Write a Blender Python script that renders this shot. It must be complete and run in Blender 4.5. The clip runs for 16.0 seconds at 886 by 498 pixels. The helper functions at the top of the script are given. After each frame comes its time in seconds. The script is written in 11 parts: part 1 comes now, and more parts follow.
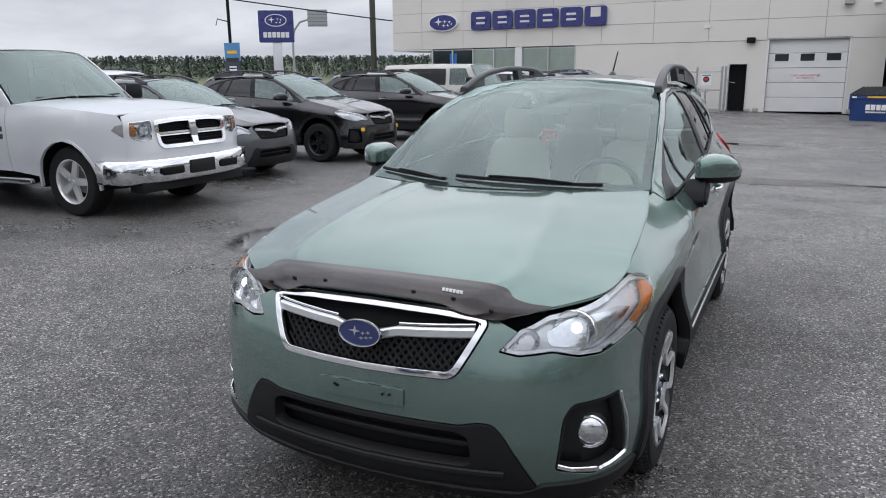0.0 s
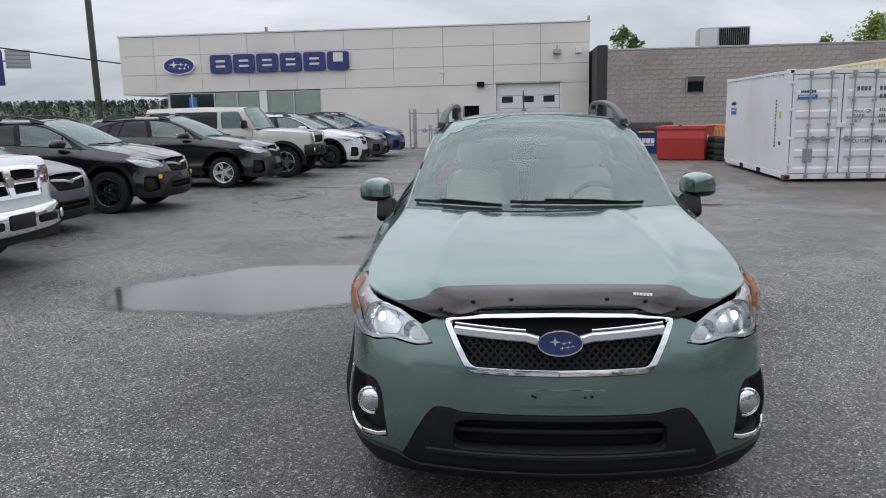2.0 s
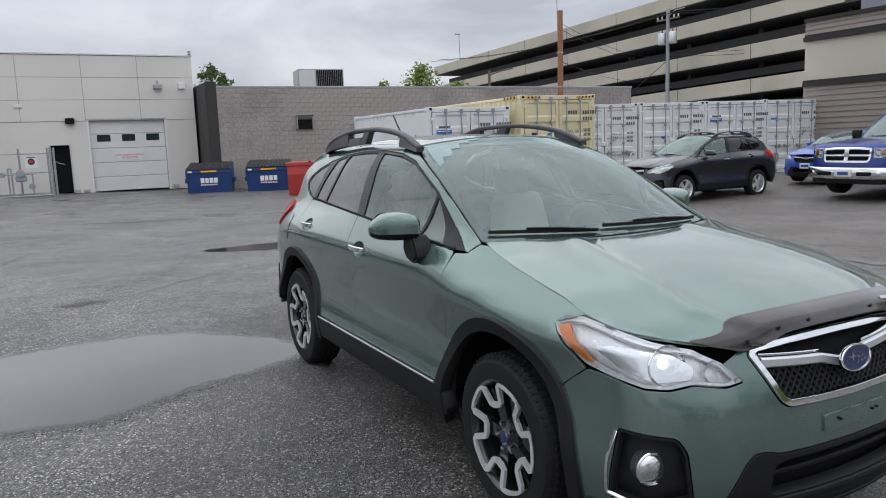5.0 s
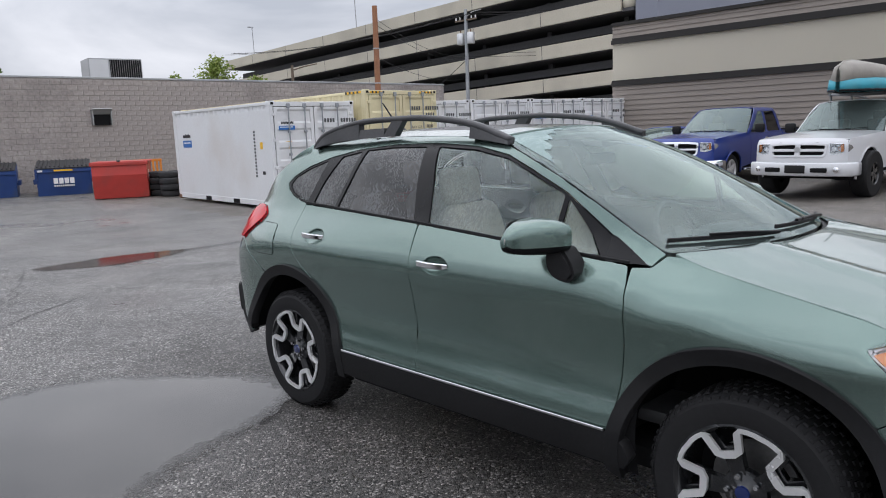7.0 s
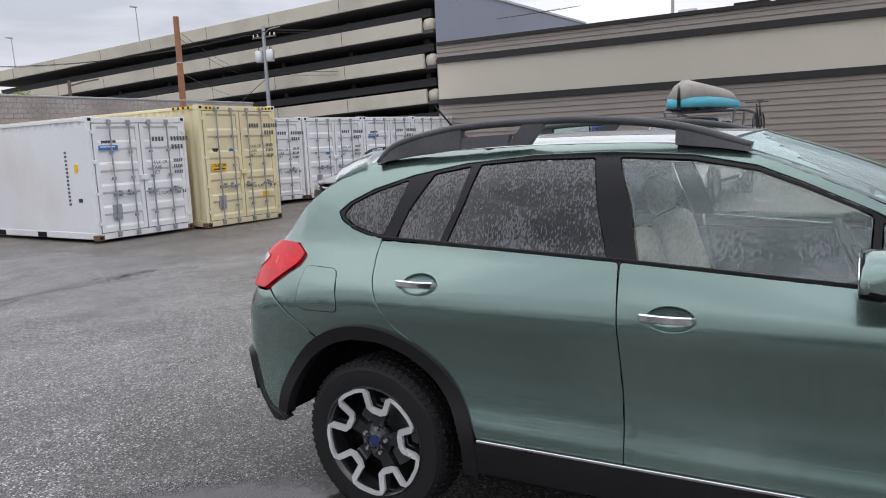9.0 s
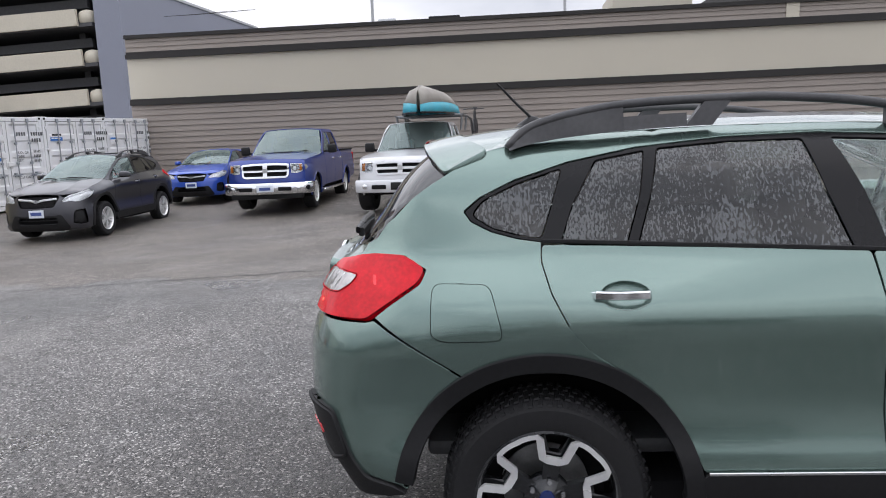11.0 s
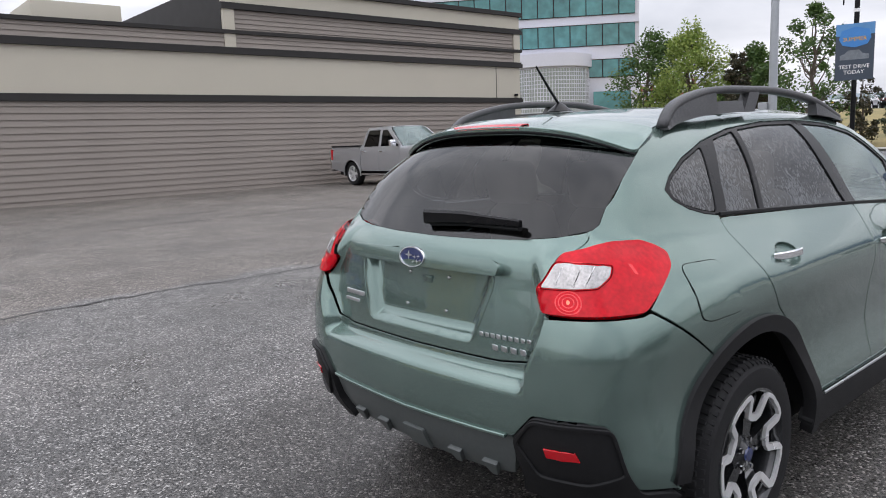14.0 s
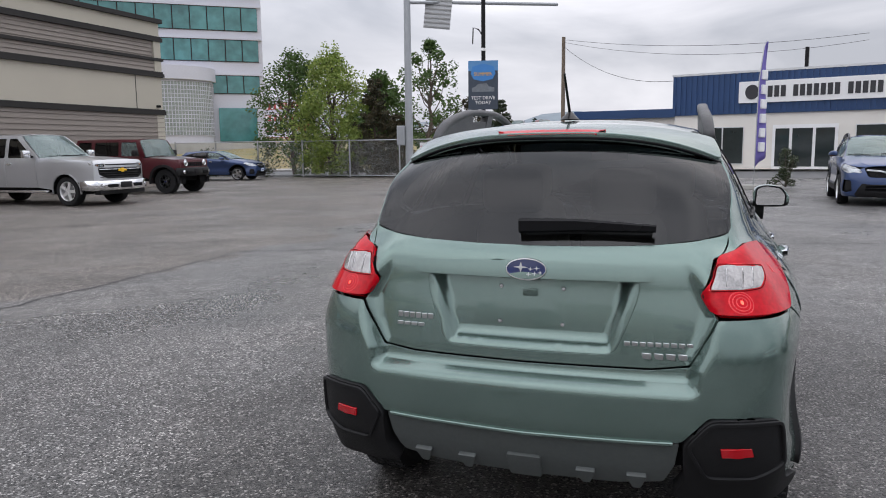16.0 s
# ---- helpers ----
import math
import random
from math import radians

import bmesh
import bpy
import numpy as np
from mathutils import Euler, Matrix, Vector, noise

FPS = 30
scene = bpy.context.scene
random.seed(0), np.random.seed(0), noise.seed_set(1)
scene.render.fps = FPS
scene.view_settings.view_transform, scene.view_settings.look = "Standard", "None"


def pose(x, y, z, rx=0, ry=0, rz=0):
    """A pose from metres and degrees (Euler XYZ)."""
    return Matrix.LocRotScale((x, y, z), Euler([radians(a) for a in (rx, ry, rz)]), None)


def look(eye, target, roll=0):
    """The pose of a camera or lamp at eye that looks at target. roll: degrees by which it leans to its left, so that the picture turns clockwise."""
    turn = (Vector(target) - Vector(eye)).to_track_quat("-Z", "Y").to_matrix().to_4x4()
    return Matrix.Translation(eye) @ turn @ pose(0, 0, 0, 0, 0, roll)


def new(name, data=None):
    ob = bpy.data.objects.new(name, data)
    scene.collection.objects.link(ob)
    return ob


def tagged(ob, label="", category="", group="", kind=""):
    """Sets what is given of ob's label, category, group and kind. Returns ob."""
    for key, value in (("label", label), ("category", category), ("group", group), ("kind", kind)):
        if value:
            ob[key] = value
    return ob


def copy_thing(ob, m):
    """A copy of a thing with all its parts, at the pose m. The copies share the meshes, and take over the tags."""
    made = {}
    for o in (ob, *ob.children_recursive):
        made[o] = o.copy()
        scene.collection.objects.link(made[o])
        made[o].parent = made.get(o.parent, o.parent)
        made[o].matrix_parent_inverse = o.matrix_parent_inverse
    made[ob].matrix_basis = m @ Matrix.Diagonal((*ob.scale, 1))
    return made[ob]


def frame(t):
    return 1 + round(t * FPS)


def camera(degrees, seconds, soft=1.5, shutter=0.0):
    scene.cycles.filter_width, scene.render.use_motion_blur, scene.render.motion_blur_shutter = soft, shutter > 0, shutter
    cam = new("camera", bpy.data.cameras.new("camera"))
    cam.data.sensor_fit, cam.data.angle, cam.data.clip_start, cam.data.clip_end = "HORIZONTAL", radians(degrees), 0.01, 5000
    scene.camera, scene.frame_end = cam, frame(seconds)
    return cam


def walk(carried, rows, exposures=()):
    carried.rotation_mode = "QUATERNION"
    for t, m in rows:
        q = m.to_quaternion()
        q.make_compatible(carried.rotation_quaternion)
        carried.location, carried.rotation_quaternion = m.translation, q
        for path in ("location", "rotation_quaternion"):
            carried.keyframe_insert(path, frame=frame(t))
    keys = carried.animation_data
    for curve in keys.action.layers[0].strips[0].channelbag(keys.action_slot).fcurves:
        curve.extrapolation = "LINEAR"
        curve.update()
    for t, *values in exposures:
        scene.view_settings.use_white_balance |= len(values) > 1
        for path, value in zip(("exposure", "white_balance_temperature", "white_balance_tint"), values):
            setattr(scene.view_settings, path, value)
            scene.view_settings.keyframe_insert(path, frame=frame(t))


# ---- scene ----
cam = camera(61.9, 16.0, 1.0)
METRES, EYE, TILT, LEAN, TURN = 13.879, 1.60, 0.0, 0.0, 25.65
EAST, NORTH = 1.271, -4.222  # the walk's first eye; the green car stands at the origin
ROWS = [
    (0.0, 0.0, 0.0, 0.0, -0.14, -13.31, 0.58),
    (0.5, -0.0271, -0.0042, -0.0017, -5.6, -12.87, 0.36),
    (1.0, -0.0581, -0.0019, -0.0006, -11.08, -12.29, 0.26),
    (1.5, -0.0888, -0.0015, 0.0001, -16.15, -11.3, 0.73),
    (2.0, -0.1149, 0.0087, -0.0011, -21.55, -10.43, 1.33),
    (2.5, -0.14, 0.0243, 0.0014, -27.45, -9.91, 1.63),
    (3.0, -0.1671, 0.0411, 0.0025, -33.15, -9.48, 1.73),
    (3.5, -0.1851, 0.0642, -0.0002, -38.85, -9.03, 1.87),
    (4.0, -0.2006, 0.0903, 0.0005, -44.54, -9.03, 1.89),
    (4.5, -0.2175, 0.1191, -0.0016, -49.91, -8.89, 1.79),
    (5.0, -0.2246, 0.1475, -0.0033, -54.43, -8.4, 2.02),
    (7.5, -0.2152, 0.296, -0.0023, -73.95, -8.94, 2.11),
    (8.0, -0.2015, 0.3266, -0.0033, -77.44, -8.36, 2.3),
    (8.5, -0.1909, 0.3594, -0.0022, -81.59, -8.2, 2.42),
    (11.0, -0.11, 0.5099, -0.0041, -112.06, -8.74, 2.31),
    (11.5, -0.0905, 0.5389, -0.0053, -119.34, -8.77, 2.14),
    (12.0, -0.0666, 0.5621, -0.0073, -126.58, -8.73, 2.18),
    (12.5, -0.043, 0.5834, -0.0064, -134.22, -8.91, 2.26),
    (13.0, -0.0206, 0.6021, -0.0053, -142.32, -8.9, 2.5),
    (13.5, 0.0086, 0.6111, -0.0067, -150.71, -8.63, 2.89),
    (14.0, 0.0378, 0.621, -0.0087, -157.78, -8.49, 2.15),
    (14.5, 0.0663, 0.6267, -0.0081, -165.11, -8.11, 1.64),
    (15.0, 0.0966, 0.6241, -0.0069, -172.8, -8.02, 1.24),
    (15.5, 0.1267, 0.6248, -0.0087, -180.13, -7.79, 0.73),
    (16.0, 0.1548, 0.6191, -0.0098, -186.75, -7.81, 0.63),
]
walk(cam, [(t, pose(EAST, NORTH, EYE, TILT, LEAN, TURN) @ pose(METRES * x, METRES * y, METRES * z, 90 + pitch, roll, yaw)) for t, x, y, z, yaw, pitch, roll in ROWS],
     [(0.0, 0.12, 6350, 12), (1.0, 0.18, 6350, 12), (1.5, 0.13, 6350, 12), (2.5, -0.10, 6350, 12), (4.5, -0.04, 6350, 12), (5.0, 0.0, 6350, 12), (7.5, 0.26, 6380, 13), (8.0, 0.47, 6420, 13), (8.5, 0.23, 6450, 14), (11.0, 0.40, 6450, 14), (12.5, 0.40, 6450, 14), (13.5, 0.43, 6450, 14), (14.5, 0.18, 6450, 14), (15.5, 0.0, 6450, 14), (16.0, 0.11, 6450, 14)])

# ---- light: an overcast sky and one wide, weak sun ----
world = bpy.data.worlds.new("overcast")
scene.world = world
world.use_nodes = True
wn, wl = world.node_tree.nodes, world.node_tree.links
wn.clear()
w_out = wn.new("ShaderNodeOutputWorld")
w_bg = wn.new("ShaderNodeBackground")
w_sky = wn.new("ShaderNodeTexSky")
w_sky.sky_type, w_sky.sun_disc = "NISHITA", False
w_sky.sun_elevation, w_sky.sun_rotation = radians(48), radians(200)
w_sky.air_density, w_sky.dust_density, w_sky.ozone_density = 1.0, 4.0, 1.0
w_tint = wn.new("ShaderNodeMixRGB")
w_tint.inputs[0].default_value = 0.93
w_co = wn.new("ShaderNodeTexCoord")
w_map = wn.new("ShaderNodeMapping")
w_map.inputs["Scale"].default_value = (1.0, 1.0, 3.2)
w_n1 = wn.new("ShaderNodeTexNoise")
w_n1.inputs["Scale"].default_value, w_n1.inputs["Detail"].default_value, w_n1.inputs["Roughness"].default_value = 2.1, 6.0, 0.52
w_n1.inputs["Distortion"].default_value = 0.6
w_ramp = wn.new("ShaderNodeValToRGB")
w_ramp.color_ramp.elements[0].position, w_ramp.color_ramp.elements[0].color = 0.36, (5.0, 5.35, 5.9, 1)
w_ramp.color_ramp.elements[1].position, w_ramp.color_ramp.elements[1].color = 0.66, (9.3, 9.5, 9.9, 1)
wl.new(w_co.outputs["Generated"], w_map.inputs[0])
wl.new(w_map.outputs[0], w_n1.inputs["Vector"])
wl.new(w_n1.outputs["Fac"], w_ramp.inputs[0])
wl.new(w_sky.outputs[0], w_tint.inputs[1])
wl.new(w_ramp.outputs[0], w_tint.inputs[2])
w_sep = wn.new("ShaderNodeSeparateXYZ")
wl.new(w_co.outputs["Generated"], w_sep.inputs[0])
w_up = wn.new("ShaderNodeMapRange")  # an overcast sky is brighter overhead than at its rim
w_up.inputs["From Min"].default_value, w_up.inputs["From Max"].default_value = 0.12, 0.95
w_up.inputs["To Min"].default_value, w_up.inputs["To Max"].default_value = 0.84, 1.90
wl.new(w_sep.outputs["Z"], w_up.inputs["Value"])
w_mul = wn.new("ShaderNodeVectorMath")
w_mul.operation = "SCALE"
wl.new(w_tint.outputs[0], w_mul.inputs[0])
wl.new(w_up.outputs[0], w_mul.inputs["Scale"])
wl.new(w_mul.outputs[0], w_bg.inputs[0])
w_bg.inputs[1].default_value = 0.111
wl.new(w_bg.outputs[0], w_out.inputs[0])
sun = new("sun", bpy.data.lights.new("sun", "SUN"))
sun.data.energy, sun.data.angle, sun.data.color = 0.5, radians(110), (1.0, 0.98, 0.95)
sun.matrix_world = look((0, 0, 30), (-4, -9, 20))

# ---- materials ----
def node_mat(name):
    m = bpy.data.materials.new(name)
    m.use_nodes = True
    return m, m.node_tree.nodes, m.node_tree.links, m.node_tree.nodes["Principled BSDF"]


def surface(name, color, rough=0.6, metal=0.0, coat=0.0, var=0.12, scale=3.0, fine=60.0, bump=0.0, bump_scale=80.0, spec=0.5, coat_rough=0.03, dirt=None, dirt_amount=0.0, emit=0.0, rough_var=0.1):
    """A surface whose colour and roughness vary at two scales, with fine relief and an optional uneven dirt."""
    m, n, l, b = node_mat(name)
    co = n.new("ShaderNodeTexCoord")
    big, small = n.new("ShaderNodeTexNoise"), n.new("ShaderNodeTexNoise")
    big.inputs["Scale"].default_value, big.inputs["Detail"].default_value = scale, 5
    small.inputs["Scale"].default_value, small.inputs["Detail"].default_value = fine, 3
    for t in (big, small):
        l.new(co.outputs["Object"], t.inputs["Vector"])
    add = n.new("ShaderNodeMath")
    add.operation = "ADD"
    l.new(big.outputs["Fac"], add.inputs[0])
    l.new(small.outputs["Fac"], add.inputs[1])
    rng = n.new("ShaderNodeMapRange")
    rng.inputs["From Min"].default_value, rng.inputs["From Max"].default_value = 0.6, 1.4
    rng.inputs["To Min"].default_value, rng.inputs["To Max"].default_value = 1 - var, 1 + var
    l.new(add.outputs[0], rng.inputs["Value"])
    mul = n.new("ShaderNodeVectorMath")
    mul.operation = "SCALE"
    mul.inputs[0].default_value = color
    l.new(rng.outputs[0], mul.inputs["Scale"])
    last = mul.outputs[0]
    if dirt:
        spots = n.new("ShaderNodeTexNoise")
        spots.inputs["Scale"].default_value, spots.inputs["Detail"].default_value = scale * 0.7, 8
        l.new(co.outputs["Object"], spots.inputs["Vector"])
        cut = n.new("ShaderNodeMapRange")
        cut.inputs["From Min"].default_value, cut.inputs["From Max"].default_value = 0.5, 0.72
        cut.inputs["To Max"].default_value = dirt_amount
        l.new(spots.outputs["Fac"], cut.inputs["Value"])
        mix = n.new("ShaderNodeMixRGB")
        l.new(cut.outputs[0], mix.inputs[0])
        l.new(last, mix.inputs[1])
        mix.inputs[2].default_value = (*dirt, 1)
        last = mix.outputs[0]
    l.new(last, b.inputs["Base Color"])
    rr = n.new("ShaderNodeMapRange")
    rr.inputs["To Min"].default_value, rr.inputs["To Max"].default_value = max(0.0, rough - rough_var), min(1.0, rough + rough_var)
    l.new(big.outputs["Fac"], rr.inputs["Value"])
    l.new(rr.outputs[0], b.inputs["Roughness"])
    b.inputs["Metallic"].default_value = metal
    b.inputs["Specular IOR Level"].default_value = spec
    b.inputs["Coat Weight"].default_value, b.inputs["Coat Roughness"].default_value = coat, coat_rough
    if bump:
        bt = n.new("ShaderNodeTexNoise")
        bt.inputs["Scale"].default_value, bt.inputs["Detail"].default_value = bump_scale, 4
        l.new(co.outputs["Object"], bt.inputs["Vector"])
        bp = n.new("ShaderNodeBump")
        bp.inputs["Strength"].default_value, bp.inputs["Distance"].default_value = bump, 0.004
        l.new(bt.outputs["Fac"], bp.inputs["Height"])
        l.new(bp.outputs[0], b.inputs["Normal"])
    if emit:
        b.inputs["Emission Color"].default_value, b.inputs["Emission Strength"].default_value = (*color, 1), emit
    return m


def car_paint(name, color, metal=0.55, flake=0.25, rough=0.38):
    """Metallic paint under clear lacquer, with flakes and a thin film of road dust and drops."""
    m = surface(name, color, rough, metal, 0.8, var=0.05, scale=1.6, fine=900.0, rough_var=0.06, dirt=tuple(0.6 * c + 0.035 for c in color), dirt_amount=0.15)
    n, l = m.node_tree.nodes, m.node_tree.links
    b = n["Principled BSDF"]
    co = n.new("ShaderNodeTexCoord")
    drops = n.new("ShaderNodeTexVoronoi")
    drops.inputs["Scale"].default_value, drops.inputs["Randomness"].default_value = 130.0, 1.0
    l.new(co.outputs["Object"], drops.inputs["Vector"])
    patch_n = n.new("ShaderNodeTexNoise")
    patch_n.inputs["Scale"].default_value = 3.0
    l.new(co.outputs["Object"], patch_n.inputs["Vector"])
    cut = n.new("ShaderNodeMapRange")
    cut.inputs["From Min"].default_value, cut.inputs["From Max"].default_value, cut.inputs["To Min"].default_value, cut.inputs["To Max"].default_value = 0.12, 0.28, 1.0, 0.0
    l.new(drops.outputs["Distance"], cut.inputs["Value"])
    amt = n.new("ShaderNodeMapRange")
    amt.inputs["From Min"].default_value, amt.inputs["From Max"].default_value = 0.55, 0.75
    l.new(patch_n.outputs["Fac"], amt.inputs["Value"])
    mu = n.new("ShaderNodeMath")
    mu.operation = "MULTIPLY"
    l.new(cut.outputs[0], mu.inputs[0])
    l.new(amt.outputs[0], mu.inputs[1])
    bp = n.new("ShaderNodeBump")
    bp.inputs["Strength"].default_value, bp.inputs["Distance"].default_value = 0.02, 0.0006
    l.new(mu.outputs[0], bp.inputs["Height"])
    l.new(bp.outputs[0], b.inputs["Coat Normal"])
    return m


def glass(name, tint, gloss=1.0, rough=0.0, streaks=0.0, film=0.0, ior=1.5):
    """A thin pane: clear tint and a mirror gloss, with optional dried rain streaks."""
    m, n, l, b = node_mat(name)
    n.remove(b)
    out = n["Material Output"]
    tr, gl, mix, fr = n.new("ShaderNodeBsdfTransparent"), n.new("ShaderNodeBsdfGlossy"), n.new("ShaderNodeMixShader"), n.new("ShaderNodeFresnel")
    tr.inputs[0].default_value = (*tint, 1)
    gl.inputs["Roughness"].default_value = rough
    gl.inputs[0].default_value = (gloss * 0.88, gloss, gloss * 0.97, 1) if film else (gloss, gloss, gloss, 1)
    fr.inputs["IOR"].default_value = ior
    l.new(fr.outputs[0], mix.inputs[0])
    l.new(tr.outputs[0], mix.inputs[1])
    l.new(gl.outputs[0], mix.inputs[2])
    last = mix.outputs[0]
    if streaks:
        co, mp = n.new("ShaderNodeTexCoord"), n.new("ShaderNodeMapping")
        mp.inputs["Scale"].default_value = (1.0, 1.0, 0.065)
        nt, st = n.new("ShaderNodeTexNoise"), n.new("ShaderNodeTexNoise")
        nt.inputs["Scale"].default_value, nt.inputs["Detail"].default_value = 150.0, 2
        st.inputs["Scale"].default_value, st.inputs["Detail"].default_value = 5.0, 3
        l.new(co.outputs["Object"], mp.inputs[0])
        l.new(mp.outputs[0], nt.inputs["Vector"])
        l.new(co.outputs["Object"], st.inputs["Vector"])
        drop = n.new("ShaderNodeTexVoronoi")
        drop.inputs["Scale"].default_value = 170.0
        dm = n.new("ShaderNodeMapping")
        dm.inputs["Scale"].default_value = (1.0, 1.0, 0.45)
        l.new(co.outputs["Object"], dm.inputs[0])
        l.new(dm.outputs[0], drop.inputs["Vector"])
        wet = n.new("ShaderNodeMapRange")
        wet.inputs["From Min"].default_value, wet.inputs["From Max"].default_value, wet.inputs["To Min"].default_value, wet.inputs["To Max"].default_value = 0.35, 0.62, -0.09, 0.07
        l.new(st.outputs["Fac"], wet.inputs["Value"])
        su = n.new("ShaderNodeMath")
        su.operation = "ADD"
        l.new(nt.outputs["Fac"], su.inputs[0])
        l.new(wet.outputs[0], su.inputs[1])
        sd_ = n.new("ShaderNodeMath")
        sd_.operation = "MULTIPLY_ADD"
        l.new(drop.outputs["Distance"], sd_.inputs[0])
        sd_.inputs[1].default_value = -0.05
        l.new(su.outputs[0], sd_.inputs[2])
        cut = n.new("ShaderNodeMapRange")
        cut.inputs["From Min"].default_value, cut.inputs["From Max"].default_value, cut.inputs["To Max"].default_value = 0.475, 0.535, streaks
        l.new(sd_.outputs[0], cut.inputs["Value"])
        df, m2 = n.new("ShaderNodeBsdfDiffuse"), n.new("ShaderNodeMixShader")
        df.inputs[0].default_value = (0.55, 0.58, 0.6, 1)
        l.new(cut.outputs[0], m2.inputs[0])
        l.new(last, m2.inputs[1])
        l.new(df.outputs[0], m2.inputs[2])
        last = m2.outputs[0]
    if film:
        # a pale diffuse veil: fine drops, and the sky's reflection painted as colour
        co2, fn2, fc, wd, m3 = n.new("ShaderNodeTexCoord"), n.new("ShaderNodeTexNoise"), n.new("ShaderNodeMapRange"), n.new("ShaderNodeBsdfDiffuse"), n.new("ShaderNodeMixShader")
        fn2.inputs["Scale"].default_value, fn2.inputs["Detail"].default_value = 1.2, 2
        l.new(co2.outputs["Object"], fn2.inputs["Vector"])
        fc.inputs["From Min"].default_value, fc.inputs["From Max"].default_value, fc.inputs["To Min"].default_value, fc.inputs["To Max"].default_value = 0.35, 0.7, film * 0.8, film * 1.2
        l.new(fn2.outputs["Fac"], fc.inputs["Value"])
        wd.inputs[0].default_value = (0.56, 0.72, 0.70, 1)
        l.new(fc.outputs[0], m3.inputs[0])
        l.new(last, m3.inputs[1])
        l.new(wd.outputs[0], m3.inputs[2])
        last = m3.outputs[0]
    l.new(last, out.inputs[0])
    return m


PAINT = car_paint("sage_green_metallic_paint", (0.148, 0.216, 0.192), metal=0.68, rough=0.23)
TRIM = surface("black_grained_plastic", (0.012, 0.012, 0.013), 0.55, var=0.25, bump=0.15, bump_scale=700, dirt=(0.028, 0.027, 0.025), dirt_amount=0.3, spec=0.26)
GLOSS_BLACK = surface("gloss_black_trim", (0.006, 0.006, 0.007), 0.28, coat=0.05, var=0.1, spec=0.18)
VOID = surface("unlit_black_cavity", (0.009, 0.009, 0.010), 0.85, var=0.1, spec=0.2)
CHROME = surface("bright_chrome", (0.82, 0.83, 0.85), 0.08, 1.0, var=0.03, rough_var=0.03)
SATIN = surface("satin_silver_metal", (0.62, 0.63, 0.64), 0.3, 1.0, var=0.05)
RUBBER = surface("tyre_rubber", (0.015, 0.015, 0.016), 0.7, var=0.2, bump=0.2, bump_scale=250, dirt=(0.022, 0.021, 0.020), dirt_amount=0.3, spec=0.25)
DARK_ALLOY = surface("dark_painted_alloy", (0.018, 0.019, 0.021), 0.25, 0.3, 0.7, var=0.1)
BRIGHT_ALLOY = surface("machined_bright_alloy", (0.80, 0.80, 0.80), 0.3, 0.5, 0.4, var=0.06)
STEEL = surface("dull_grey_steel", (0.28, 0.28, 0.28), 0.45, 0.9, var=0.2)
CLEAR_GLASS = glass("clear_windscreen_glass", (0.80, 0.95, 0.92), film=0.05, ior=1.85)
SIDE_GLASS = glass("clear_side_glass", (0.90, 0.95, 0.92), streaks=0.17, film=0.02, ior=1.7)
DARK_GLASS = glass("dark_privacy_glass", (0.10, 0.105, 0.115), streaks=0.14, ior=1.52)
REAR_GLASS = glass("dark_rear_glass", (0.105, 0.11, 0.12), ior=1.5)
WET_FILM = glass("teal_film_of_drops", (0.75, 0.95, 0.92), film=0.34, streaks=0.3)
LENS = glass("clear_lamp_lens", (0.93, 0.95, 0.96))
REFLECTOR = surface("lamp_reflector", (0.80, 0.81, 0.83), 0.16, 0.95, var=0.08, bump=0.25, bump_scale=55)
RED_LENS = surface("red_lamp_lens", (0.50, 0.003, 0.010), 0.10, coat=0.9, var=0.10, scale=8, fine=40, spec=0.4)
TAIL_RED = surface("lit_red_tail_lens", (0.50, 0.002, 0.010), 0.10, coat=0.12, var=0.30, scale=12, fine=70, spec=0.22, emit=0.06)
RED_GLINT = surface("bright_red_prism", (0.85, 0.05, 0.06), 0.15, 0.4, var=0.5, scale=60, fine=220, bump=0.6, bump_scale=160, emit=0.10)
AMBER = surface("amber_lamp_lens", (0.85, 0.26, 0.03), 0.2, coat=1.0, var=0.15, fine=200)
WHITE_LENS = surface("frosted_white_lamp_lens", (0.40, 0.385, 0.375), 0.15, 0.6, coat=0.6, var=0.4, scale=24, fine=120, bump=0.8, bump_scale=50)
BULB = surface("lit_headlamp_bulb", (1.0, 0.97, 0.90), 0.3, var=0.02, emit=2.2)
GLOW_RED = surface("lit_tail_lamp", (1.0, 0.08, 0.05), 0.3, var=0.02, emit=1.6)
LEATHER = surface("ivory_leather", (0.62, 0.57, 0.46), 0.5, var=0.08, bump=0.1, bump_scale=300)
CABIN = surface("charcoal_cabin_plastic", (0.045, 0.046, 0.048), 0.6, var=0.2, bump=0.1, bump_scale=400)
HEADLINER = surface("grey_headliner_cloth", (0.45, 0.45, 0.43), 0.9, var=0.08)
SMOKED = surface("smoked_brown_acrylic", (0.030, 0.022, 0.021), 0.22, coat=0.5, var=0.25, dirt=(0.14, 0.13, 0.13), dirt_amount=0.35)
BADGE_BLUE = surface("deep_blue_enamel", (0.010, 0.022, 0.11), 0.15, coat=1.0, var=0.1)
WHITE_MARK = surface("pale_printed_mark", (0.70, 0.70, 0.70), 0.5, var=0.05)
WING = surface("bright_silver_wing_bar", (0.82, 0.83, 0.85), 0.32, 0.7, var=0.04)
LAMP_CHROME = surface("bright_lamp_bowl", (0.86, 0.86, 0.87), 0.25, 0.25, coat=0.5, var=0.15, scale=18, bump=0.3, bump_scale=40)
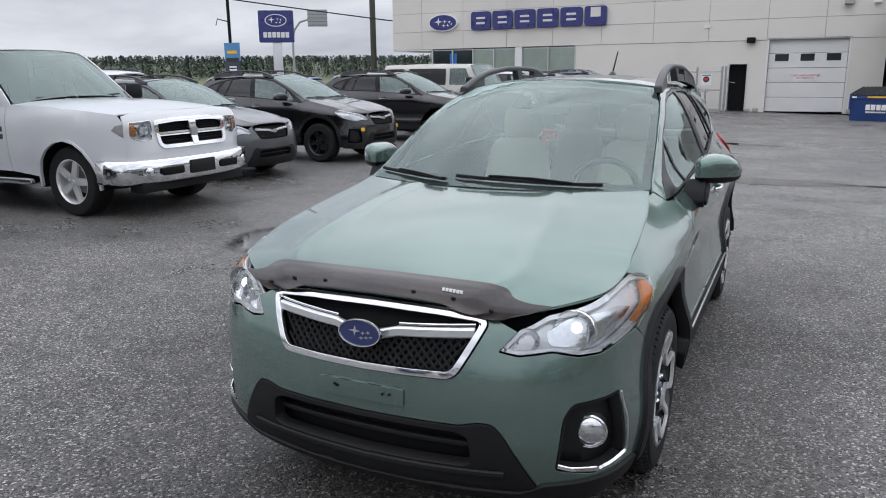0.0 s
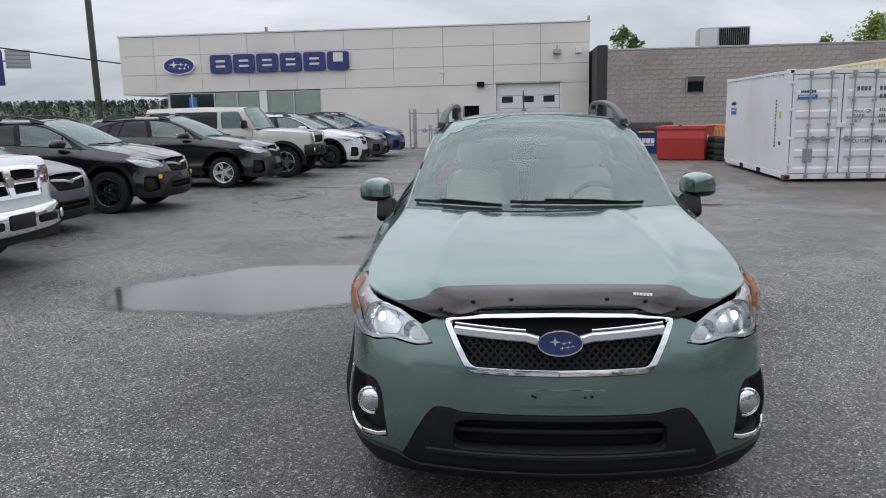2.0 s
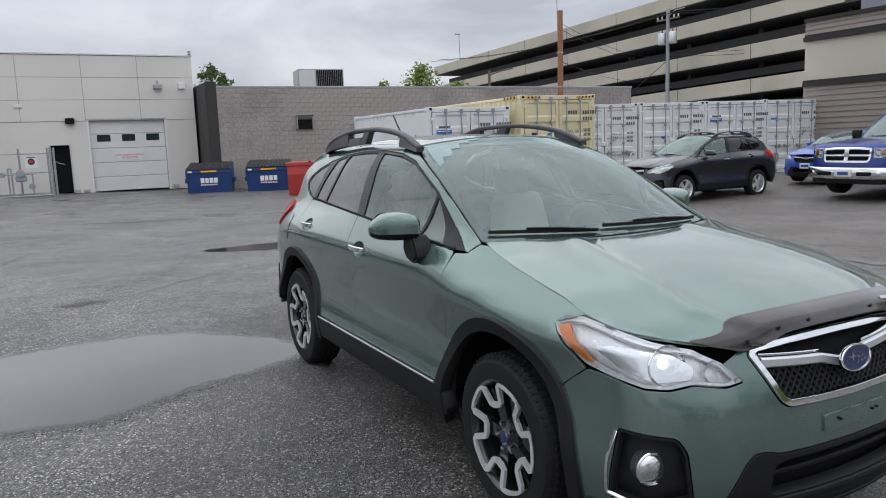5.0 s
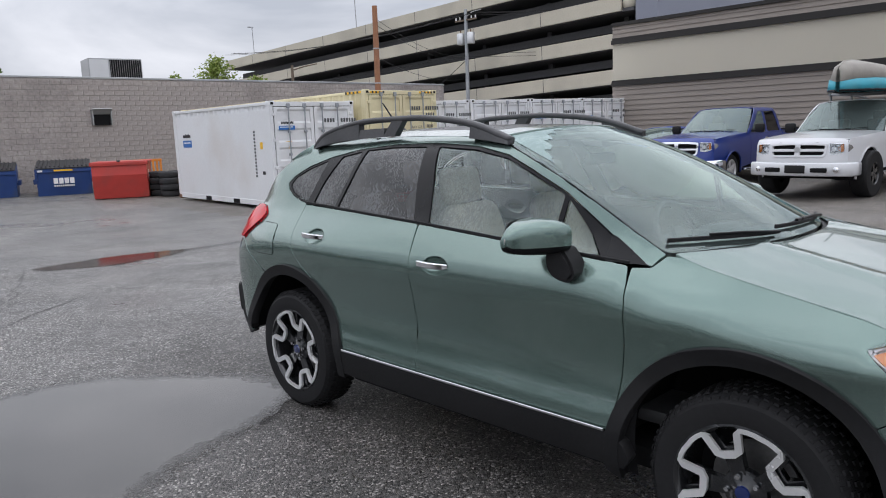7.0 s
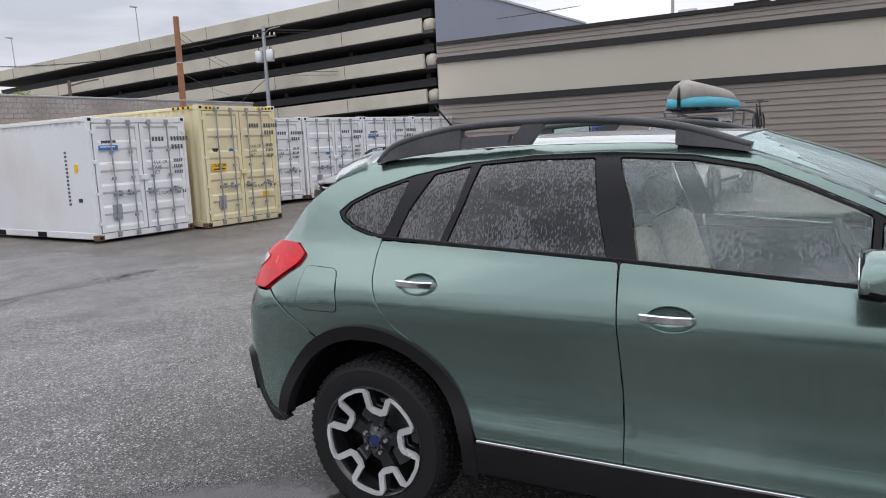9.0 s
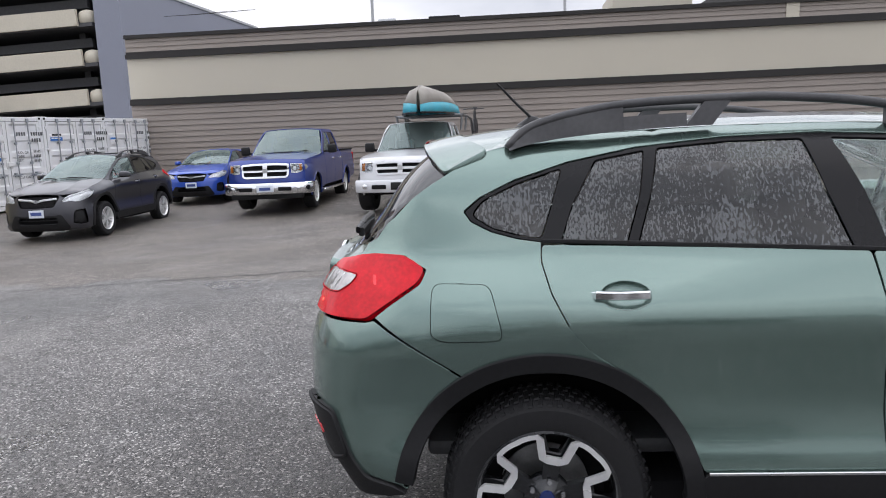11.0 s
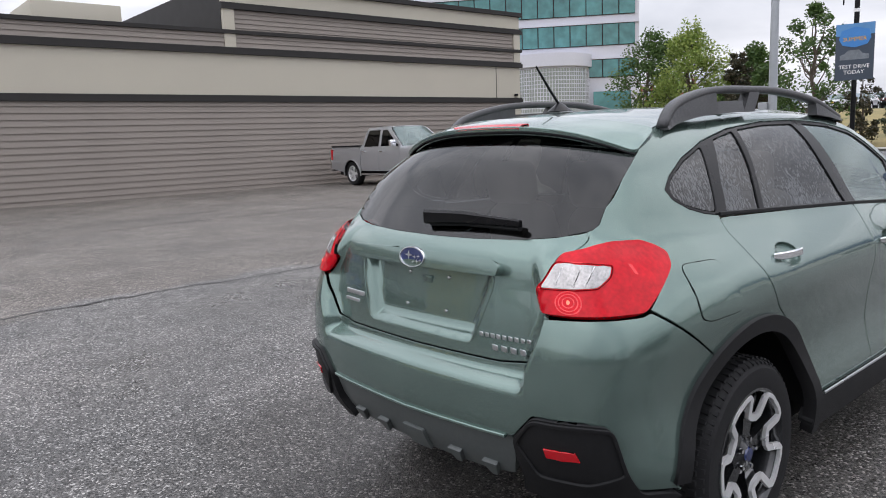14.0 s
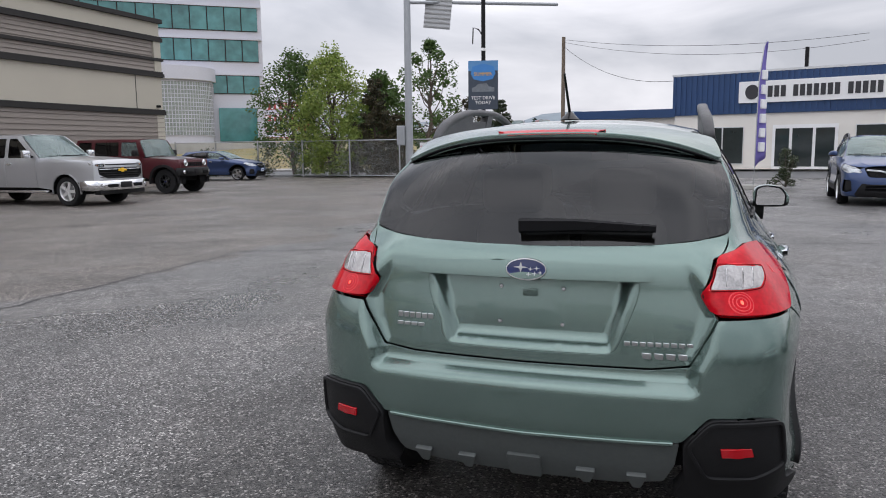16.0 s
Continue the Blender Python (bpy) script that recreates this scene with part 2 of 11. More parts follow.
MIRROR = surface("mirror_glass", (0.85, 0.86, 0.87), 0.02, 1.0, var=0.01, rough_var=0.0)

# ---- materials of the place ----
def asphalt_mat():
    """Worn asphalt: stones, brown stains, a damp film glossier in uneven patches, darker colour round the car."""
    m, n, l, b = node_mat("damp_worn_asphalt")
    co = n.new("ShaderNodeTexCoord")

    def noise_tex(scale, detail, rough=0.55):
        t = n.new("ShaderNodeTexNoise")
        t.inputs["Scale"].default_value, t.inputs["Detail"].default_value, t.inputs["Roughness"].default_value = scale, detail, rough
        l.new(co.outputs["Object"], t.inputs["Vector"])
        return t

    def ranged(src, a, c, lo=0.0, hi=1.0):
        r = n.new("ShaderNodeMapRange")
        r.inputs["From Min"].default_value, r.inputs["From Max"].default_value, r.inputs["To Min"].default_value, r.inputs["To Max"].default_value = a, c, lo, hi
        l.new(src, r.inputs["Value"])
        return r.outputs[0]

    stones = n.new("ShaderNodeTexVoronoi")
    stones.inputs["Scale"].default_value = 105.0
    l.new(co.outputs["Object"], stones.inputs["Vector"])
    stain, fine, wet = noise_tex(0.55, 8, 0.6), noise_tex(160, 2), noise_tex(0.35, 7, 0.6)
    sx = n.new("ShaderNodeSeparateXYZ")
    l.new(co.outputs["Object"], sx.inputs[0])
    east = n.new("ShaderNodeMath")
    east.operation = "ADD"
    wob = ranged(noise_tex(0.4, 4).outputs["Fac"], 0.3, 0.7, -0.7, 0.7)
    l.new(sx.outputs["X"], east.inputs[0])
    l.new(wob, east.inputs[1])
    older = ranged(east.outputs[0], 5.5, 5.75)
    new_c, old_c = n.new("ShaderNodeMixRGB"), n.new("ShaderNodeMixRGB")
    new_c.inputs[1].default_value, new_c.inputs[2].default_value = (0.078, 0.076, 0.073, 1), (0.122, 0.116, 0.110, 1)
    old_c.inputs[1].default_value, old_c.inputs[2].default_value = (0.080, 0.072, 0.064, 1), (0.122, 0.109, 0.096, 1)
    st = ranged(stain.outputs["Fac"], 0.35, 0.68)
    l.new(st, new_c.inputs[0])
    l.new(st, old_c.inputs[0])
    dry = n.new("ShaderNodeMixRGB")
    l.new(older, dry.inputs[0])
    l.new(new_c.outputs[0], dry.inputs[1])
    l.new(old_c.outputs[0], dry.inputs[2])
    # uneven oval round the car: damp, plus its shade and reflection painted darker
    car_oval = n.new("ShaderNodeMapping")
    car_oval.inputs["Location"].default_value, car_oval.inputs["Scale"].default_value = (0.05, 0.03, 0.0), (0.46, 0.27, 0.0)
    l.new(co.outputs["Object"], car_oval.inputs[0])
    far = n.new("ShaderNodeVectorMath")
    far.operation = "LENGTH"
    l.new(car_oval.outputs[0], far.inputs[0])
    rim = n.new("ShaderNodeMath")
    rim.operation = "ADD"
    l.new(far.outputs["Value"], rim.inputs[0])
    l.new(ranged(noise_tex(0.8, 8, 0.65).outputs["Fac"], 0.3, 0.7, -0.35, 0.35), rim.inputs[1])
    near_car = ranged(rim.outputs[0], 0.75, 1.15, 1.0, 0.0)
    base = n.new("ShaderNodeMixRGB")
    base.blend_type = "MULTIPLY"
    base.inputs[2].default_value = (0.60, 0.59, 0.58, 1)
    l.new(near_car, base.inputs[0])
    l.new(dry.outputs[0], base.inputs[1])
    speck = n.new("ShaderNodeMixRGB")
    speck.blend_type = "MULTIPLY"
    speck.inputs[0].default_value = 1.0
    grey = n.new("ShaderNodeCombineXYZ")
    cell = n.new("ShaderNodeSeparateXYZ")
    l.new(stones.outputs["Color"], cell.inputs[0])
    mott = n.new("ShaderNodeMath")
    mott.operation = "MULTIPLY"
    l.new(ranged(cell.outputs["X"], 0.0, 1.0, 0.05, 1.95), mott.inputs[0])
    l.new(ranged(noise_tex(7.0, 9, 0.75).outputs["Fac"], 0.3, 0.7, 0.62, 1.38), mott.inputs[1])
    g = mott.outputs[0]
    bright = ranged(cell.outputs["Y"], 0.86, 0.94, 0.0, 4.2)
    tot = n.new("ShaderNodeMath")
    tot.operation = "ADD"
    l.new(g, tot.inputs[0])
    l.new(bright, tot.inputs[1])
    for k in range(3):
        l.new(tot.outputs[0], grey.inputs[k])
    l.new(base.outputs[0], speck.inputs[1])
    l.new(grey.outputs[0], speck.inputs[2])
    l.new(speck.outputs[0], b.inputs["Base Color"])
    damp = ranged(wet.outputs["Fac"], 0.40, 0.62)
    inv = n.new("ShaderNodeMath")
    inv.operation = "SUBTRACT"
    l.new(damp, inv.inputs[0])
    l.new(ranged(older, 0, 1, 0.0, 0.45), inv.inputs[1])
    rr = ranged(inv.outputs[0], -0.2, 1.0, 0.62, 0.24)
    l.new(rr, b.inputs["Roughness"])
    b.inputs["Specular IOR Level"].default_value = 0.42
    hgt = n.new("ShaderNodeMath")
    hgt.operation = "MULTIPLY_ADD"
    l.new(stones.outputs["Distance"], hgt.inputs[0])
    hgt.inputs[1].default_value = -0.8
    l.new(fine.outputs["Fac"], hgt.inputs[2])
    bp = n.new("ShaderNodeBump")
    bp.inputs["Strength"].default_value, bp.inputs["Distance"].default_value = 0.75, 0.007
    l.new(hgt.outputs[0], bp.inputs["Height"])
    l.new(bp.outputs[0], b.inputs["Normal"])
    return m


def leaf_mat(name, a, b_, trans=0.35):
    m, n, l, b = node_mat(name)
    geo = n.new("ShaderNodeNewGeometry")
    mix = n.new("ShaderNodeMixRGB")
    mix.inputs[1].default_value, mix.inputs[2].default_value = (*a, 1), (*b_, 1)
    l.new(geo.outputs["Random Per Island"], mix.inputs[0])
    l.new(mix.outputs[0], b.inputs["Base Color"])
    b.inputs["Roughness"].default_value = 0.6
    tr = n.new("ShaderNodeBsdfTranslucent")
    l.new(mix.outputs[0], tr.inputs[0])
    ms = n.new("ShaderNodeMixShader")
    ms.inputs[0].default_value = trans
    l.new(b.outputs[0], ms.inputs[1])
    l.new(tr.outputs[0], ms.inputs[2])
    l.new(ms.outputs[0], n["Material Output"].inputs[0])
    return m


def siding_mat(name, color):
    return surface(name, color, 0.65, var=0.08, scale=0.6, fine=25, bump=0.1, bump_scale=120, dirt=tuple(c * 0.75 for c in color), dirt_amount=0.3)


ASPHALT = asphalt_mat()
WATER = surface("still_rain_water", (0.040, 0.038, 0.036), 0.07, var=0.35, scale=3.0, fine=60.0, spec=0.42, rough_var=0.04)


def thin_out(m):
    """Lets a puddle run out thinly towards its ragged rim."""
    n, l = m.node_tree.nodes, m.node_tree.links
    at, co, nt, ad, cut, tr, mx = n.new("ShaderNodeAttribute"), n.new("ShaderNodeTexCoord"), n.new("ShaderNodeTexNoise"), n.new("ShaderNodeMath"), n.new("ShaderNodeMapRange"), n.new("ShaderNodeBsdfTransparent"), n.new("ShaderNodeMixShader")
    at.attribute_name = "from_rim"
    nt.inputs["Scale"].default_value, nt.inputs["Detail"].default_value, nt.inputs["Roughness"].default_value = 9.0, 9, 0.75
    l.new(co.outputs["Object"], nt.inputs["Vector"])
    ad.operation = "MULTIPLY_ADD"
    l.new(nt.outputs["Fac"], ad.inputs[0])
    ad.inputs[1].default_value = 0.30
    l.new(at.outputs["Fac"], ad.inputs[2])
    cut.inputs["From Min"].default_value, cut.inputs["From Max"].default_value = 0.17, 0.34
    l.new(ad.outputs[0], cut.inputs["Value"])
    l.new(cut.outputs[0], mx.inputs[0])
    l.new(tr.outputs[0], mx.inputs[1])
    l.new(n["Principled BSDF"].outputs[0], mx.inputs[2])
    l.new(mx.outputs[0], n["Material Output"].inputs[0])


thin_out(WATER)
WET_DIRT = surface("wet_brown_grit", (0.055, 0.045, 0.036), 0.30, var=0.4, scale=4.0, fine=60, bump=0.4, bump_scale=120)
ROAD_MAT = surface("grey_road_asphalt", (0.11, 0.11, 0.112), 0.6, var=0.15, scale=0.3, fine=30, bump=0.3, bump_scale=60)
CONCRETE = surface("weathered_concrete", (0.42, 0.41, 0.38), 0.8, var=0.12, scale=0.8, fine=20, bump=0.3, bump_scale=60, dirt=(0.22, 0.21, 0.19), dirt_amount=0.5)
CREAM = surface("cream_concrete", (0.55, 0.51, 0.42), 0.75, var=0.08, scale=0.3, fine=8, dirt=(0.30, 0.28, 0.24), dirt_amount=0.45)
# the car park's inner shade is put into this dark colour; parapet joints share it
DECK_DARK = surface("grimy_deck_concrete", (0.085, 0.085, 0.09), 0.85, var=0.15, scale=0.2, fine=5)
STUCCO = surface("off_white_stucco", (0.74, 0.71, 0.66), 0.8, var=0.05, scale=0.5, fine=40, bump=0.25, bump_scale=160, dirt=(0.60, 0.57, 0.52), dirt_amount=0.35)
WHITE_PAINT = surface("white_painted_metal", (0.78, 0.78, 0.77), 0.45, var=0.05, scale=0.8, fine=30, dirt=(0.55, 0.50, 0.44), dirt_amount=0.25)
DOOR_WHITE = surface("white_sectional_door", (0.74, 0.74, 0.73), 0.5, var=0.04, scale=1.0, fine=30, dirt=(0.6, 0.58, 0.55), dirt_amount=0.3)
CONT_WHITE = surface("white_container_paint", (0.76, 0.77, 0.78), 0.45, var=0.05, scale=0.7, fine=25, dirt=(0.52, 0.42, 0.33), dirt_amount=0.28)
CONT_YELLOW = surface("cream_yellow_container_paint", (0.74, 0.66, 0.42), 0.45, var=0.06, scale=0.7, fine=25, dirt=(0.45, 0.33, 0.22), dirt_amount=0.3)
BLOCK = surface("grey_concrete_block", (0.37, 0.335, 0.315), 0.9, var=0.34, scale=0.45, fine=9, bump=0.5, bump_scale=60, dirt=(0.17, 0.15, 0.14), dirt_amount=0.65)
MORTAR = surface("grey_mortar", (0.34, 0.312, 0.295), 0.95, var=0.25, scale=0.5, fine=9, dirt=(0.17, 0.15, 0.14), dirt_amount=0.5)
DARK_BLOCK = surface("dark_stained_block", (0.05, 0.048, 0.046), 0.9, var=0.2)
TAN_SIDING = siding_mat("taupe_lap_siding", (0.255, 0.222, 0.195))
TAN_CREAM = surface("cream_stucco_band", (0.50, 0.465, 0.385), 0.8, var=0.05, scale=0.4, fine=30, bump=0.2, bump_scale=140, dirt=(0.43, 0.40, 0.34), dirt_amount=0.3)
TAN_TRIM = surface("dark_brown_trim_board", (0.030, 0.028, 0.027), 0.6, var=0.15, spec=0.25)
WINDOW_DARK = surface("dark_reflective_window", (0.02, 0.028, 0.028), 0.05, var=0.2, scale=0.4, fine=3, spec=0.8, rough_var=0.03)
WINDOW_GREEN = surface("pale_green_blind_window", (0.30, 0.36, 0.31), 0.12, var=0.12, scale=0.4, fine=3, coat=1.0)
WINDOW_TEAL = surface("teal_office_glass", (0.07, 0.22, 0.22), 0.08, var=0.45, scale=0.25, fine=0.8, spec=0.9)
ALU = surface("anodised_aluminium", (0.62, 0.63, 0.64), 0.4, 0.6, var=0.05)
SIGN_BLUE = surface("deep_blue_sign_acrylic", (0.020, 0.028, 0.17), 0.3, var=0.1, coat=0.4)
SIGN_WHITE = surface("white_sign_panel", (0.80, 0.80, 0.80), 0.4, var=0.03)
NAVY_METAL = surface("navy_ribbed_metal", (0.022, 0.060, 0.16), 0.4, 0.2, var=0.12, scale=0.6)
BIN_BLUE = surface("scuffed_blue_bin_paint", (0.018, 0.055, 0.20), 0.45, 0.1, var=0.15, dirt=(0.06, 0.07, 0.10), dirt_amount=0.5)
BIN_RED = surface("faded_red_bin_paint", (0.46, 0.045, 0.035), 0.5, 0.1, var=0.15, dirt=(0.25, 0.06, 0.05), dirt_amount=0.5)
ORANGE = surface("orange_plastic_barrier", (0.75, 0.25, 0.03), 0.5, var=0.12)
LID = surface("black_bin_lid", (0.03, 0.03, 0.032), 0.55, var=0.2)
GALV = surface("galvanised_steel", (0.42, 0.43, 0.44), 0.45, 0.8, var=0.12, scale=6)
POLE_GREY = surface("grey_painted_pole", (0.36, 0.38, 0.40), 0.45, 0.3, var=0.1)
WOOD_POLE = surface("weathered_pole_wood", (0.16, 0.125, 0.095), 0.85, var=0.3, scale=2.0, fine=40, bump=0.5, bump_scale=40)
RED_WOOD = surface("reddish_pole_wood", (0.30, 0.14, 0.075), 0.8, var=0.25, scale=2.0, fine=40, bump=0.4, bump_scale=40)
CABLE = surface("black_cable_sheath", (0.015, 0.015, 0.016), 0.6)
GRASS = surface("rough_dry_grass", (0.13, 0.14, 0.055), 0.9, var=0.4, scale=0.1, fine=3, bump=0.6, bump_scale=8)
BLUE_GREY = surface("blue_grey_stucco", (0.24, 0.255, 0.31), 0.75, var=0.06, scale=0.2, fine=10)
OFFICE_WHITE = surface("pale_office_panel", (0.60, 0.60, 0.66), 0.6, var=0.05, scale=0.2, fine=6)
RED_BRICKISH = surface("red_panel", (0.42, 0.07, 0.06), 0.7, var=0.1)
TEXT_DARK = surface("dark_lettering", (0.03, 0.03, 0.035), 0.5)
TEXT_RED = surface("red_lettering", (0.55, 0.04, 0.04), 0.5)
TEXT_WHITE = surface("white_lettering", (0.85, 0.85, 0.85), 0.5)
STICKER_BLUE = surface("blue_sticker", (0.03, 0.16, 0.48), 0.4)
STICKER_YELLOW = surface("yellow_sticker", (0.85, 0.50, 0.02), 0.4)
PURPLE = surface("purple_flag_cloth", (0.16, 0.13, 0.42), 0.8, var=0.1)
BANNER_SKY = surface("blue_banner_print", (0.10, 0.27, 0.52), 0.6, var=0.2, scale=1.5)
BANNER_DARK = surface("dark_banner_print", (0.045, 0.06, 0.085), 0.6, var=0.3, scale=1.5)
LEAF_LIGHT = leaf_mat("light_green_leaf", (0.15, 0.23, 0.045), (0.31, 0.37, 0.09))
LEAF_MID = leaf_mat("mid_green_leaf", (0.045, 0.095, 0.022), (0.10, 0.16, 0.04))
NEEDLE = leaf_mat("dark_needles", (0.020, 0.035, 0.016), (0.06, 0.075, 0.03), 0.15)
NEEDLE_BROWN = leaf_mat("browned_needles", (0.022, 0.030, 0.015), (0.085, 0.065, 0.030), 0.15)
BARK = surface("grey_brown_bark", (0.11, 0.085, 0.065), 0.9, var=0.3, scale=5, fine=40, bump=0.5, bump_scale=40)

# ---- the green car's skin: a ring surface round the body, and lofted patches on top ----
def smooth(points):
    """A smooth curve v -> value through (v, value) pairs, flat beyond its ends."""
    xs = np.array([p[0] for p in points], float)
    ys = np.array([p[1] for p in points], float)
    h, dy = np.diff(xs), np.diff(ys)
    sl = dy / h
    m = np.zeros(len(xs))
    for i in range(1, len(xs) - 1):
        if sl[i - 1] * sl[i] > 0:
            a, b = 2 * h[i] + h[i - 1], h[i] + 2 * h[i - 1]
            m[i] = (a + b) / (a / sl[i - 1] + b / sl[i])
    m[0], m[-1] = sl[0], sl[-1]

    def at(v):
        v = np.clip(np.asarray(v, float), xs[0], xs[-1])
        i = np.clip(np.searchsorted(xs, v, side="right") - 1, 0, len(xs) - 2)
        t = (v - xs[i]) / h[i]
        return ((1 + 2 * t) * (1 - t) ** 2 * ys[i] + t * (1 - t) ** 2 * h[i] * m[i]
                + t * t * (3 - 2 * t) * ys[i + 1] + t * t * (t - 1) * h[i] * m[i + 1])

    return at


def spline(points, v):
    """Catmull-Rom through the points at the parameter v, 0 .. len - 1."""
    p = np.asarray(points, float)
    v = np.clip(np.asarray(v, float), 0, len(p) - 1 - 1e-9)
    i = np.floor(v).astype(int)
    t = (v - i)[..., None]
    p0 = np.where((i > 0)[..., None], p[np.maximum(i - 1, 0)], 2 * p[i] - p[i + 1])
    p1, p2 = p[i], p[i + 1]
    p3 = np.where((i + 2 < len(p))[..., None], p[np.minimum(i + 2, len(p) - 1)], 2 * p2 - p1)
    return 0.5 * (2 * p1 + (p2 - p0) * t + (2 * p0 - 5 * p1 + 4 * p2 - p3) * t * t + (3 * p1 - p0 - 3 * p2 + p3) * t ** 3)


def step(a, b, v):
    t = np.clip((np.asarray(v, float) - a) / (b - a), 0, 1)
    return t * t * (3 - 2 * t)


PLAN = [(0.0, -2.24), (0.22, -2.232), (0.44, -2.2), (0.64, -2.135), (0.80, -2.005), (0.868, -1.79), (0.884, -1.55), (0.89, -1.25),
        (0.89, -0.85), (0.89, -0.4), (0.89, 0.1), (0.89, 0.6), (0.89, 1.0), (0.886, 1.35), (0.878, 1.65), (0.855, 1.88),
        (0.79, 2.06), (0.635, 2.165), (0.42, 2.205), (0.20, 2.22), (0.0, 2.225)]
LAST = len(PLAN) - 1
SIDE_IN = smooth([(0.15, 0.10), (0.24, 0.035), (0.34, 0.010), (0.43, 0.002), (0.48, 0.007), (0.54, 0.022), (0.59, 0.031), (0.65, 0.036), (0.74, 0.028), (0.84, 0.013), (0.925, 0.0), (0.965, 0.006), (1.03, 0.035), (1.09, 0.068),
                  (1.155, 0.108), (1.28, 0.168), (1.40, 0.232), (1.47, 0.284), (1.52, 0.345), (1.56, 0.43)])
FRONT_IN = smooth([(0.15, 0.15), (0.24, 0.045), (0.34, 0.008), (0.42, 0.0), (0.50, 0.003), (0.56, 0.007), (0.64, 0.018), (0.72, 0.040), (0.79, 0.070), (0.86, 0.115), (0.93, 0.22), (1.05, 0.45), (1.56, 1.1)])
REAR_IN = smooth([(0.15, 0.34), (0.26, 0.20), (0.36, 0.105), (0.48, 0.04), (0.60, 0.012), (0.690, 0.009), (0.712, 0.015), (0.742, 0.062), (0.752, 0.073), (0.80, 0.079), (0.90, 0.092), (1.0, 0.11), (1.08, 0.126), (1.115, 0.146), (1.14, 0.182), (1.18, 0.226), (1.262, 0.290), (1.378, 0.378), (1.456, 0.458), (1.506, 0.535), (1.56, 0.62)])
CORNER_IN = smooth([(0.15, 0.34), (0.26, 0.20), (0.36, 0.105), (0.48, 0.04), (0.60, 0.012), (0.70, 0.006), (0.80, 0.010), (0.90, 0.028), (0.96, 0.048), (1.02, 0.074), (1.08, 0.108), (1.115, 0.138), (1.14, 0.182), (1.18, 0.226), (1.262, 0.290), (1.378, 0.378), (1.456, 0.458), (1.506, 0.535), (1.56, 0.62)])
WAIST = smooth([(-2.3, 0.04), (-1.3, 0.055), (-1.0, 0.085), (-0.6, 0.06), (-0.1, 0.012), (0.3, 0.0), (0.8, 0.018), (1.2, 0.042), (1.6, 0.042), (2.3, 0.03)])
TUCK = smooth([(-2.3, 0.0), (1.0, 0.0), (1.5, 0.016), (1.8, 0.040), (2.0, 0.052), (2.3, 0.052)])
LIFT = smooth([(-2.3, 0.16), (-1.7, 0.135), (-1.3, 0.10), (-1.0, 0.055), (-0.7, 0.01), (-0.5, 0.0), (2.3, 0.0)])


def ring(s, z):
    """The body's skin on the car's left half (x > 0): s along the plan from the nose's middle (0) to the tail's (LAST), z the height."""
    s, z = np.broadcast_arrays(np.asarray(s, float), np.asarray(z, float))
    c = spline(PLAN, s)
    e = 0.02
    d = spline(PLAN, np.clip(s + e, 0, LAST)) - spline(PLAN, np.clip(s - e, 0, LAST))
    d /= np.linalg.norm(d, axis=-1, keepdims=True)
    n = np.stack([d[..., 1], -d[..., 0]], -1)
    n[..., 0] *= np.clip(np.minimum(s, LAST - s), 0, 1)
    front, rear = 1 - step(2.6, 6.2, s), step(14.2, 17.0, s)
    y = c[..., 1]
    lifted = z + LIFT(y) * step(0.72, 0.9, z)
    side = SIDE_IN(lifted) + WAIST(y) * step(0.98, 1.16, lifted)
    corner = step(-0.012, 0.030, c[..., 0] - 0.520 - 0.47 * np.clip(z - 0.78, 0, 0.17) + 0.45 * np.clip(z - 0.96, 0, 0.2))
    tail = REAR_IN(z) * (1 - corner) + CORNER_IN(z) * corner
    inset = side * (1 - front) * (1 - rear) + front * FRONT_IN(z) + rear * tail
    p = c - n * inset[..., None]
    tuck = TUCK(y) * step(0.82, 1.02, z) * (1 - 0.6 * step(1.15, 1.35, z))
    p[..., 0] -= tuck * np.clip(p[..., 0] / 0.85, 0, 1) ** 2
    return np.stack([np.maximum(p[..., 0], 0.0), p[..., 1], z], -1)


S_FINE = np.linspace(0, LAST, 801)


def s_side(y, z):
    """The s at which the skin at height z reaches y."""
    return float(np.interp(y, np.maximum.accumulate(ring(S_FINE, z)[:, 1]), S_FINE))


def s_end(x, z, rear=False):
    """The s at which the skin's nose (or tail) at height z reaches x."""
    s = S_FINE[400:][::-1] if rear else S_FINE[:401]
    return float(np.interp(x, np.maximum.accumulate(ring(s, z)[:, 0]), s))

# ---- tools for skins, tubes, discs and plates ----
from mathutils.geometry import delaunay_2d_cdt

S_TABLE = np.linspace(0, LAST, 1201)
_way = spline(PLAN, S_TABLE)
A_TABLE = np.r_[0, np.cumsum(np.linalg.norm(np.diff(_way, axis=0), axis=1))]
HALF = float(A_TABLE[-1])


def skin(a, z):
    """The car's skin at arc length a round the plan: 0 the nose, HALF the tail, x > 0 up to there and x < 0 beyond (or below 0)."""
    a, z = np.broadcast_arrays(np.asarray(a, float), np.asarray(z, float))
    m = np.mod(a, 2 * HALF)
    right = m > HALF
    p = ring(np.interp(np.where(right, 2 * HALF - m, m), A_TABLE, S_TABLE), z)
    p[..., 0] = np.where(right, -p[..., 0], p[..., 0])
    return p


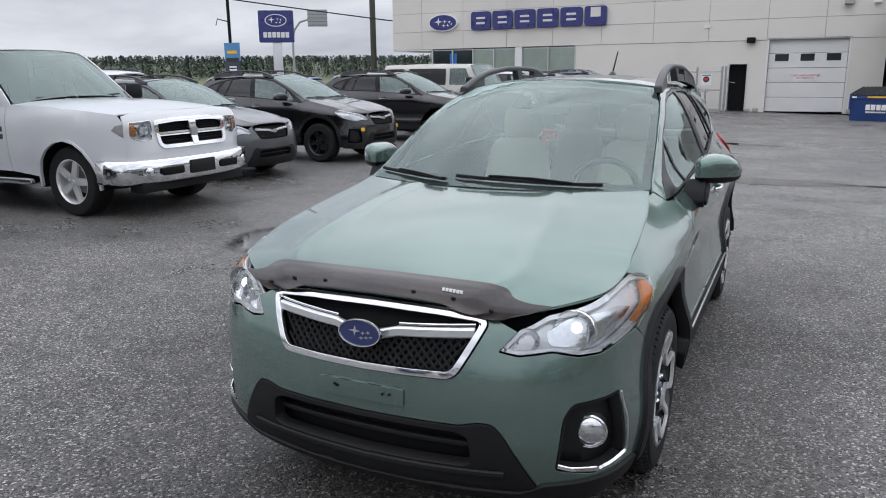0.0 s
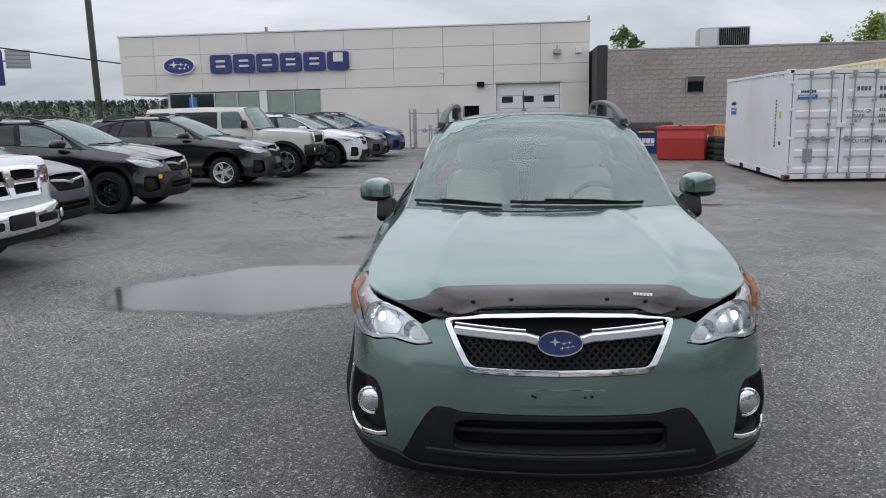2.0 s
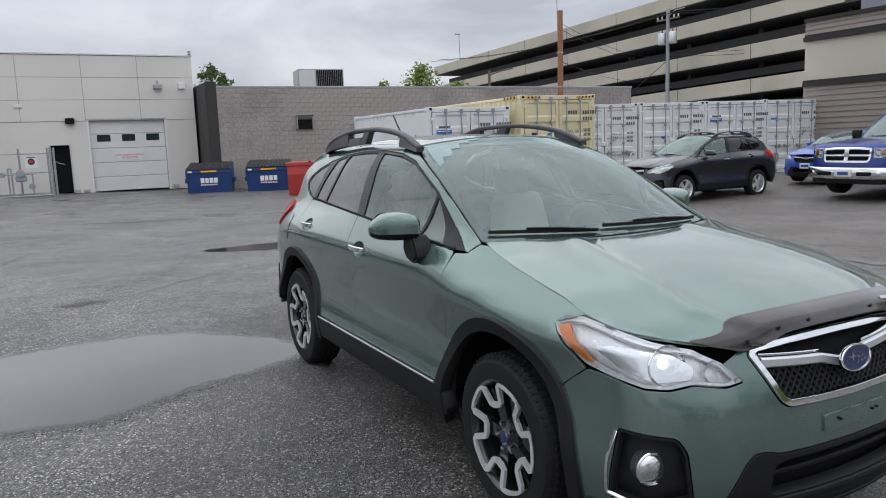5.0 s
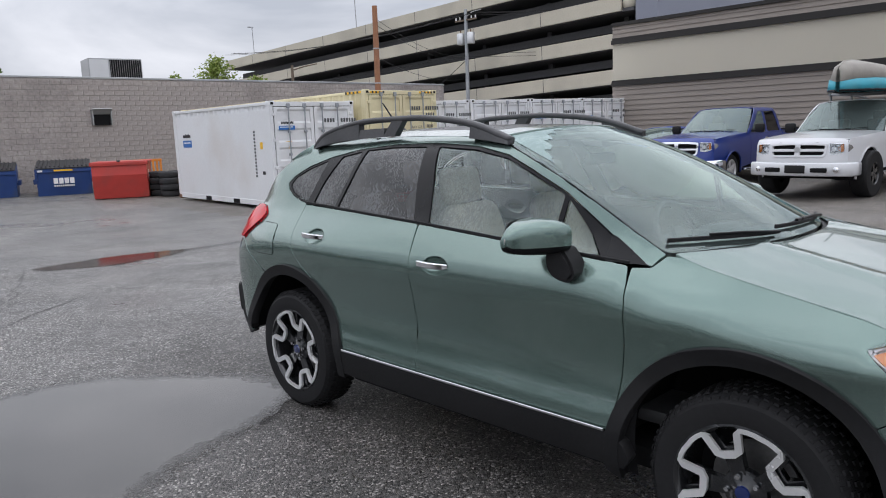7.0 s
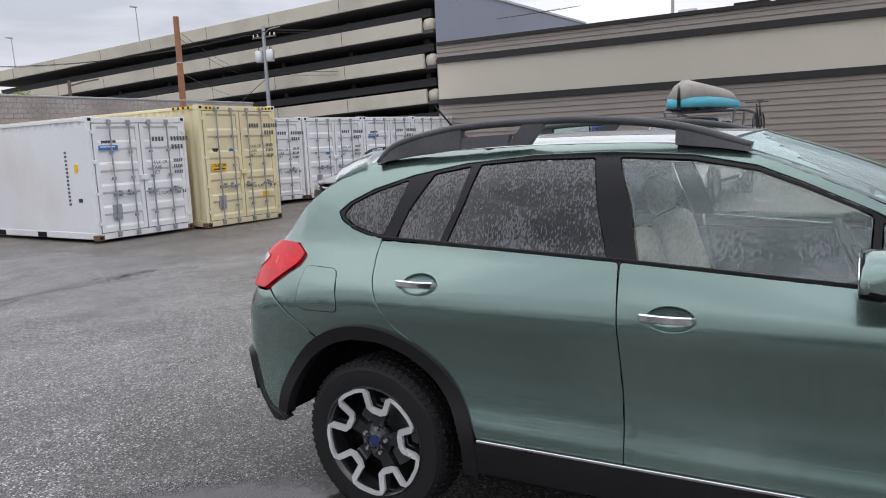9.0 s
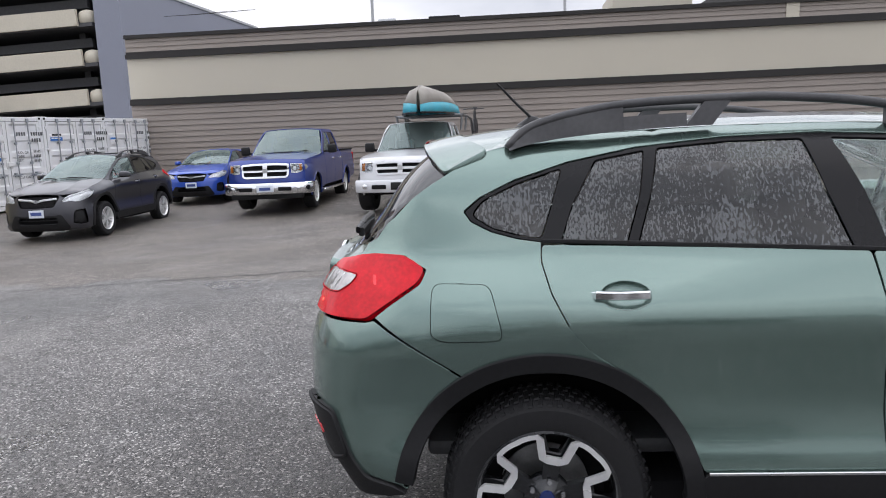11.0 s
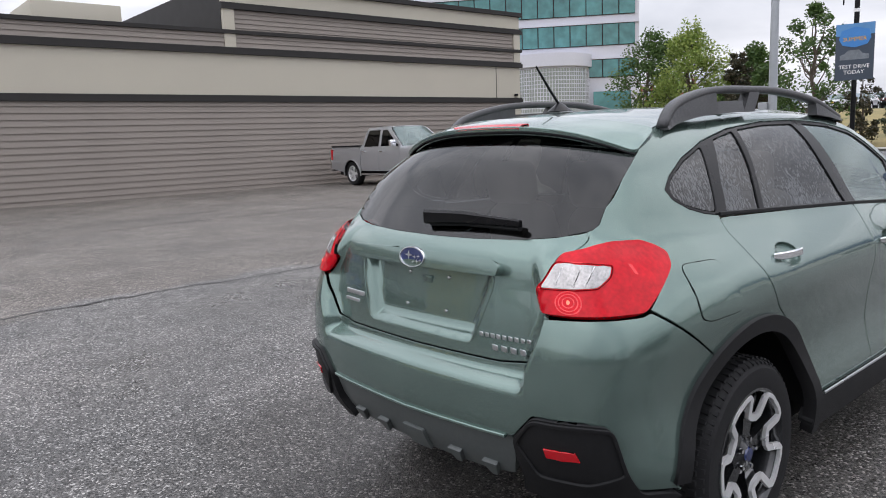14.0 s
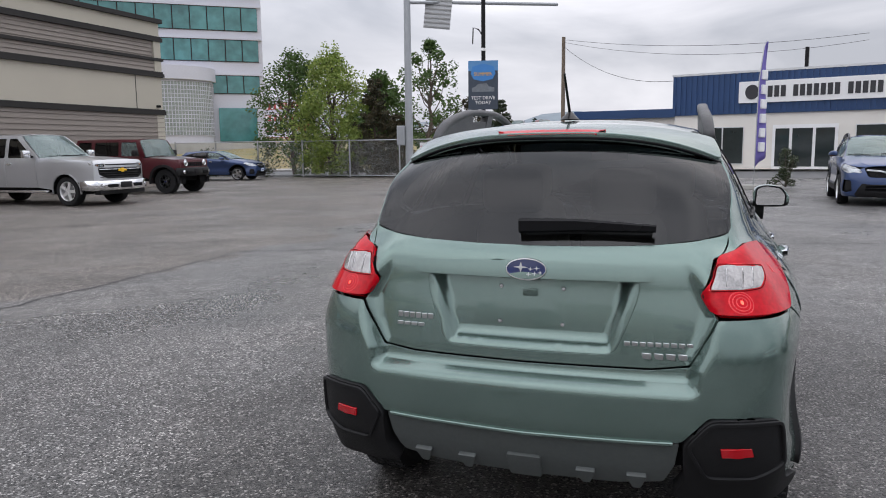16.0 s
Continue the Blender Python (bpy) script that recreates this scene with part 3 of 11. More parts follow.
def spot(kind, v, z):
    """Arc length of a place on the skin: kind s: y on the left side; f: x on the nose; r: x on the tail."""
    if kind == "s":
        return float(np.interp(s_side(v, z), S_TABLE, A_TABLE)), z
    if kind == "f":
        return math.copysign(float(np.interp(s_end(abs(v), z), S_TABLE, A_TABLE)), v), z
    if abs(v) < 1e-9:
        return HALF, z
    d = HALF - float(np.interp(s_end(abs(v), z, True), S_TABLE, A_TABLE))
    return HALF - math.copysign(d, v), z


def places(text):
    """'s y z, f x z, r x z' -> list of (arc, z)."""
    out = []
    for item in text.split(","):
        k, v, z = item.split()
        out.append(spot(k, float(v), float(z)))
    return out


def mirrored(half, rear=False):
    """Closes a half outline over the car's middle."""
    c = HALF if rear else 0.0
    return half + [(2 * c - a, z) for a, z in reversed(half) if abs(a - c) > 3e-3]


def rounded(points, radius, closed=True, steps=4):
    """Rounds the corners of an outline."""
    out, n = [], len(points)
    for i, p in enumerate(points):
        if not closed and i in (0, n - 1):
            out.append(tuple(p))
            continue
        p, a, b = np.array(p), np.array(points[i - 1]), np.array(points[(i + 1) % n])
        u, v = a - p, b - p
        lu, lv = np.linalg.norm(u), np.linalg.norm(v)
        if lu < 1e-6 or lv < 1e-6:
            continue
        r = min(radius, lu * 0.45, lv * 0.45)
        p0, p1 = p + u / lu * r, p + v / lv * r
        for k in range(steps + 1):
            t = k / steps
            out.append(tuple((1 - t) ** 2 * p0 + 2 * t * (1 - t) * p + t * t * p1))
    return out


def dense(points, most, closed=True):
    out, n = [], len(points)
    for i in range(n if closed else n - 1):
        p, q = np.array(points[i]), np.array(points[(i + 1) % n])
        k = max(1, int(math.ceil(np.linalg.norm(q - p) / most)))
        out += [tuple(p + (q - p) * j / k) for j in range(k)]
    if not closed:
        out.append(tuple(points[-1]))
    return out


def inside(p, poly):
    x, y = p[..., 0], p[..., 1]
    hit = np.zeros(x.shape, bool)
    q = np.asarray(poly)
    for (x0, y0), (x1, y1) in zip(q, np.roll(q, -1, axis=0)):
        if y0 != y1:
            hit ^= ((y0 > y) != (y1 > y)) & (x < (x1 - x0) * (y - y0) / (y1 - y0) + x0)
    return hit


def arch(cy, cz, r, a0, a1, n=14):
    """Points of a wheel arch's arc, as (arc, z), from angle a0 to a1 in degrees (0 to the rear, 90 up)."""
    return [spot("s", cy + r * math.cos(radians(a0 + (a1 - a0) * k / n)), cz + r * math.sin(radians(a0 + (a1 - a0) * k / n))) for k in range(n + 1)]


def flat_mesh(outline, holes=(), cell=0.05):
    """Triangles that fill an outline less its holes, with inner points on a grid. Returns 2D points, faces."""
    loops = [list(outline)] + [list(h) for h in holes]
    pts, edges = [], []
    for loop in loops:
        b = len(pts)
        pts += loop
        edges += [(b + i, b + (i + 1) % len(loop)) for i in range(len(loop))]
    q = np.array(pts)
    lo, hi = q.min(0), q.max(0)
    gx, gy = np.meshgrid(np.arange(lo[0] + cell * 0.5, hi[0], cell), np.arange(lo[1] + cell * 0.5, hi[1], cell), indexing="ij")
    gx = gx + np.where(np.arange(gx.shape[1]) % 2, cell * 0.5, 0)[None, :]
    g = np.stack([gx, gy], -1).reshape(-1, 2)
    keep = inside(g, outline)
    for h in holes:
        keep &= ~inside(g, h)
    g = g[keep]
    if len(g):
        g = g[(((g[:, None] - q[None]) ** 2).sum(-1).min(1)) > (0.45 * cell) ** 2]
    verts, _, faces, *_ = delaunay_2d_cdt([Vector(p) for p in pts] + [Vector(p) for p in g], edges, [], 0, 1e-6)
    v = np.array([tuple(p) for p in verts])
    cen = np.array([v[list(f)].mean(0) for f in faces])
    ok = inside(cen, outline)
    for h in holes:
        ok &= ~inside(cen, h)
    return v, [tuple(f) for f, k in zip(faces, ok) if k]


def link_mesh(name, verts, faces, material, parent=None, label="", smooth_faces=True, normals=None):
    me = bpy.data.meshes.new(name)
    me.from_pydata([tuple(map(float, p)) for p in verts], [], [tuple(map(int, f)) for f in faces])
    me.materials.append(material)
    if smooth_faces:
        me.polygons.foreach_set("use_smooth", [True] * len(me.polygons))
    if normals is not None:
        me.normals_split_custom_set_from_vertices([tuple(map(float, p)) for p in normals])
    ob = new(name, me)
    if parent:
        ob.parent = parent
    if label:
        ob["label"] = label
    return ob


def part(name, bm, material, parent, label="", flat=False):
    me = bpy.data.meshes.new(name)
    if not flat:
        for f in bm.faces:
            f.smooth = True
    bm.to_mesh(me)
    bm.free()
    me.materials.append(material)
    if not flat:
        me.set_sharp_from_angle(angle=radians(38))
    ob = new(name, me)
    ob.parent = parent
    if label:
        ob["label"] = label
    return ob


def skin_data(outline, holes=(), surf=skin, cell=0.05, lift=0.0, gap=0.0034, depth=0.014, most=0.03):
    """A panel laid on a surface: its outline drawn in by half a shut line, and a skirt turned in behind its edge."""
    ol = dense(outline, most)
    hs = [dense(h, most) for h in holes]
    v, faces = flat_mesh(ol, hs, cell)
    e = 1e-3
    p = surf(v[:, 0], v[:, 1])
    n = np.cross(surf(v[:, 0] + e, v[:, 1]) - surf(v[:, 0] - e, v[:, 1]), surf(v[:, 0], v[:, 1] + e) - surf(v[:, 0], v[:, 1] - e))
    n /= np.maximum(np.linalg.norm(n, axis=1, keepdims=True), 1e-9)
    f = np.array(faces)
    fn = np.cross(p[f[:, 1]] - p[f[:, 0]], p[f[:, 2]] - p[f[:, 0]])
    flip = (fn * n[f[:, 0]]).sum(1) < 0
    f[flip] = f[flip][:, ::-1]
    p = p + n * lift
    count = {}
    for t in f:
        for i in range(3):
            count[(t[i], t[(i + 1) % 3])] = count.get((t[i], t[(i + 1) % 3]), 0) + 1
    rim = [(a, b) for a, b in count if (b, a) not in count]
    inward = np.zeros_like(p)
    for a, b in rim:
        d = np.cross(n[a], p[b] - p[a])
        d /= max(np.linalg.norm(d), 1e-9)
        inward[a] += d
        inward[b] += d
    on = sorted({a for ab in rim for a in ab})
    inward[on] /= np.maximum(np.linalg.norm(inward[on], axis=1, keepdims=True), 1e-9)
    p[on] += inward[on] * gap
    where = {a: len(p) + i for i, a in enumerate(on)}
    top, low = p[on] - n[on] * 0.0022 - inward[on] * 0.0016, p[on] - n[on] * depth
    p2, n2 = np.r_[p, top, low], np.r_[n, -inward[on] * 0.8 + n[on] * 0.3, -inward[on]]
    k = len(on)
    out = [tuple(t) for t in f]
    for a, b in rim:
        out += [(b, a, where[a], where[b]), (where[b], where[a], where[a] + k, where[b] + k)]
    return p2, out, n2


def skin_part(name, outline, material, parent, holes=(), label="", both=False, **how):
    """A panel as a part; both: also its mirror image on the other side."""
    p, f, n = skin_data(outline, holes, **how)
    made = [link_mesh(name, p, f, material, parent, label, True, n)]
    if both:
        m = np.array([-1, 1, 1])
        made.append(link_mesh(name, p * m, [t[::-1] for t in f], material, parent, label, True, n * m))
    return made


def loft(edge, middle, power=2.2):
    """A surface (u, q) between an edge line on the left, its mirror image, and a middle line; u across -1 .. 1, q along 0 .. n - 1."""
    e, c = np.array(edge), np.array(middle)

    def at(u, q):
        u, q = np.broadcast_arrays(np.asarray(u, float), np.asarray(q, float))
        pe, pc = spline(e, q), spline(c, q)
        w = (1 - np.abs(np.clip(u, -1, 1)) ** power)
        return np.stack([u * pe[..., 0], pe[..., 1] + (pc[..., 1] - pe[..., 1]) * w, pe[..., 2] + (pc[..., 2] - pe[..., 2]) * w], -1)

    return at


def tube_data(path, section, up=(0, 0, 1), closed=False, caps=True):
    """Sweeps a closed 2D section (or one for each point) along a 3D path."""
    path = [Vector(p) for p in path]
    n = len(path)
    verts, faces = [], []
    for i, p in enumerate(path):
        a = path[(i - 1) % n] if closed or i > 0 else p
        b = path[(i + 1) % n] if closed or i < n - 1 else p
        t = (b - a).normalized()
        side = t.cross(Vector(up))
        side = side.normalized() if side.length > 1e-5 else Vector((1, 0, 0))
        top = side.cross(t)
        sec = section[i] if isinstance(section[0][0], (list, tuple)) else section
        verts += [p + side * u + top * v for u, v in sec]
    k = len(sec)
    for i in range(n if closed else n - 1):
        for j in range(k):
            faces.append((i * k + j, i * k + (j + 1) % k, ((i + 1) % n) * k + (j + 1) % k, ((i + 1) % n) * k + j))
    if caps and not closed:
        faces += [tuple(range(k))[::-1], tuple(range((n - 1) * k, n * k))]
    return verts, faces


def tube(name, path, section, material, parent, label="", up=(0, 0, 1), closed=False, both=False, sharp=40):
    v, f = tube_data(path, section, up, closed)
    made = []
    for m in ((1, 1, 1), (-1, 1, 1)) if both else ((1, 1, 1),):
        bm = bmesh.new()
        vs = [bm.verts.new((p[0] * m[0], p[1], p[2])) for p in v]
        for t in f:
            bm.faces.new([vs[i] for i in t])
        bmesh.ops.recalc_face_normals(bm, faces=bm.faces)
        made.append(part(name, bm, material, parent, label))
    return made


def circle_section(r, n=8):
    return [(r * math.cos(2 * math.pi * k / n), r * math.sin(2 * math.pi * k / n)) for k in range(n)]


def box_section(w, h):
    b = min(w, h) * 0.25
    w, h = w / 2, h / 2
    return [(-w + b, -h), (w - b, -h), (w, -h + b), (w, h - b), (w - b, h), (-w + b, h), (-w, h - b), (-w, -h + b)]


def lathe(profile, n=48, axis="x"):
    """A bmesh turned from (radius, offset) pairs round the x axis."""
    bm = bmesh.new()
    rows = [[bm.verts.new((o, r * math.cos(2 * math.pi * k / n), r * math.sin(2 * math.pi * k / n))) for k in range(n)] for r, o in profile]
    for a, b in zip(rows, rows[1:]):
        for k in range(n):
            bm.faces.new((a[k], a[(k + 1) % n], b[(k + 1) % n], b[k]))
    return bm


def box_bm(x0, y0, z0, x1, y1, z1, bevel=0.0, seg=2, m=None):
    bm = bmesh.new()
    bmesh.ops.create_cube(bm, size=1, matrix=Matrix.Translation(((x0 + x1) / 2, (y0 + y1) / 2, (z0 + z1) / 2)) @ Matrix.Diagonal((abs(x1 - x0), abs(y1 - y0), abs(z1 - z0), 1)))
    if bevel:
        bmesh.ops.bevel(bm, geom=list(bm.edges), offset=bevel, segments=seg, affect="EDGES", profile=0.5)
    if m is not None:
        bm.transform(m)
    return bm


def prism_bm(outline, depth, m=None, bevel=0.0):
    """An outline in x, z pushed from y = 0 to y = depth."""
    bm = bmesh.new()
    vs = [bm.verts.new((x, 0, z)) for x, z in outline]
    f = bm.faces.new(vs)
    r = bmesh.ops.extrude_face_region(bm, geom=[f])
    bmesh.ops.translate(bm, verts=[v for v in r["geom"] if isinstance(v, bmesh.types.BMVert)], vec=(0, depth, 0))
    bmesh.ops.recalc_face_normals(bm, faces=bm.faces)
    if bevel:
        bmesh.ops.bevel(bm, geom=[e for e in bm.edges if e.calc_face_angle(0) > 0.5], offset=bevel, segments=2, affect="EDGES")
    if m is not None:
        bm.transform(m)
    return bm


def merge(*bms):
    """Joins bmeshes into one."""
    out = bmesh.new()
    for b in bms:
        me = bpy.data.meshes.new("joined")
        b.to_mesh(me)
        b.free()
        out.from_mesh(me)
        bpy.data.meshes.remove(me)
    return out

# ---- the green crossover ----
car = tagged(new("crossover_car"), "sage green metallic crossover with black cladding on wet asphalt", "car")
FW, RW, HUB = -1.285, 1.343, 0.335

# shut lines shared by neighbours, (arc, z)
BELT = places("s -0.815 1.054,s -0.45 1.082,s 0.0 1.114,s 0.305 1.134,s 0.8 1.156,s 1.335 1.178")
DOOR_FRONT = places("s -0.795 0.436,s -0.825 0.60,s -0.848 0.78,s -0.856 0.916,s -0.845 0.99,s -0.817 1.052")
DOOR_MIDDLE = places("s 0.272 0.434,s 0.28 0.70,s 0.295 0.98,s 0.31 1.134")
DOOR_REAR = places("s 0.84 0.436,s 0.905 0.585,s 0.973 0.681,s 1.09 0.77,s 1.20 0.85,s 1.262 0.924,s 1.315 1.03,s 1.34 1.12,s 1.337 1.172")
HOOD_EDGE = places("f 0.41 0.842,f 0.56 0.858,s -1.90 0.893,s -1.73 0.927,s -1.60 0.966,s -1.458 0.993,s -1.237 1.032,s -1.084 1.060,s -0.99 1.085,s -0.955 1.098")
SCREEN_EDGE = places("s -0.93 1.092,s -0.80 1.155,s -0.60 1.262,s -0.40 1.362,s -0.20 1.447,s -0.03 1.505,s 0.05 1.522")
ROOF_EDGE = places("s 0.05 1.522,s 0.30 1.535,s 0.70 1.54,s 1.10 1.53,s 1.35 1.510,s 1.505 1.482,s 1.58 1.45,s 1.635 1.42")
HATCH_EDGE = places("s 1.635 1.415,s 1.77 1.335,s 1.862 1.251,r 0.622 1.20,r 0.612 1.155,r 0.59 1.12")
LAMP_TAIL = places("r 0.575 1.115,s 1.90 1.145,s 1.80 1.142,s 1.725 1.10,s 1.745 1.06,s 1.84 1.0,s 1.925 0.945,r 0.66 0.945,r 0.585 0.95,r 0.538 1.015")
GLASS_TOP = places("s -0.815 1.06,s -0.68 1.16,s -0.46 1.297,s -0.25 1.392,s -0.109 1.448,s 0.1 1.488,s 0.39 1.507,s 0.7 1.503,s 1.0 1.478,s 1.234 1.436,s 1.42 1.382,s 1.54 1.327,s 1.594 1.284")
QUARTER_LOW = places("s 1.594 1.284,s 1.57 1.25,s 1.50 1.215,s 1.416 1.192,s 1.335 1.180")
BUMPER_REAR_CUT = places("s 1.90 0.955,s 1.592 0.749")
BUMPER_FRONT_CUT = places("s -1.794 0.756,s -1.652 0.652")
LAMP_HEAD = places("f 0.468 0.738,f 0.53 0.728,f 0.63 0.742,f 0.70 0.726,f 0.76 0.728,s -1.865 0.758,s -1.80 0.776,s -1.625 0.893,s -1.665 0.918,s -1.73 0.922,s -1.90 0.889,f 0.60 0.846,f 0.52 0.80")

# hollows behind the door handles
HANDLES = ((0.124, 0.965), (1.091, 1.020))
CUPS = [[spot("s", y + 0.078 * math.cos(t) - 0.008, z + 0.040 * math.sin(t)) for t in np.linspace(0, 2 * math.pi, 28, endpoint=False)] for y, z in HANDLES]

# door skins, wings, side frame
door_f = skin_part("front_door", rounded(DOOR_FRONT + BELT[1:4] + DOOR_MIDDLE[::-1][1:], 0.015), PAINT, car, [CUPS[0]], both=True)
door_r = skin_part("rear_door", rounded(DOOR_MIDDLE + BELT[4:5] + DOOR_REAR[::-1], 0.015), PAINT, car, [CUPS[1]], both=True)
skin_part("front_wing", rounded(DOOR_FRONT[:-1] + places("s -0.83 1.046,s -0.90 1.049,s -0.935 1.088") + HOOD_EDGE[3:-1][::-1] + places("s -1.63 0.893") + BUMPER_FRONT_CUT + arch(FW, HUB, 0.478, 138, 10), 0.008), PAINT, car, both=True)
side_frame = rounded(places("s -0.90 1.052") + SCREEN_EDGE + ROOF_EDGE[1:] + HATCH_EDGE[1:] + LAMP_TAIL[:6][0:6] + BUMPER_REAR_CUT
                     + arch(RW, HUB, 0.478, 58, 148) + DOOR_REAR[2:] + QUARTER_LOW[::-1] + GLASS_TOP[::-1][1:-1] + places("s -0.83 1.058"), 0.006)
skin_part("side_frame", side_frame, PAINT, car, both=True)

# hood, roof, windscreen
hood_e = [skin(a, z) for a, z in HOOD_EDGE]
hood_c = [(0, y, z) for y, z in ((-2.135, 0.872), (-2.09, 0.900), (-1.98, 0.945), (-1.85, 0.984), (-1.71, 1.017), (-1.57, 1.045), (-1.42, 1.07), (-1.30, 1.087), (-1.21, 1.098), (-1.17, 1.101))]
hood_base = loft(hood_e, hood_c, 2.4)


def hood_surf(u, q):
    p = hood_base(u, q)
    ridge = np.exp(-((np.abs(u) - (0.66 - 0.02 * q)) / 0.06) ** 2) * 0.010 * step(0.3, 2.0, q)
    valley = (1 - step(0.30, 0.62, np.abs(u))) * 0.006 * step(0.5, 2.5, q)
    p[..., 2] += ridge - valley
    return p


def stretched(surf, width, length):
    """The same surface with both parameters in metres."""
    return lambda a, b: surf(np.asarray(a) / width, np.asarray(b) / length)


HL = 1.18 / 9
hood_out = [(x * 0.76, q * HL) for x, q in ((-1, 0), (-1, 9), (1, 9), (1, 0))]
skin_part("hood", rounded(hood_out, 0.02), PAINT, car, surf=stretched(hood_surf, 0.76, HL), cell=0.045, most=0.025)
roof_e = [skin(a, z) for a, z in ROOF_EDGE]
roof_c = [(0, y, z) for y, z in ((-0.075, 1.566), (0.25, 1.580), (0.68, 1.586), (1.10, 1.578), (1.36, 1.565), (1.50, 1.553), (1.59, 1.541), (1.66, 1.528))]
roof_surf = stretched(loft(roof_e, roof_c, 2.6), 0.6, 0.25)
roof_out = [(-0.6, 0), (0.6, 0), (0.6, 1.75), (-0.6, 1.75)]
sun_hole = rounded([(-0.43, 0.14), (0.43, 0.14), (0.43, 0.56), (-0.43, 0.56)], 0.06)
roof = skin_part("roof", roof_out, PAINT, car, [sun_hole], surf=roof_surf, cell=0.06)[0]
skin_part("sunroof", rounded([(-0.43, 0.14), (0.43, 0.14), (0.43, 0.56), (-0.43, 0.56)], 0.06), GLOSS_BLACK, car, surf=roof_surf, cell=0.08, label="dark tinted glass sunroof")
scr_e = [skin(a, z) for a, z in SCREEN_EDGE]
scr_c = [(0, y, z) for y, z in ((-1.165, 1.098), (-1.02, 1.172), (-0.79, 1.288), (-0.56, 1.392), (-0.33, 1.481), (-0.13, 1.548), (-0.078, 1.566))]
scr_surf = stretched(loft(scr_e, scr_c, 2.1), 0.7, 0.19)
scr_out = rounded([(-0.693, 0.01), (0.693, 0.01), (0.69, 1.125), (-0.69, 1.125)], 0.03)
scr_in = rounded([(-0.655, 0.09), (0.655, 0.09), (0.645, 1.075), (-0.645, 1.075)], 0.05)
screen = skin_part("windscreen", scr_out, CLEAR_GLASS, car, surf=scr_surf, cell=0.06, lift=-0.004, depth=0.004)[0]
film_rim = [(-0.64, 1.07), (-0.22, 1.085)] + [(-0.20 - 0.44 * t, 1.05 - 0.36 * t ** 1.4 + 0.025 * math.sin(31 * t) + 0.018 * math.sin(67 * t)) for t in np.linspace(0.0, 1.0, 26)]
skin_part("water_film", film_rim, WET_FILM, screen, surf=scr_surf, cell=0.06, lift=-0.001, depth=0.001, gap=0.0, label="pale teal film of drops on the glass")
skin_part("windscreen_border", scr_out, GLOSS_BLACK, car, [scr_in], surf=scr_surf, cell=0.1, lift=-0.009, depth=0.003, label="black printed windscreen border")
cowl_surf = loft([skin(*spot("s", y, z)) for y, z in ((-1.01, 1.066), (-0.965, 1.084), (-0.925, 1.09))], [(0, -1.25, 1.075), (0, -1.2, 1.085), (0, -1.155, 1.096)], 2.2)
skin_part("cowl", [(-0.68, 0), (0.68, 0), (0.68, 0.16), (-0.68, 0.16)], TRIM, car, surf=stretched(cowl_surf, 0.69, 0.08), cell=0.08, lift=-0.012)

# bumpers
grille_half = places("f 0.0 0.856,f 0.25 0.852,f 0.395 0.842,f 0.425 0.815,f 0.345 0.655,f 0.315 0.637,f 0.15 0.632,f 0.0 0.630")
grille_hole = mirrored(grille_half)
intake_half = places("f 0.0 0.484,f 0.36 0.487,f 0.415 0.502,f 0.465 0.500,f 0.50 0.46,f 0.60 0.27,f 0.56 0.215,f 0.0 0.205")
intake_hole = mirrored(intake_half)
fog_hole = rounded(places("s -1.93 0.585,f 0.70 0.572,f 0.675 0.525,f 0.655 0.345,f 0.76 0.318,s -1.905 0.335"), 0.02)
fog_mirror = [(-a, z) for a, z in fog_hole]
LB = places("f 0.0 0.860,f 0.41 0.845,f 0.455 0.825,f 0.52 0.796,f 0.468 0.735,f 0.53 0.724,f 0.63 0.738,f 0.70 0.722,f 0.76 0.724,s -1.865 0.754,s -1.80 0.76") + BUMPER_FRONT_CUT[1:] + arch(FW, HUB, 0.478, 140, 190, 6) + places("s -1.83 0.225,f 0.66 0.215,f 0.56 0.21,f 0.0 0.20")
skin_part("front_bumper", rounded(mirrored(LB), 0.006), PAINT, car, [rounded(grille_hole, 0.02), rounded(intake_hole, 0.02), fog_hole, fog_mirror], cell=0.045)

# inner shells that close the gaps
def shell(name, a0, a1, z0, z1, inset, material):
    av, zv = np.linspace(a0, a1, 60), np.linspace(z0, z1, 12)
    aa, zz = np.meshgrid(av, zv, indexing="ij")
    e = 1e-3
    p = skin(aa, zz)
    n = np.cross(skin(aa + e, zz) - skin(aa - e, zz), skin(aa, zz + e) - skin(aa, zz - e))
    n /= np.linalg.norm(n, axis=-1, keepdims=True)
    p = (p - n * inset).reshape(-1, 3)
    f = [(i * 12 + j, i * 12 + 12 + j, i * 12 + 13 + j, i * 12 + 1 + j) for i in range(59) for j in range(11)]
    return link_mesh(name, p, f, material, car)


shell("nose_shell", -1.02, 1.02, 0.20, 0.90, 0.10, VOID)
shell("tail_shell", HALF - 1.0, HALF + 1.0, 0.43, 1.10, 0.105, VOID)
for sgn in (1, -1):
    for lo, hi in ((-0.88, 0.84),):
        a0, a1 = spot("s", lo, 0.7)[0], spot("s", hi, 0.7)[0]
        shell("inner_side", sgn * a0, sgn * a1, 0.24, 1.10, 0.045, VOID)

# grille: chrome surround, dark mesh, wing bar, badge
def rail_on(points, surf=skin, lift=0.0):
    a, z = np.array(points).T
    e = 1e-3
    p = surf(a, z)
    n = np.cross(surf(a + e, z) - surf(a - e, z), surf(a, z + e) - surf(a, z - e))
    n /= np.linalg.norm(n, axis=1, keepdims=True)
    return p + n * lift


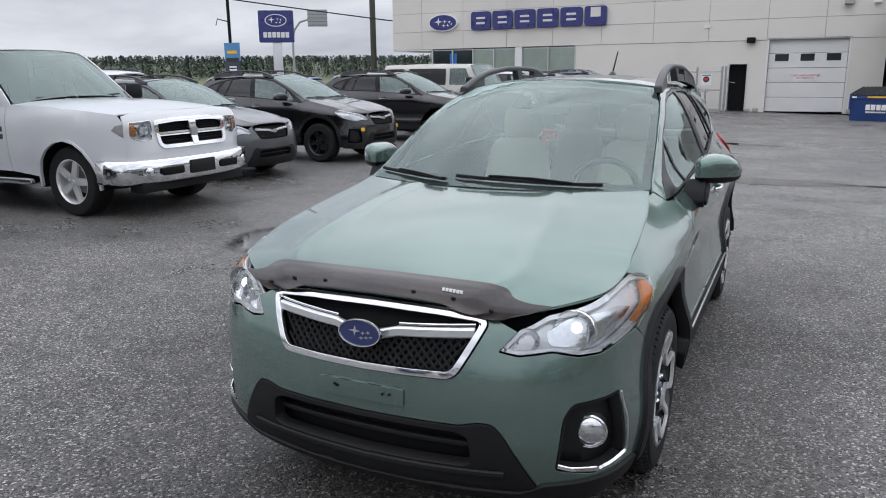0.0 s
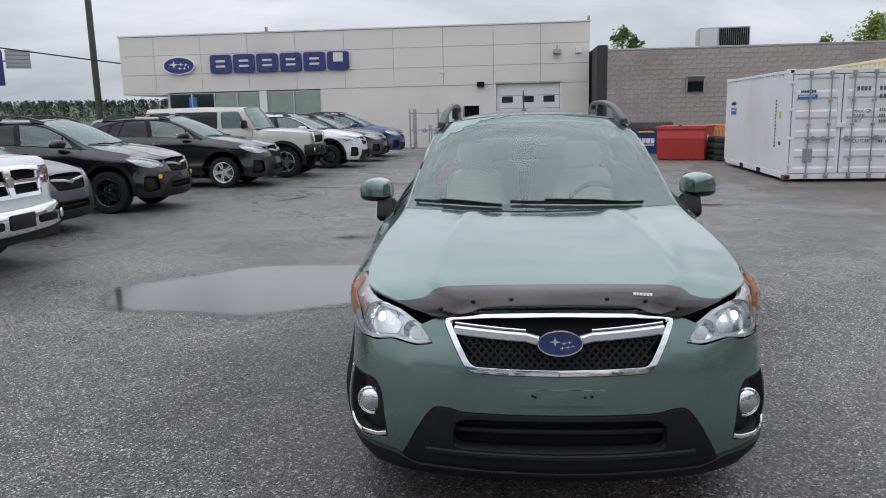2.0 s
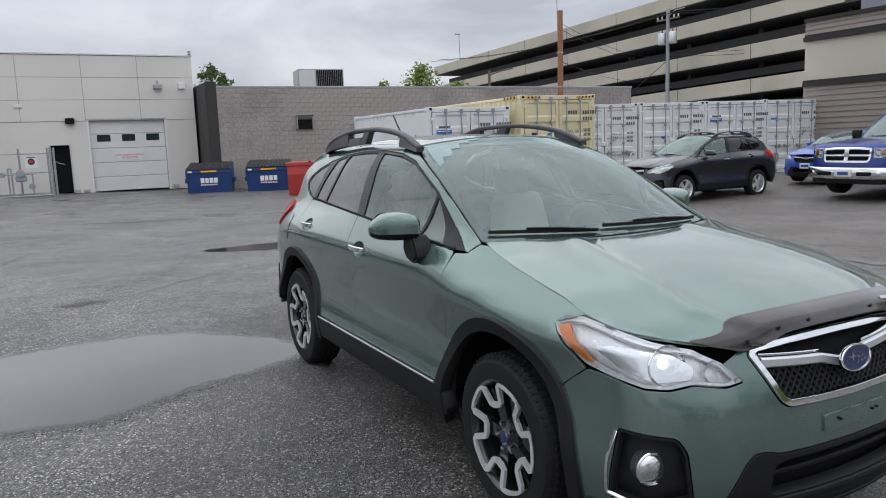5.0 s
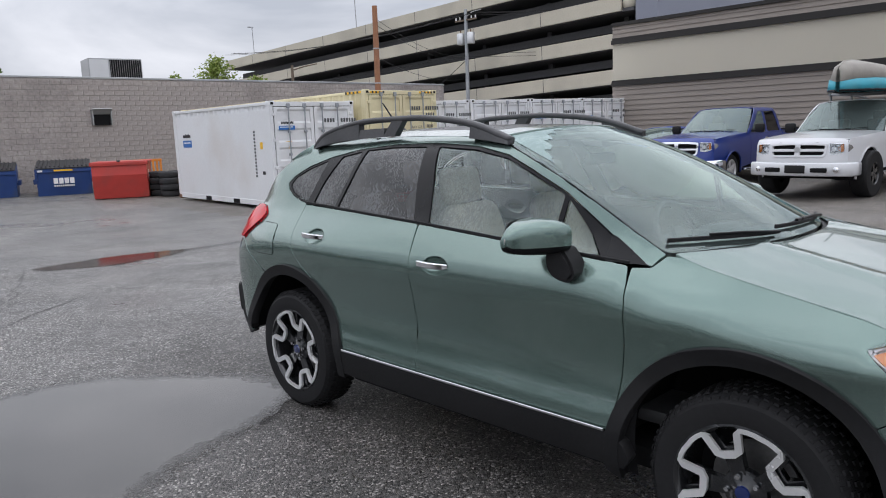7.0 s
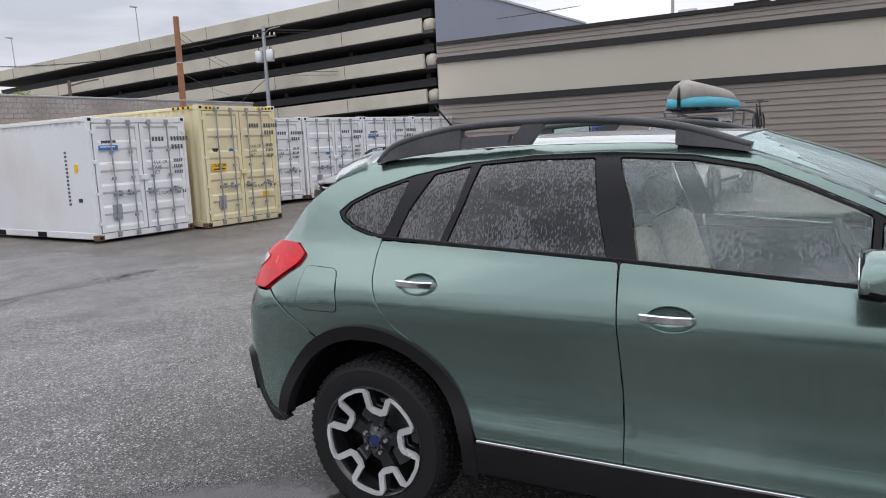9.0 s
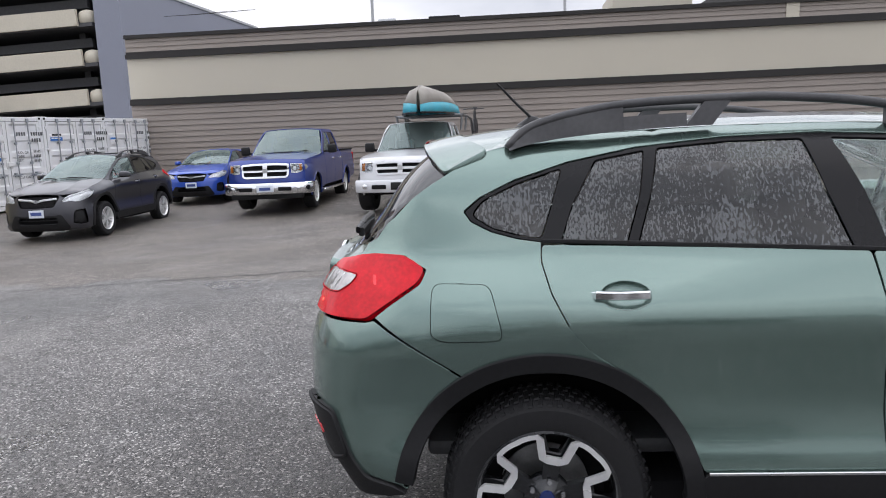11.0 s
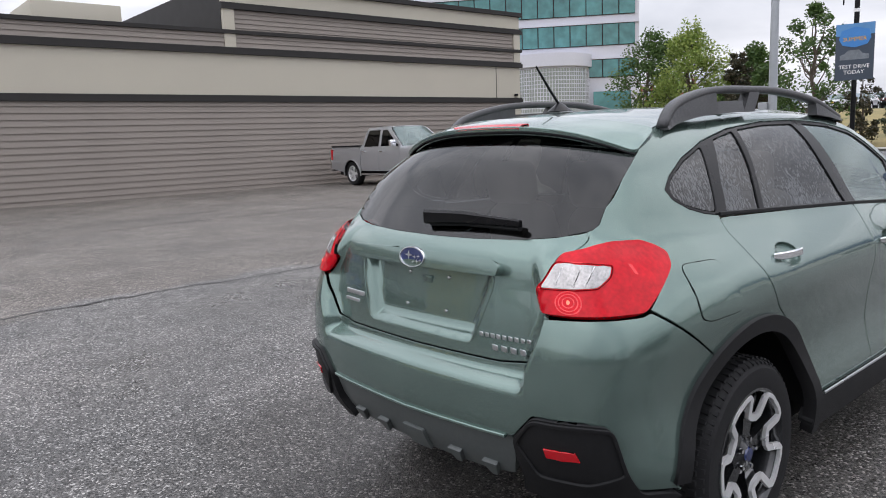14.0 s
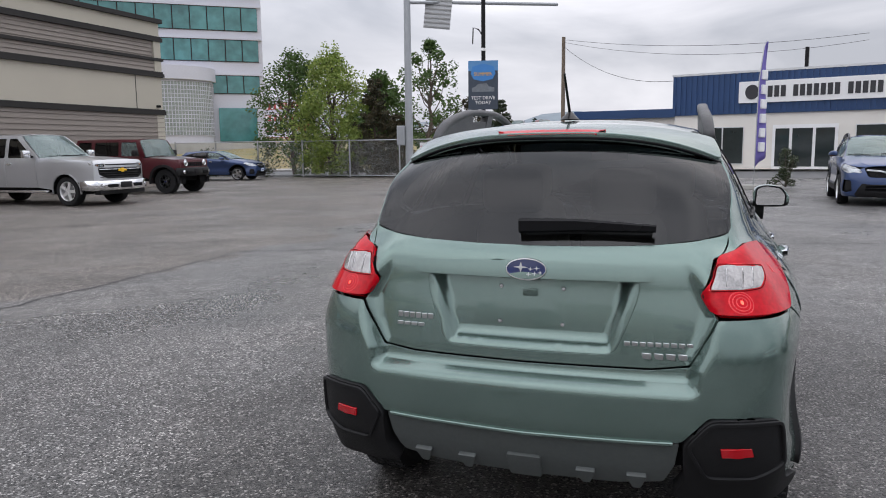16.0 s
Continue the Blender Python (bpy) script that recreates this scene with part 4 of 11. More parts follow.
def frame_part(name, outline, inset, material, parent, lift=0.006, surf=skin, label="", both=False, cell=0.03, depth=0.02):
    """A flat rim that follows an outline, inset metres wide."""
    o = np.array(dense(outline, 0.025))
    t = np.roll(o, -1, 0) - np.roll(o, 1, 0)
    t /= np.maximum(np.linalg.norm(t, axis=1, keepdims=True), 1e-9)
    area = 0.5 * (o[:, 0] * np.roll(o[:, 1], -1) - np.roll(o[:, 0], -1) * o[:, 1]).sum()
    nrm = np.stack([-t[:, 1], t[:, 0]], 1) * (1 if area > 0 else -1)
    inner = o + nrm * inset
    if inset < 0:
        o, inner = inner, o
    return skin_part(name, [tuple(p) for p in o], material, parent, [[tuple(p) for p in inner]], label, both, surf=surf, lift=lift, cell=cell, depth=depth, most=0.05)


grille = link_mesh("grille", *skin_data(rounded(grille_hole, 0.02), (), skin, 0.05, -0.045, 0.0, 0.01)[:2], VOID, car, "black hexagonal grille with chrome surround")
frame_part("grille_surround", rounded(grille_hole, 0.02), 0.026, CHROME, grille, 0.010)
mesh_v, mesh_f = [], []
for row in range(9):
    for col in range(-13, 14):
        x, z = col * 0.030 + (0.015 if row % 2 else 0), 0.655 + row * 0.0165
        if z > 0.775 - 0.02 or abs(x) > 0.315 + (z - 0.64) * 0.42:
            continue
        a, _ = spot("f", x if abs(x) > 1e-6 else 1e-5, z)
        for dx in (-1, 1):
            path = rail_on([(a, z - 0.002), (a + dx * 0.015, z + 0.0145)], lift=-0.022)
            v, f = tube_data(path, box_section(0.006, 0.010))
            mesh_f += [tuple(i + len(mesh_v) for i in t) for t in f]
            mesh_v += v
link_mesh("grille_mesh", mesh_v, mesh_f, TRIM, grille, smooth_faces=False)
bar = []
for k in range(-16, 17):
    x = k / 16 * 0.385
    drop = 0.024 * (1 - min(1.0, abs(x) / 0.12)) if abs(x) < 0.12 else 0.0
    bar.append((spot("f", x + 1e-6, 0.78)[0], 0.762 + 0.085 * abs(x) ** 1.3 - drop))
tube("grille_wing", rail_on(bar, lift=-0.003), box_section(0.022, 0.034), WING, grille)
bar2 = [(a, z + 0.024) for a, z in bar if abs(a) > 0.1]
for side in (1, -1):
    tube("grille_wing", rail_on(sorted([b for b in bar2 if b[0] * side > 0]), lift=-0.004), box_section(0.016, 0.010), CHROME, grille)


def badge(y, z, tilt, facing, parent, w=0.072, h=0.042):
    """An oval badge: chrome rim, blue field, small plain silver stars."""
    m = pose(0, y, z, tilt, 0, 0)
    rim = bmesh.new()
    n = 40
    ring_o = [(math.cos(2 * math.pi * k / n), math.sin(2 * math.pi * k / n)) for k in range(n)]
    loops = []
    for s, d in ((1.0, 0.0), (1.0, 0.008), (0.97, 0.012), (0.90, 0.012), (0.87, 0.007)):
        loops.append([rim.verts.new((c * (w - (1 - s) * 0.05), facing * d, q * (h - (1 - s) * 0.05))) for c, q in ring_o])
    for a, b in zip(loops, loops[1:]):
        for k in range(n):
            rim.faces.new((a[k], a[(k + 1) % n], b[(k + 1) % n], b[k]))
    bmesh.ops.recalc_face_normals(rim, faces=rim.faces)
    rim.transform(m)
    b0 = part("badge", rim, CHROME, parent, "oval chrome-rimmed blue badge")
    f = bmesh.new()
    f.faces.new([f.verts.new((c * w * 0.93, facing * 0.0075, q * h * 0.90)) for c, q in ring_o])
    f.transform(m)
    part("badge_field", f, BADGE_BLUE, b0)
    for sx, sz, r in ((-0.018, 0.006, 0.022), (0.014, 0.001, 0.010), (0.034, 0.004, 0.010), (0.008, -0.016, 0.010), (0.028, -0.013, 0.010), (0.046, -0.010, 0.009)):
        sx *= facing * -1
        st, pts = bmesh.new(), []
        for k in range(8):
            rr = r if k % 2 == 0 else r * 0.28
            pts.append(st.verts.new((sx + rr * math.cos(k * math.pi / 4) * 1.1, facing * 0.0095, sz + rr * math.sin(k * math.pi / 4) * 0.8)))
        st.faces.new(pts)
        st.transform(m)
        part("badge_star", st, SATIN, b0, flat=True)


badge(-2.222, 0.758, -8, -1, grille, 0.083, 0.048)

# lower intake: black surround, slot, bars
intake = link_mesh("lower_intake", *skin_data(rounded(intake_hole, 0.02), (), skin, 0.05, -0.075, 0.0, 0.01)[:2], VOID, car, "black plastic lower intake")
slot = mirrored(places("f 0.0 0.462,f 0.34 0.462,f 0.385 0.448,f 0.395 0.36,f 0.37 0.345,f 0.0 0.338"))
skin_part("intake_surround", rounded(intake_hole, 0.02), TRIM, intake, [rounded(slot, 0.02)], lift=0.004, cell=0.05, depth=0.05)
for zz in (0.405,):
    pts = [(spot("f", x + 1e-6, zz)[0], zz) for x in np.linspace(-0.40, 0.40, 21)]
    tube("intake_bar", rail_on(pts, lift=-0.045), box_section(0.03, 0.018), TRIM, intake)
lip = [(spot("f", x + 1e-6, 0.318)[0], 0.318 + 0.02 * abs(x)) for x in np.linspace(-0.50, 0.50, 25)]
tube("intake_lip", rail_on(lip, lift=0.004), box_section(0.02, 0.022), TRIM, intake)

chin = mirrored(places("f 0.0 0.240,f 0.54 0.250,f 0.62 0.290,f 0.78 0.302,s -1.86 0.306,s -1.80 0.300,s -1.81 0.20,f 0.66 0.19,f 0.0 0.185"))
skin_part("chin_spoiler", rounded(chin, 0.012), TRIM, car, lift=0.010, depth=0.05, cell=0.05, label="black plastic chin under the bumper")

# front plate carrier
plate = rounded(mirrored(places("f 0.0 0.588,f 0.165 0.586,f 0.168 0.524,f 0.0 0.524")), 0.006)
plate_o = skin_part("plate_panel", plate, PAINT, car, lift=0.010, depth=0.012, label="blank painted front plate panel")[0]
for x, z in ((-0.10, 0.565), (-0.09, 0.560), (0.09, 0.560), (0.115, 0.562)):
    b = lathe([(0.0, 0.0), (0.005, 0.0), (0.005, 0.004)], 10)
    q = skin(spot("f", x, z)[0], z)
    b.transform(Matrix.Translation((float(q[0]), float(q[1]) - 0.011, float(q[2]))) @ pose(0, 0, 0, 0, 0, -90))
    part("bolt_hole", b, VOID, plate_o)

# fog lamps with their chrome L
for sgn in (1, -1):
    fo = [(sgn * a, z) for a, z in fog_hole]
    fog = link_mesh("fog_lamp_housing", *skin_data(fo, (), skin, 0.05, -0.05, 0.0, 0.01)[:2], TRIM, car)
    frame_part("fog_recess", fo, 0.012, TRIM, fog, -0.004, depth=0.045)
    lpath = places("s -1.925 0.575,s -1.905 0.47,s -1.90 0.352,f 0.775 0.332,f 0.70 0.344,f 0.662 0.360")
    lp = rail_on(dense(rounded([(sgn * a, z) for a, z in lpath], 0.012, False), 0.03, False), lift=-0.004)
    tube("fog_trim", lp, box_section(0.016, 0.013), CHROME, fog, "chrome L-shaped fog lamp trim", up=(0, -1, 0.3))
    fy, fz, fx = -2.01, 0.452, 0.735
    b = lathe([(0.0, 0.018), (0.03, 0.016), (0.046, 0.008), (0.052, 0.0), (0.056, 0.006), (0.060, 0.002), (0.060, -0.04)], 28)
    b.transform(Matrix.Translation((sgn * fx, fy, fz)) @ pose(0, 0, 0, 0, 0, -90 + sgn * 14))
    part("fog_lens", b, REFLECTOR, fog, "round clear fog lamp")

# head lamps
for sgn in (1, -1):
    out = rounded([(sgn * a, z) for a, z in LAMP_HEAD], 0.014)
    bowl = link_mesh("head_lamp", *skin_data(out, (), skin, 0.035, -0.034, 0.0, 0.01)[:2], LAMP_CHROME, car, "lit clear-glass head lamp")
    skin_part("lamp_lens", out, LENS, bowl, lift=0.003, cell=0.035, depth=0.012)
    frame_part("lamp_bezel", out, 0.014, LAMP_CHROME, bowl, -0.010, depth=0.02)
    am = rounded([(sgn * a, z) for a, z in places("s -1.645 0.886,s -1.685 0.902,s -1.735 0.868,s -1.825 0.782,s -1.795 0.783")], 0.008)
    skin_part("amber_reflector", am, AMBER, bowl, lift=-0.004, cell=0.03, depth=0.02)
    dk = rounded([(sgn * a, z) for a, z in places("s -1.90 0.775,s -1.80 0.845,s -1.86 0.868,f 0.66 0.845,f 0.60 0.80,f 0.62 0.755,f 0.73 0.742")], 0.02)
    skin_part("lamp_bowl", dk, REFLECTOR, bowl, lift=-0.028, cell=0.03, depth=0.01)
    c = skin(spot("f", 0.685, 0.80)[0], 0.80)
    m = Matrix.Translation((sgn * (float(c[0]) - 0.01), float(c[1]) + 0.036, 0.795)) @ pose(0, 0, 0, 0, 0, -90 + sgn * 10)
    b = lathe([(0.0, -0.03), (0.03, -0.02), (0.055, 0.0), (0.068, 0.02), (0.072, 0.022)], 28)
    b.transform(m)
    part("lamp_reflector", b, REFLECTOR, bowl)
    b = lathe([(0.0, 0.016), (0.012, 0.013), (0.019, 0.006), (0.022, -0.005)], 20)
    b.transform(m)
    part("bulb", b, BULB, bowl, "lit head lamp bulb")
    c = skin(spot("f", 0.545, 0.765)[0], 0.765)
    b = lathe([(0.0, -0.02), (0.02, -0.012), (0.036, 0.004), (0.040, 0.006)], 20)
    b.transform(Matrix.Translation((sgn * float(c[0]), float(c[1]) + 0.03, 0.768)) @ pose(0, 0, 0, 0, 0, -90 + sgn * 5))
    part("high_beam", b, REFLECTOR, bowl)

# hood deflector of smoked acrylic
defl = loft([(0.445, -2.125, 0.822), (0.585, -2.065, 0.852), (0.668, -1.985, 0.884)], [(0, -2.166, 0.866), (0, -2.140, 0.900), (0, -2.080, 0.918)], 3.0)


def defl_surf(a, b):
    u, q = np.asarray(a) / 0.60, np.asarray(b) / 0.06
    p = defl(u, q)
    p[..., 2] += 0.014 * (1 - step(0.62, 0.76, np.abs(u))) + 0.004
    return p


deflector = skin_part("hood_deflector", rounded([(-0.60, 0.0), (-0.32, -0.012), (0.32, -0.012), (0.60, 0.0), (0.60, 0.086), (0.53, 0.078), (0.475, 0.084), (0.42, 0.117), (-0.42, 0.117), (-0.475, 0.084), (-0.53, 0.078), (-0.60, 0.086)], 0.022), SMOKED, car, surf=defl_surf, cell=0.03, lift=0.012, depth=0.005, label="smoked dark hood deflector with small screws")[0]
for x in (-0.50, -0.36, -0.20, 0.20, 0.36, 0.50):
    q = rail_on([(x, 0.030), (x + 1e-4, 0.030)], defl_surf, 0.012)[0]
    b = lathe([(0.0, 0.006), (0.006, 0.005), (0.009, 0.0)], 10)
    b.transform(Matrix.Translation(tuple(map(float, q))) @ pose(0, 0, 0, 0, 25, -90))
    part("deflector_screw", b, TRIM, deflector)
for k in range(6):
    x = 0.285 + k * 0.0125
    b = box_bm(-0.0048, -0.003, -0.006, 0.0048, 0.003, 0.006, 0.001, 1)
    q = rail_on([(x, 0.055), (x + 1e-4, 0.055)], defl_surf, 0.013)[0]
    b.transform(Matrix.Translation(tuple(map(float, q))) @ pose(0, 0, 0, -30, 0, 0))
    part("deflector_mark", b, WHITE_MARK, deflector)

# side glass, black pillars and trims
W1 = rounded(places("s -0.44 1.085,s 0.0 1.118,s 0.245 1.136,s 0.292 1.32,s 0.358 1.490,s 0.1 1.473,s -0.109 1.433,s -0.25 1.377,s -0.45 1.288"), 0.012)
W1B = rounded(places("s -0.47 1.084,s -0.70 1.066,s -0.475 1.272"), 0.012)
W2 = rounded(places("s 0.355 1.141,s 0.8 1.162,s 1.02 1.172,s 0.965 1.33,s 0.93 1.474,s 0.7 1.489,s 0.452 1.49,s 0.412 1.32"), 0.012)
W3 = rounded(places("s 1.055 1.174,s 1.27 1.181,s 1.225 1.30,s 1.14 1.440,s 0.975 1.468,s 1.0 1.33"), 0.01)
W4 = rounded(places("s 1.335 1.192,s 1.416 1.205,s 1.50 1.228,s 1.568 1.272,s 1.53 1.318,s 1.41 1.372,s 1.255 1.418,s 1.30 1.29"), 0.02)
skin_part("front_window", W1, SIDE_GLASS, car, both=True, lift=-0.010, depth=0.004, label="clear side window with dried rain streaks")
skin_part("front_quarter_window", W1B, SIDE_GLASS, car, both=True, lift=-0.010, depth=0.004)
skin_part("rear_window", W2, DARK_GLASS, car, both=True, lift=-0.010, depth=0.004, label="dark privacy side window with rain streaks")
skin_part("rear_quarter_window", W3, DARK_GLASS, car, both=True, lift=-0.010, depth=0.004)
skin_part("cargo_window", W4, DARK_GLASS, car, both=True, lift=-0.008, depth=0.004)
opening = rounded(BELT[0:1] + [(a, z + 0.002) for a, z in BELT[1:-1]] + QUARTER_LOW[::-1] + GLASS_TOP[::-1][1:], 0.01)
skin_part("window_frame", opening, GLOSS_BLACK, car, [W1, W1B, W2, W3, W4], "gloss black window surround", True, lift=-0.004, cell=0.06, depth=0.01)
belt_line = rail_on(dense([(a, z + 0.004) for a, z in BELT], 0.05, False), lift=0.002)
tube("belt_trim", belt_line, box_section(0.008, 0.014), TRIM, car, both=True)
skin_part("mirror_sail", rounded(places("s -0.895 1.05,s -0.72 1.058,s -0.70 1.15,s -0.72 1.145"), 0.006), GLOSS_BLACK, car, both=True, lift=0.004)

# cladding: arches, sills with a chrome line, rear and front corners
for cy in (FW, RW):
    o = arch(cy, HUB, 0.508, -14 if cy == RW else -6, 188 if cy == FW else 196, 44)
    i = arch(cy, HUB, 0.445, 190 if cy == FW else 198, -10, 40)
    if cy == RW:
        o = arch(cy, HUB, 0.508, 8, 186, 44)
        i = arch(cy, HUB, 0.445, 186, 8, 40)
    skin_part("wheel_arch_trim", o + i, TRIM, car, both=True, lift=0.016, depth=0.05, gap=0.003, most=0.06, cell=0.03)
skin_part("arch_backing", arch(RW, HUB, 0.60, 95, 165, 12) + arch(RW, HUB, 0.46, 165, 95, 12), PAINT, car, both=True, lift=-0.004, depth=0.004, gap=0.0)
sill = places("s -0.80 0.435,s -0.4 0.434,s 0.1 0.432,s 0.5 0.433,s 0.83 0.437,s 0.88 0.40,s 0.905 0.33,s 0.88 0.305,s -0.86 0.30,s -0.885 0.34,s -0.86 0.40")
skin_part("sill_cladding", rounded(sill, 0.01), TRIM, car, both=True, lift=0.012, depth=0.06)
tube("sill_chrome", rail_on([(a, 0.439) for a in np.linspace(spot("s", -0.78, 0.44)[0], spot("s", 0.83, 0.44)[0], 30)], lift=0.014), box_section(0.008, 0.011), SATIN, car, both=True)

# wheel wells
for cy in (FW, RW):
    for sgn in (1, -1):
        bm = bmesh.new()
        prof = [(0.452, 0.852), (0.49, 0.80), (0.49, 0.45), (0.0, 0.45)]
        n = 28
        rows = []
        for r, x in prof:
            rows.append([bm.verts.new((sgn * x, cy + r * math.cos(radians(6 + 168 * k / n)), HUB + r * math.sin(radians(6 + 168 * k / n)))) for k in range(n + 1)])
        for a, b in zip(rows, rows[1:]):
            for k in range(n):
                bm.faces.new((a[k], a[k + 1], b[k + 1], b[k]))
        part("wheel_well", bm, VOID, car)
part("underbody", box_bm(-0.72, -1.95, 0.24, 0.72, 1.62, 0.33, 0.02), VOID, car)


def wheel_parts(parent, x, y, z, sgn, r=0.342, width=0.225, style="split", spin=0, rim_r=0.238, bright=None, dark=None):
    """Tyre with tread, rim, spokes, hub cap and nuts; the outer face looks to +x (sgn 1) or -x."""
    m = Matrix.Translation((x, y, z)) @ pose(0, 0, 0, spin, 0, 0 if sgn > 0 else 180)
    h = width / 2
    bright, dark = bright or BRIGHT_ALLOY, dark or DARK_ALLOY
    b = lathe([(rim_r, -h), (r - 0.03, -h - 0.005), (r - 0.008, -h + 0.02), (r, -h + 0.045), (r + 0.001, 0), (r, h - 0.045), (r - 0.008, h - 0.02), (r - 0.03, h + 0.004), (rim_r + 0.035, h + 0.007), (rim_r, h)], 56)
    b.transform(m)
    w = part("wheel", b, RUBBER, parent, "black tyre on two-tone alloy wheel")
    tv, tf = [], []
    for k in range(64):
        for lane, off in ((-h * 0.66, 0), (-h * 0.27, 0.5), (h * 0.18, 0), (h * 0.60, 0.5), (h - 0.020, 0.25)):
            a = 2 * math.pi * (k + off) / 64
            ca, sa = math.cos(a), math.sin(a)
            i0 = len(tv)
            edge = lane > h - 0.03
            for dx, dt, rr in ((-0.016, -0.011, r - 0.002), (0.016, -0.007, r - 0.002), (0.016, 0.011, r - 0.002), (-0.016, 0.007, r - 0.002), (-0.014, -0.009, r + 0.005), (0.014, -0.005, r + 0.005), (0.014, 0.009, r + 0.005), (-0.014, 0.005, r + 0.005)):
                if edge:
                    rr -= 0.006 + (0.012 if dx > 0 else 0)
                tv.append((lane + dx, rr * ca - dt * sa, rr * sa + dt * ca))
            tf += [tuple(i0 + q for q in t) for t in ((4, 5, 6, 7), (0, 1, 5, 4), (1, 2, 6, 5), (2, 3, 7, 6), (3, 0, 4, 7))]
    tread = tagged(link_mesh("tyre_tread", [m @ Vector(p) for p in tv], tf, RUBBER, w, smooth_faces=False), kind="stuff")
    b = lathe([(rim_r + 0.004, h + 0.002), (rim_r - 0.004, h + 0.004), (rim_r - 0.012, h - 0.004), (rim_r - 0.022, h - 0.03), (rim_r - 0.03, -h * 0.5)], 56)
    b.transform(m)
    part("rim", b, bright if style != "split" else dark, w)
    b = lathe([(0.0, -0.02), (0.15, -0.02), (0.15, -0.03), (0.0, -0.03)], 32)
    b.transform(m)
    part("brake_disc", b, STEEL, w)
    b = lathe([(rim_r, -h * 0.55), (0.0, -h * 0.6)], 32)
    b.transform(m)
    part("rim_back", b, VOID, w)
    n = 5
    for k in range(n):
        rot = m @ pose(0, 0, 0, 360 * k / n, 0, 0)
        if style == "split":
            sp = prism_bm([(-0.022, 0.03), (0.022, 0.03), (0.034, 0.145), (0.060, 0.222), (0.044, 0.226), (0.016, 0.158), (-0.016, 0.158), (-0.044, 0.226), (-0.060, 0.222), (-0.034, 0.145)], 0.03)
            sp.transform(rot @ Matrix(((0, 1, 0, h - 0.060), (1, 0, 0, 0), (0, 0, 1, 0), (0, 0, 0, 1))))
            bmesh.ops.recalc_face_normals(sp, faces=sp.faces)
            part("spoke", sp, dark, w, flat=True)
            zig = [(0.224, -36), (0.226, -30), (0.226, -24), (0.224, -18), (0.210, -15.5), (0.146, -15), (0.136, -8), (0.134, 8), (0.146, 15), (0.210, 15.5), (0.224, 18), (0.226, 24), (0.226, 30), (0.224, 36)]
            pts = [rot @ Vector((h + 0.001 - (0.226 - q) * 0.17, q * math.sin(radians(a)), q * math.cos(radians(a)))) for q, a in zig]
            ax = m.to_3x3() @ Vector((1, 0, 0))
            tube("spoke_face", pts, [[(-q_, -0.007), (q_, -0.007), (q_, 0.007), (-q_, 0.007)] for q_ in (0.008 if not 3 < i_ < 10 else 0.013 for i_ in range(len(zig)))], bright, w, "bright machined spoke face", up=tuple(ax))
        else:
            for off in ((-9, 9) if style == "twin" else (0,)):
                wd = 0.016 if style == "twin" else 0.046
                sp = prism_bm([(-wd, 0.03), (wd, 0.03), (wd * 0.8, rim_r - 0.01), (-wd * 0.8, rim_r - 0.01)], 0.03)
                sp.transform(rot @ pose(0, 0, 0, off, 0, 0) @ Matrix(((0, 1, 0, h - 0.045), (1, 0, 0, 0), (0, 0, 1, 0), (0, 0, 0, 1))))
                bmesh.ops.recalc_face_normals(sp, faces=sp.faces)
                part("spoke", sp, bright, w, flat=True)
        nut = lathe([(0.0, 0.012), (0.008, 0.012), (0.010, 0.0)], 8)
        nut.transform(rot @ Matrix.Translation((h - 0.022, 0, 0.055)))
        if style == "split":
            part("wheel_nut", nut, CHROME, w)
        else:
            nut.free()
    b = lathe([(0.0, 0.012), (0.022, 0.010), (0.030, 0.0), (0.075, -0.012), (0.08, -0.03)], 24)
    b.transform(m @ Matrix.Translation((h - 0.022, 0, 0)))
    part("hub_cap", b, dark if style == "split" else bright, w)
    if style == "split":
        b = lathe([(0.0, 0.0145), (0.024, 0.0125), (0.0265, 0.006)], 20)
        b.transform(m @ Matrix.Translation((h - 0.022, 0, 0)))
        part("hub_badge", b, BADGE_BLUE, w)
    return w


for cy in (FW, RW):
    for sgn in (1, -1):
        wheel_parts(car, sgn * 0.760, cy, HUB, sgn, width=0.20, spin=-10 if cy == RW else 20)

# tail: hatch, glass, lamps, bumper
screen_low = places("r 0.0 1.140,r 0.20 1.142,r 0.40 1.150,r 0.54 1.166") + [(HATCH_EDGE[3][0], 1.188)]
low_x = np.linspace(-0.622, 0.622, 61)
low_z = np.interp(np.abs(low_x), (0.0, 0.20, 0.40, 0.54, 0.622), (1.140, 1.142, 1.150, 1.166, 1.188))
low_p = np.array([skin(*spot("r", x if abs(x) > 1e-6 else 1e-6, z)) for x, z in zip(low_x, low_z)])
low_p[:, 0] = low_x
edge_p = np.array([skin(a, z) for a, z in HATCH_EDGE[:3]] + [low_p[-1]])
mid_p = np.array([(0, 1.690, 1.506), (0, 1.770, 1.456), (0, 1.855, 1.378), (0, 1.940, 1.262), low_p[30]])


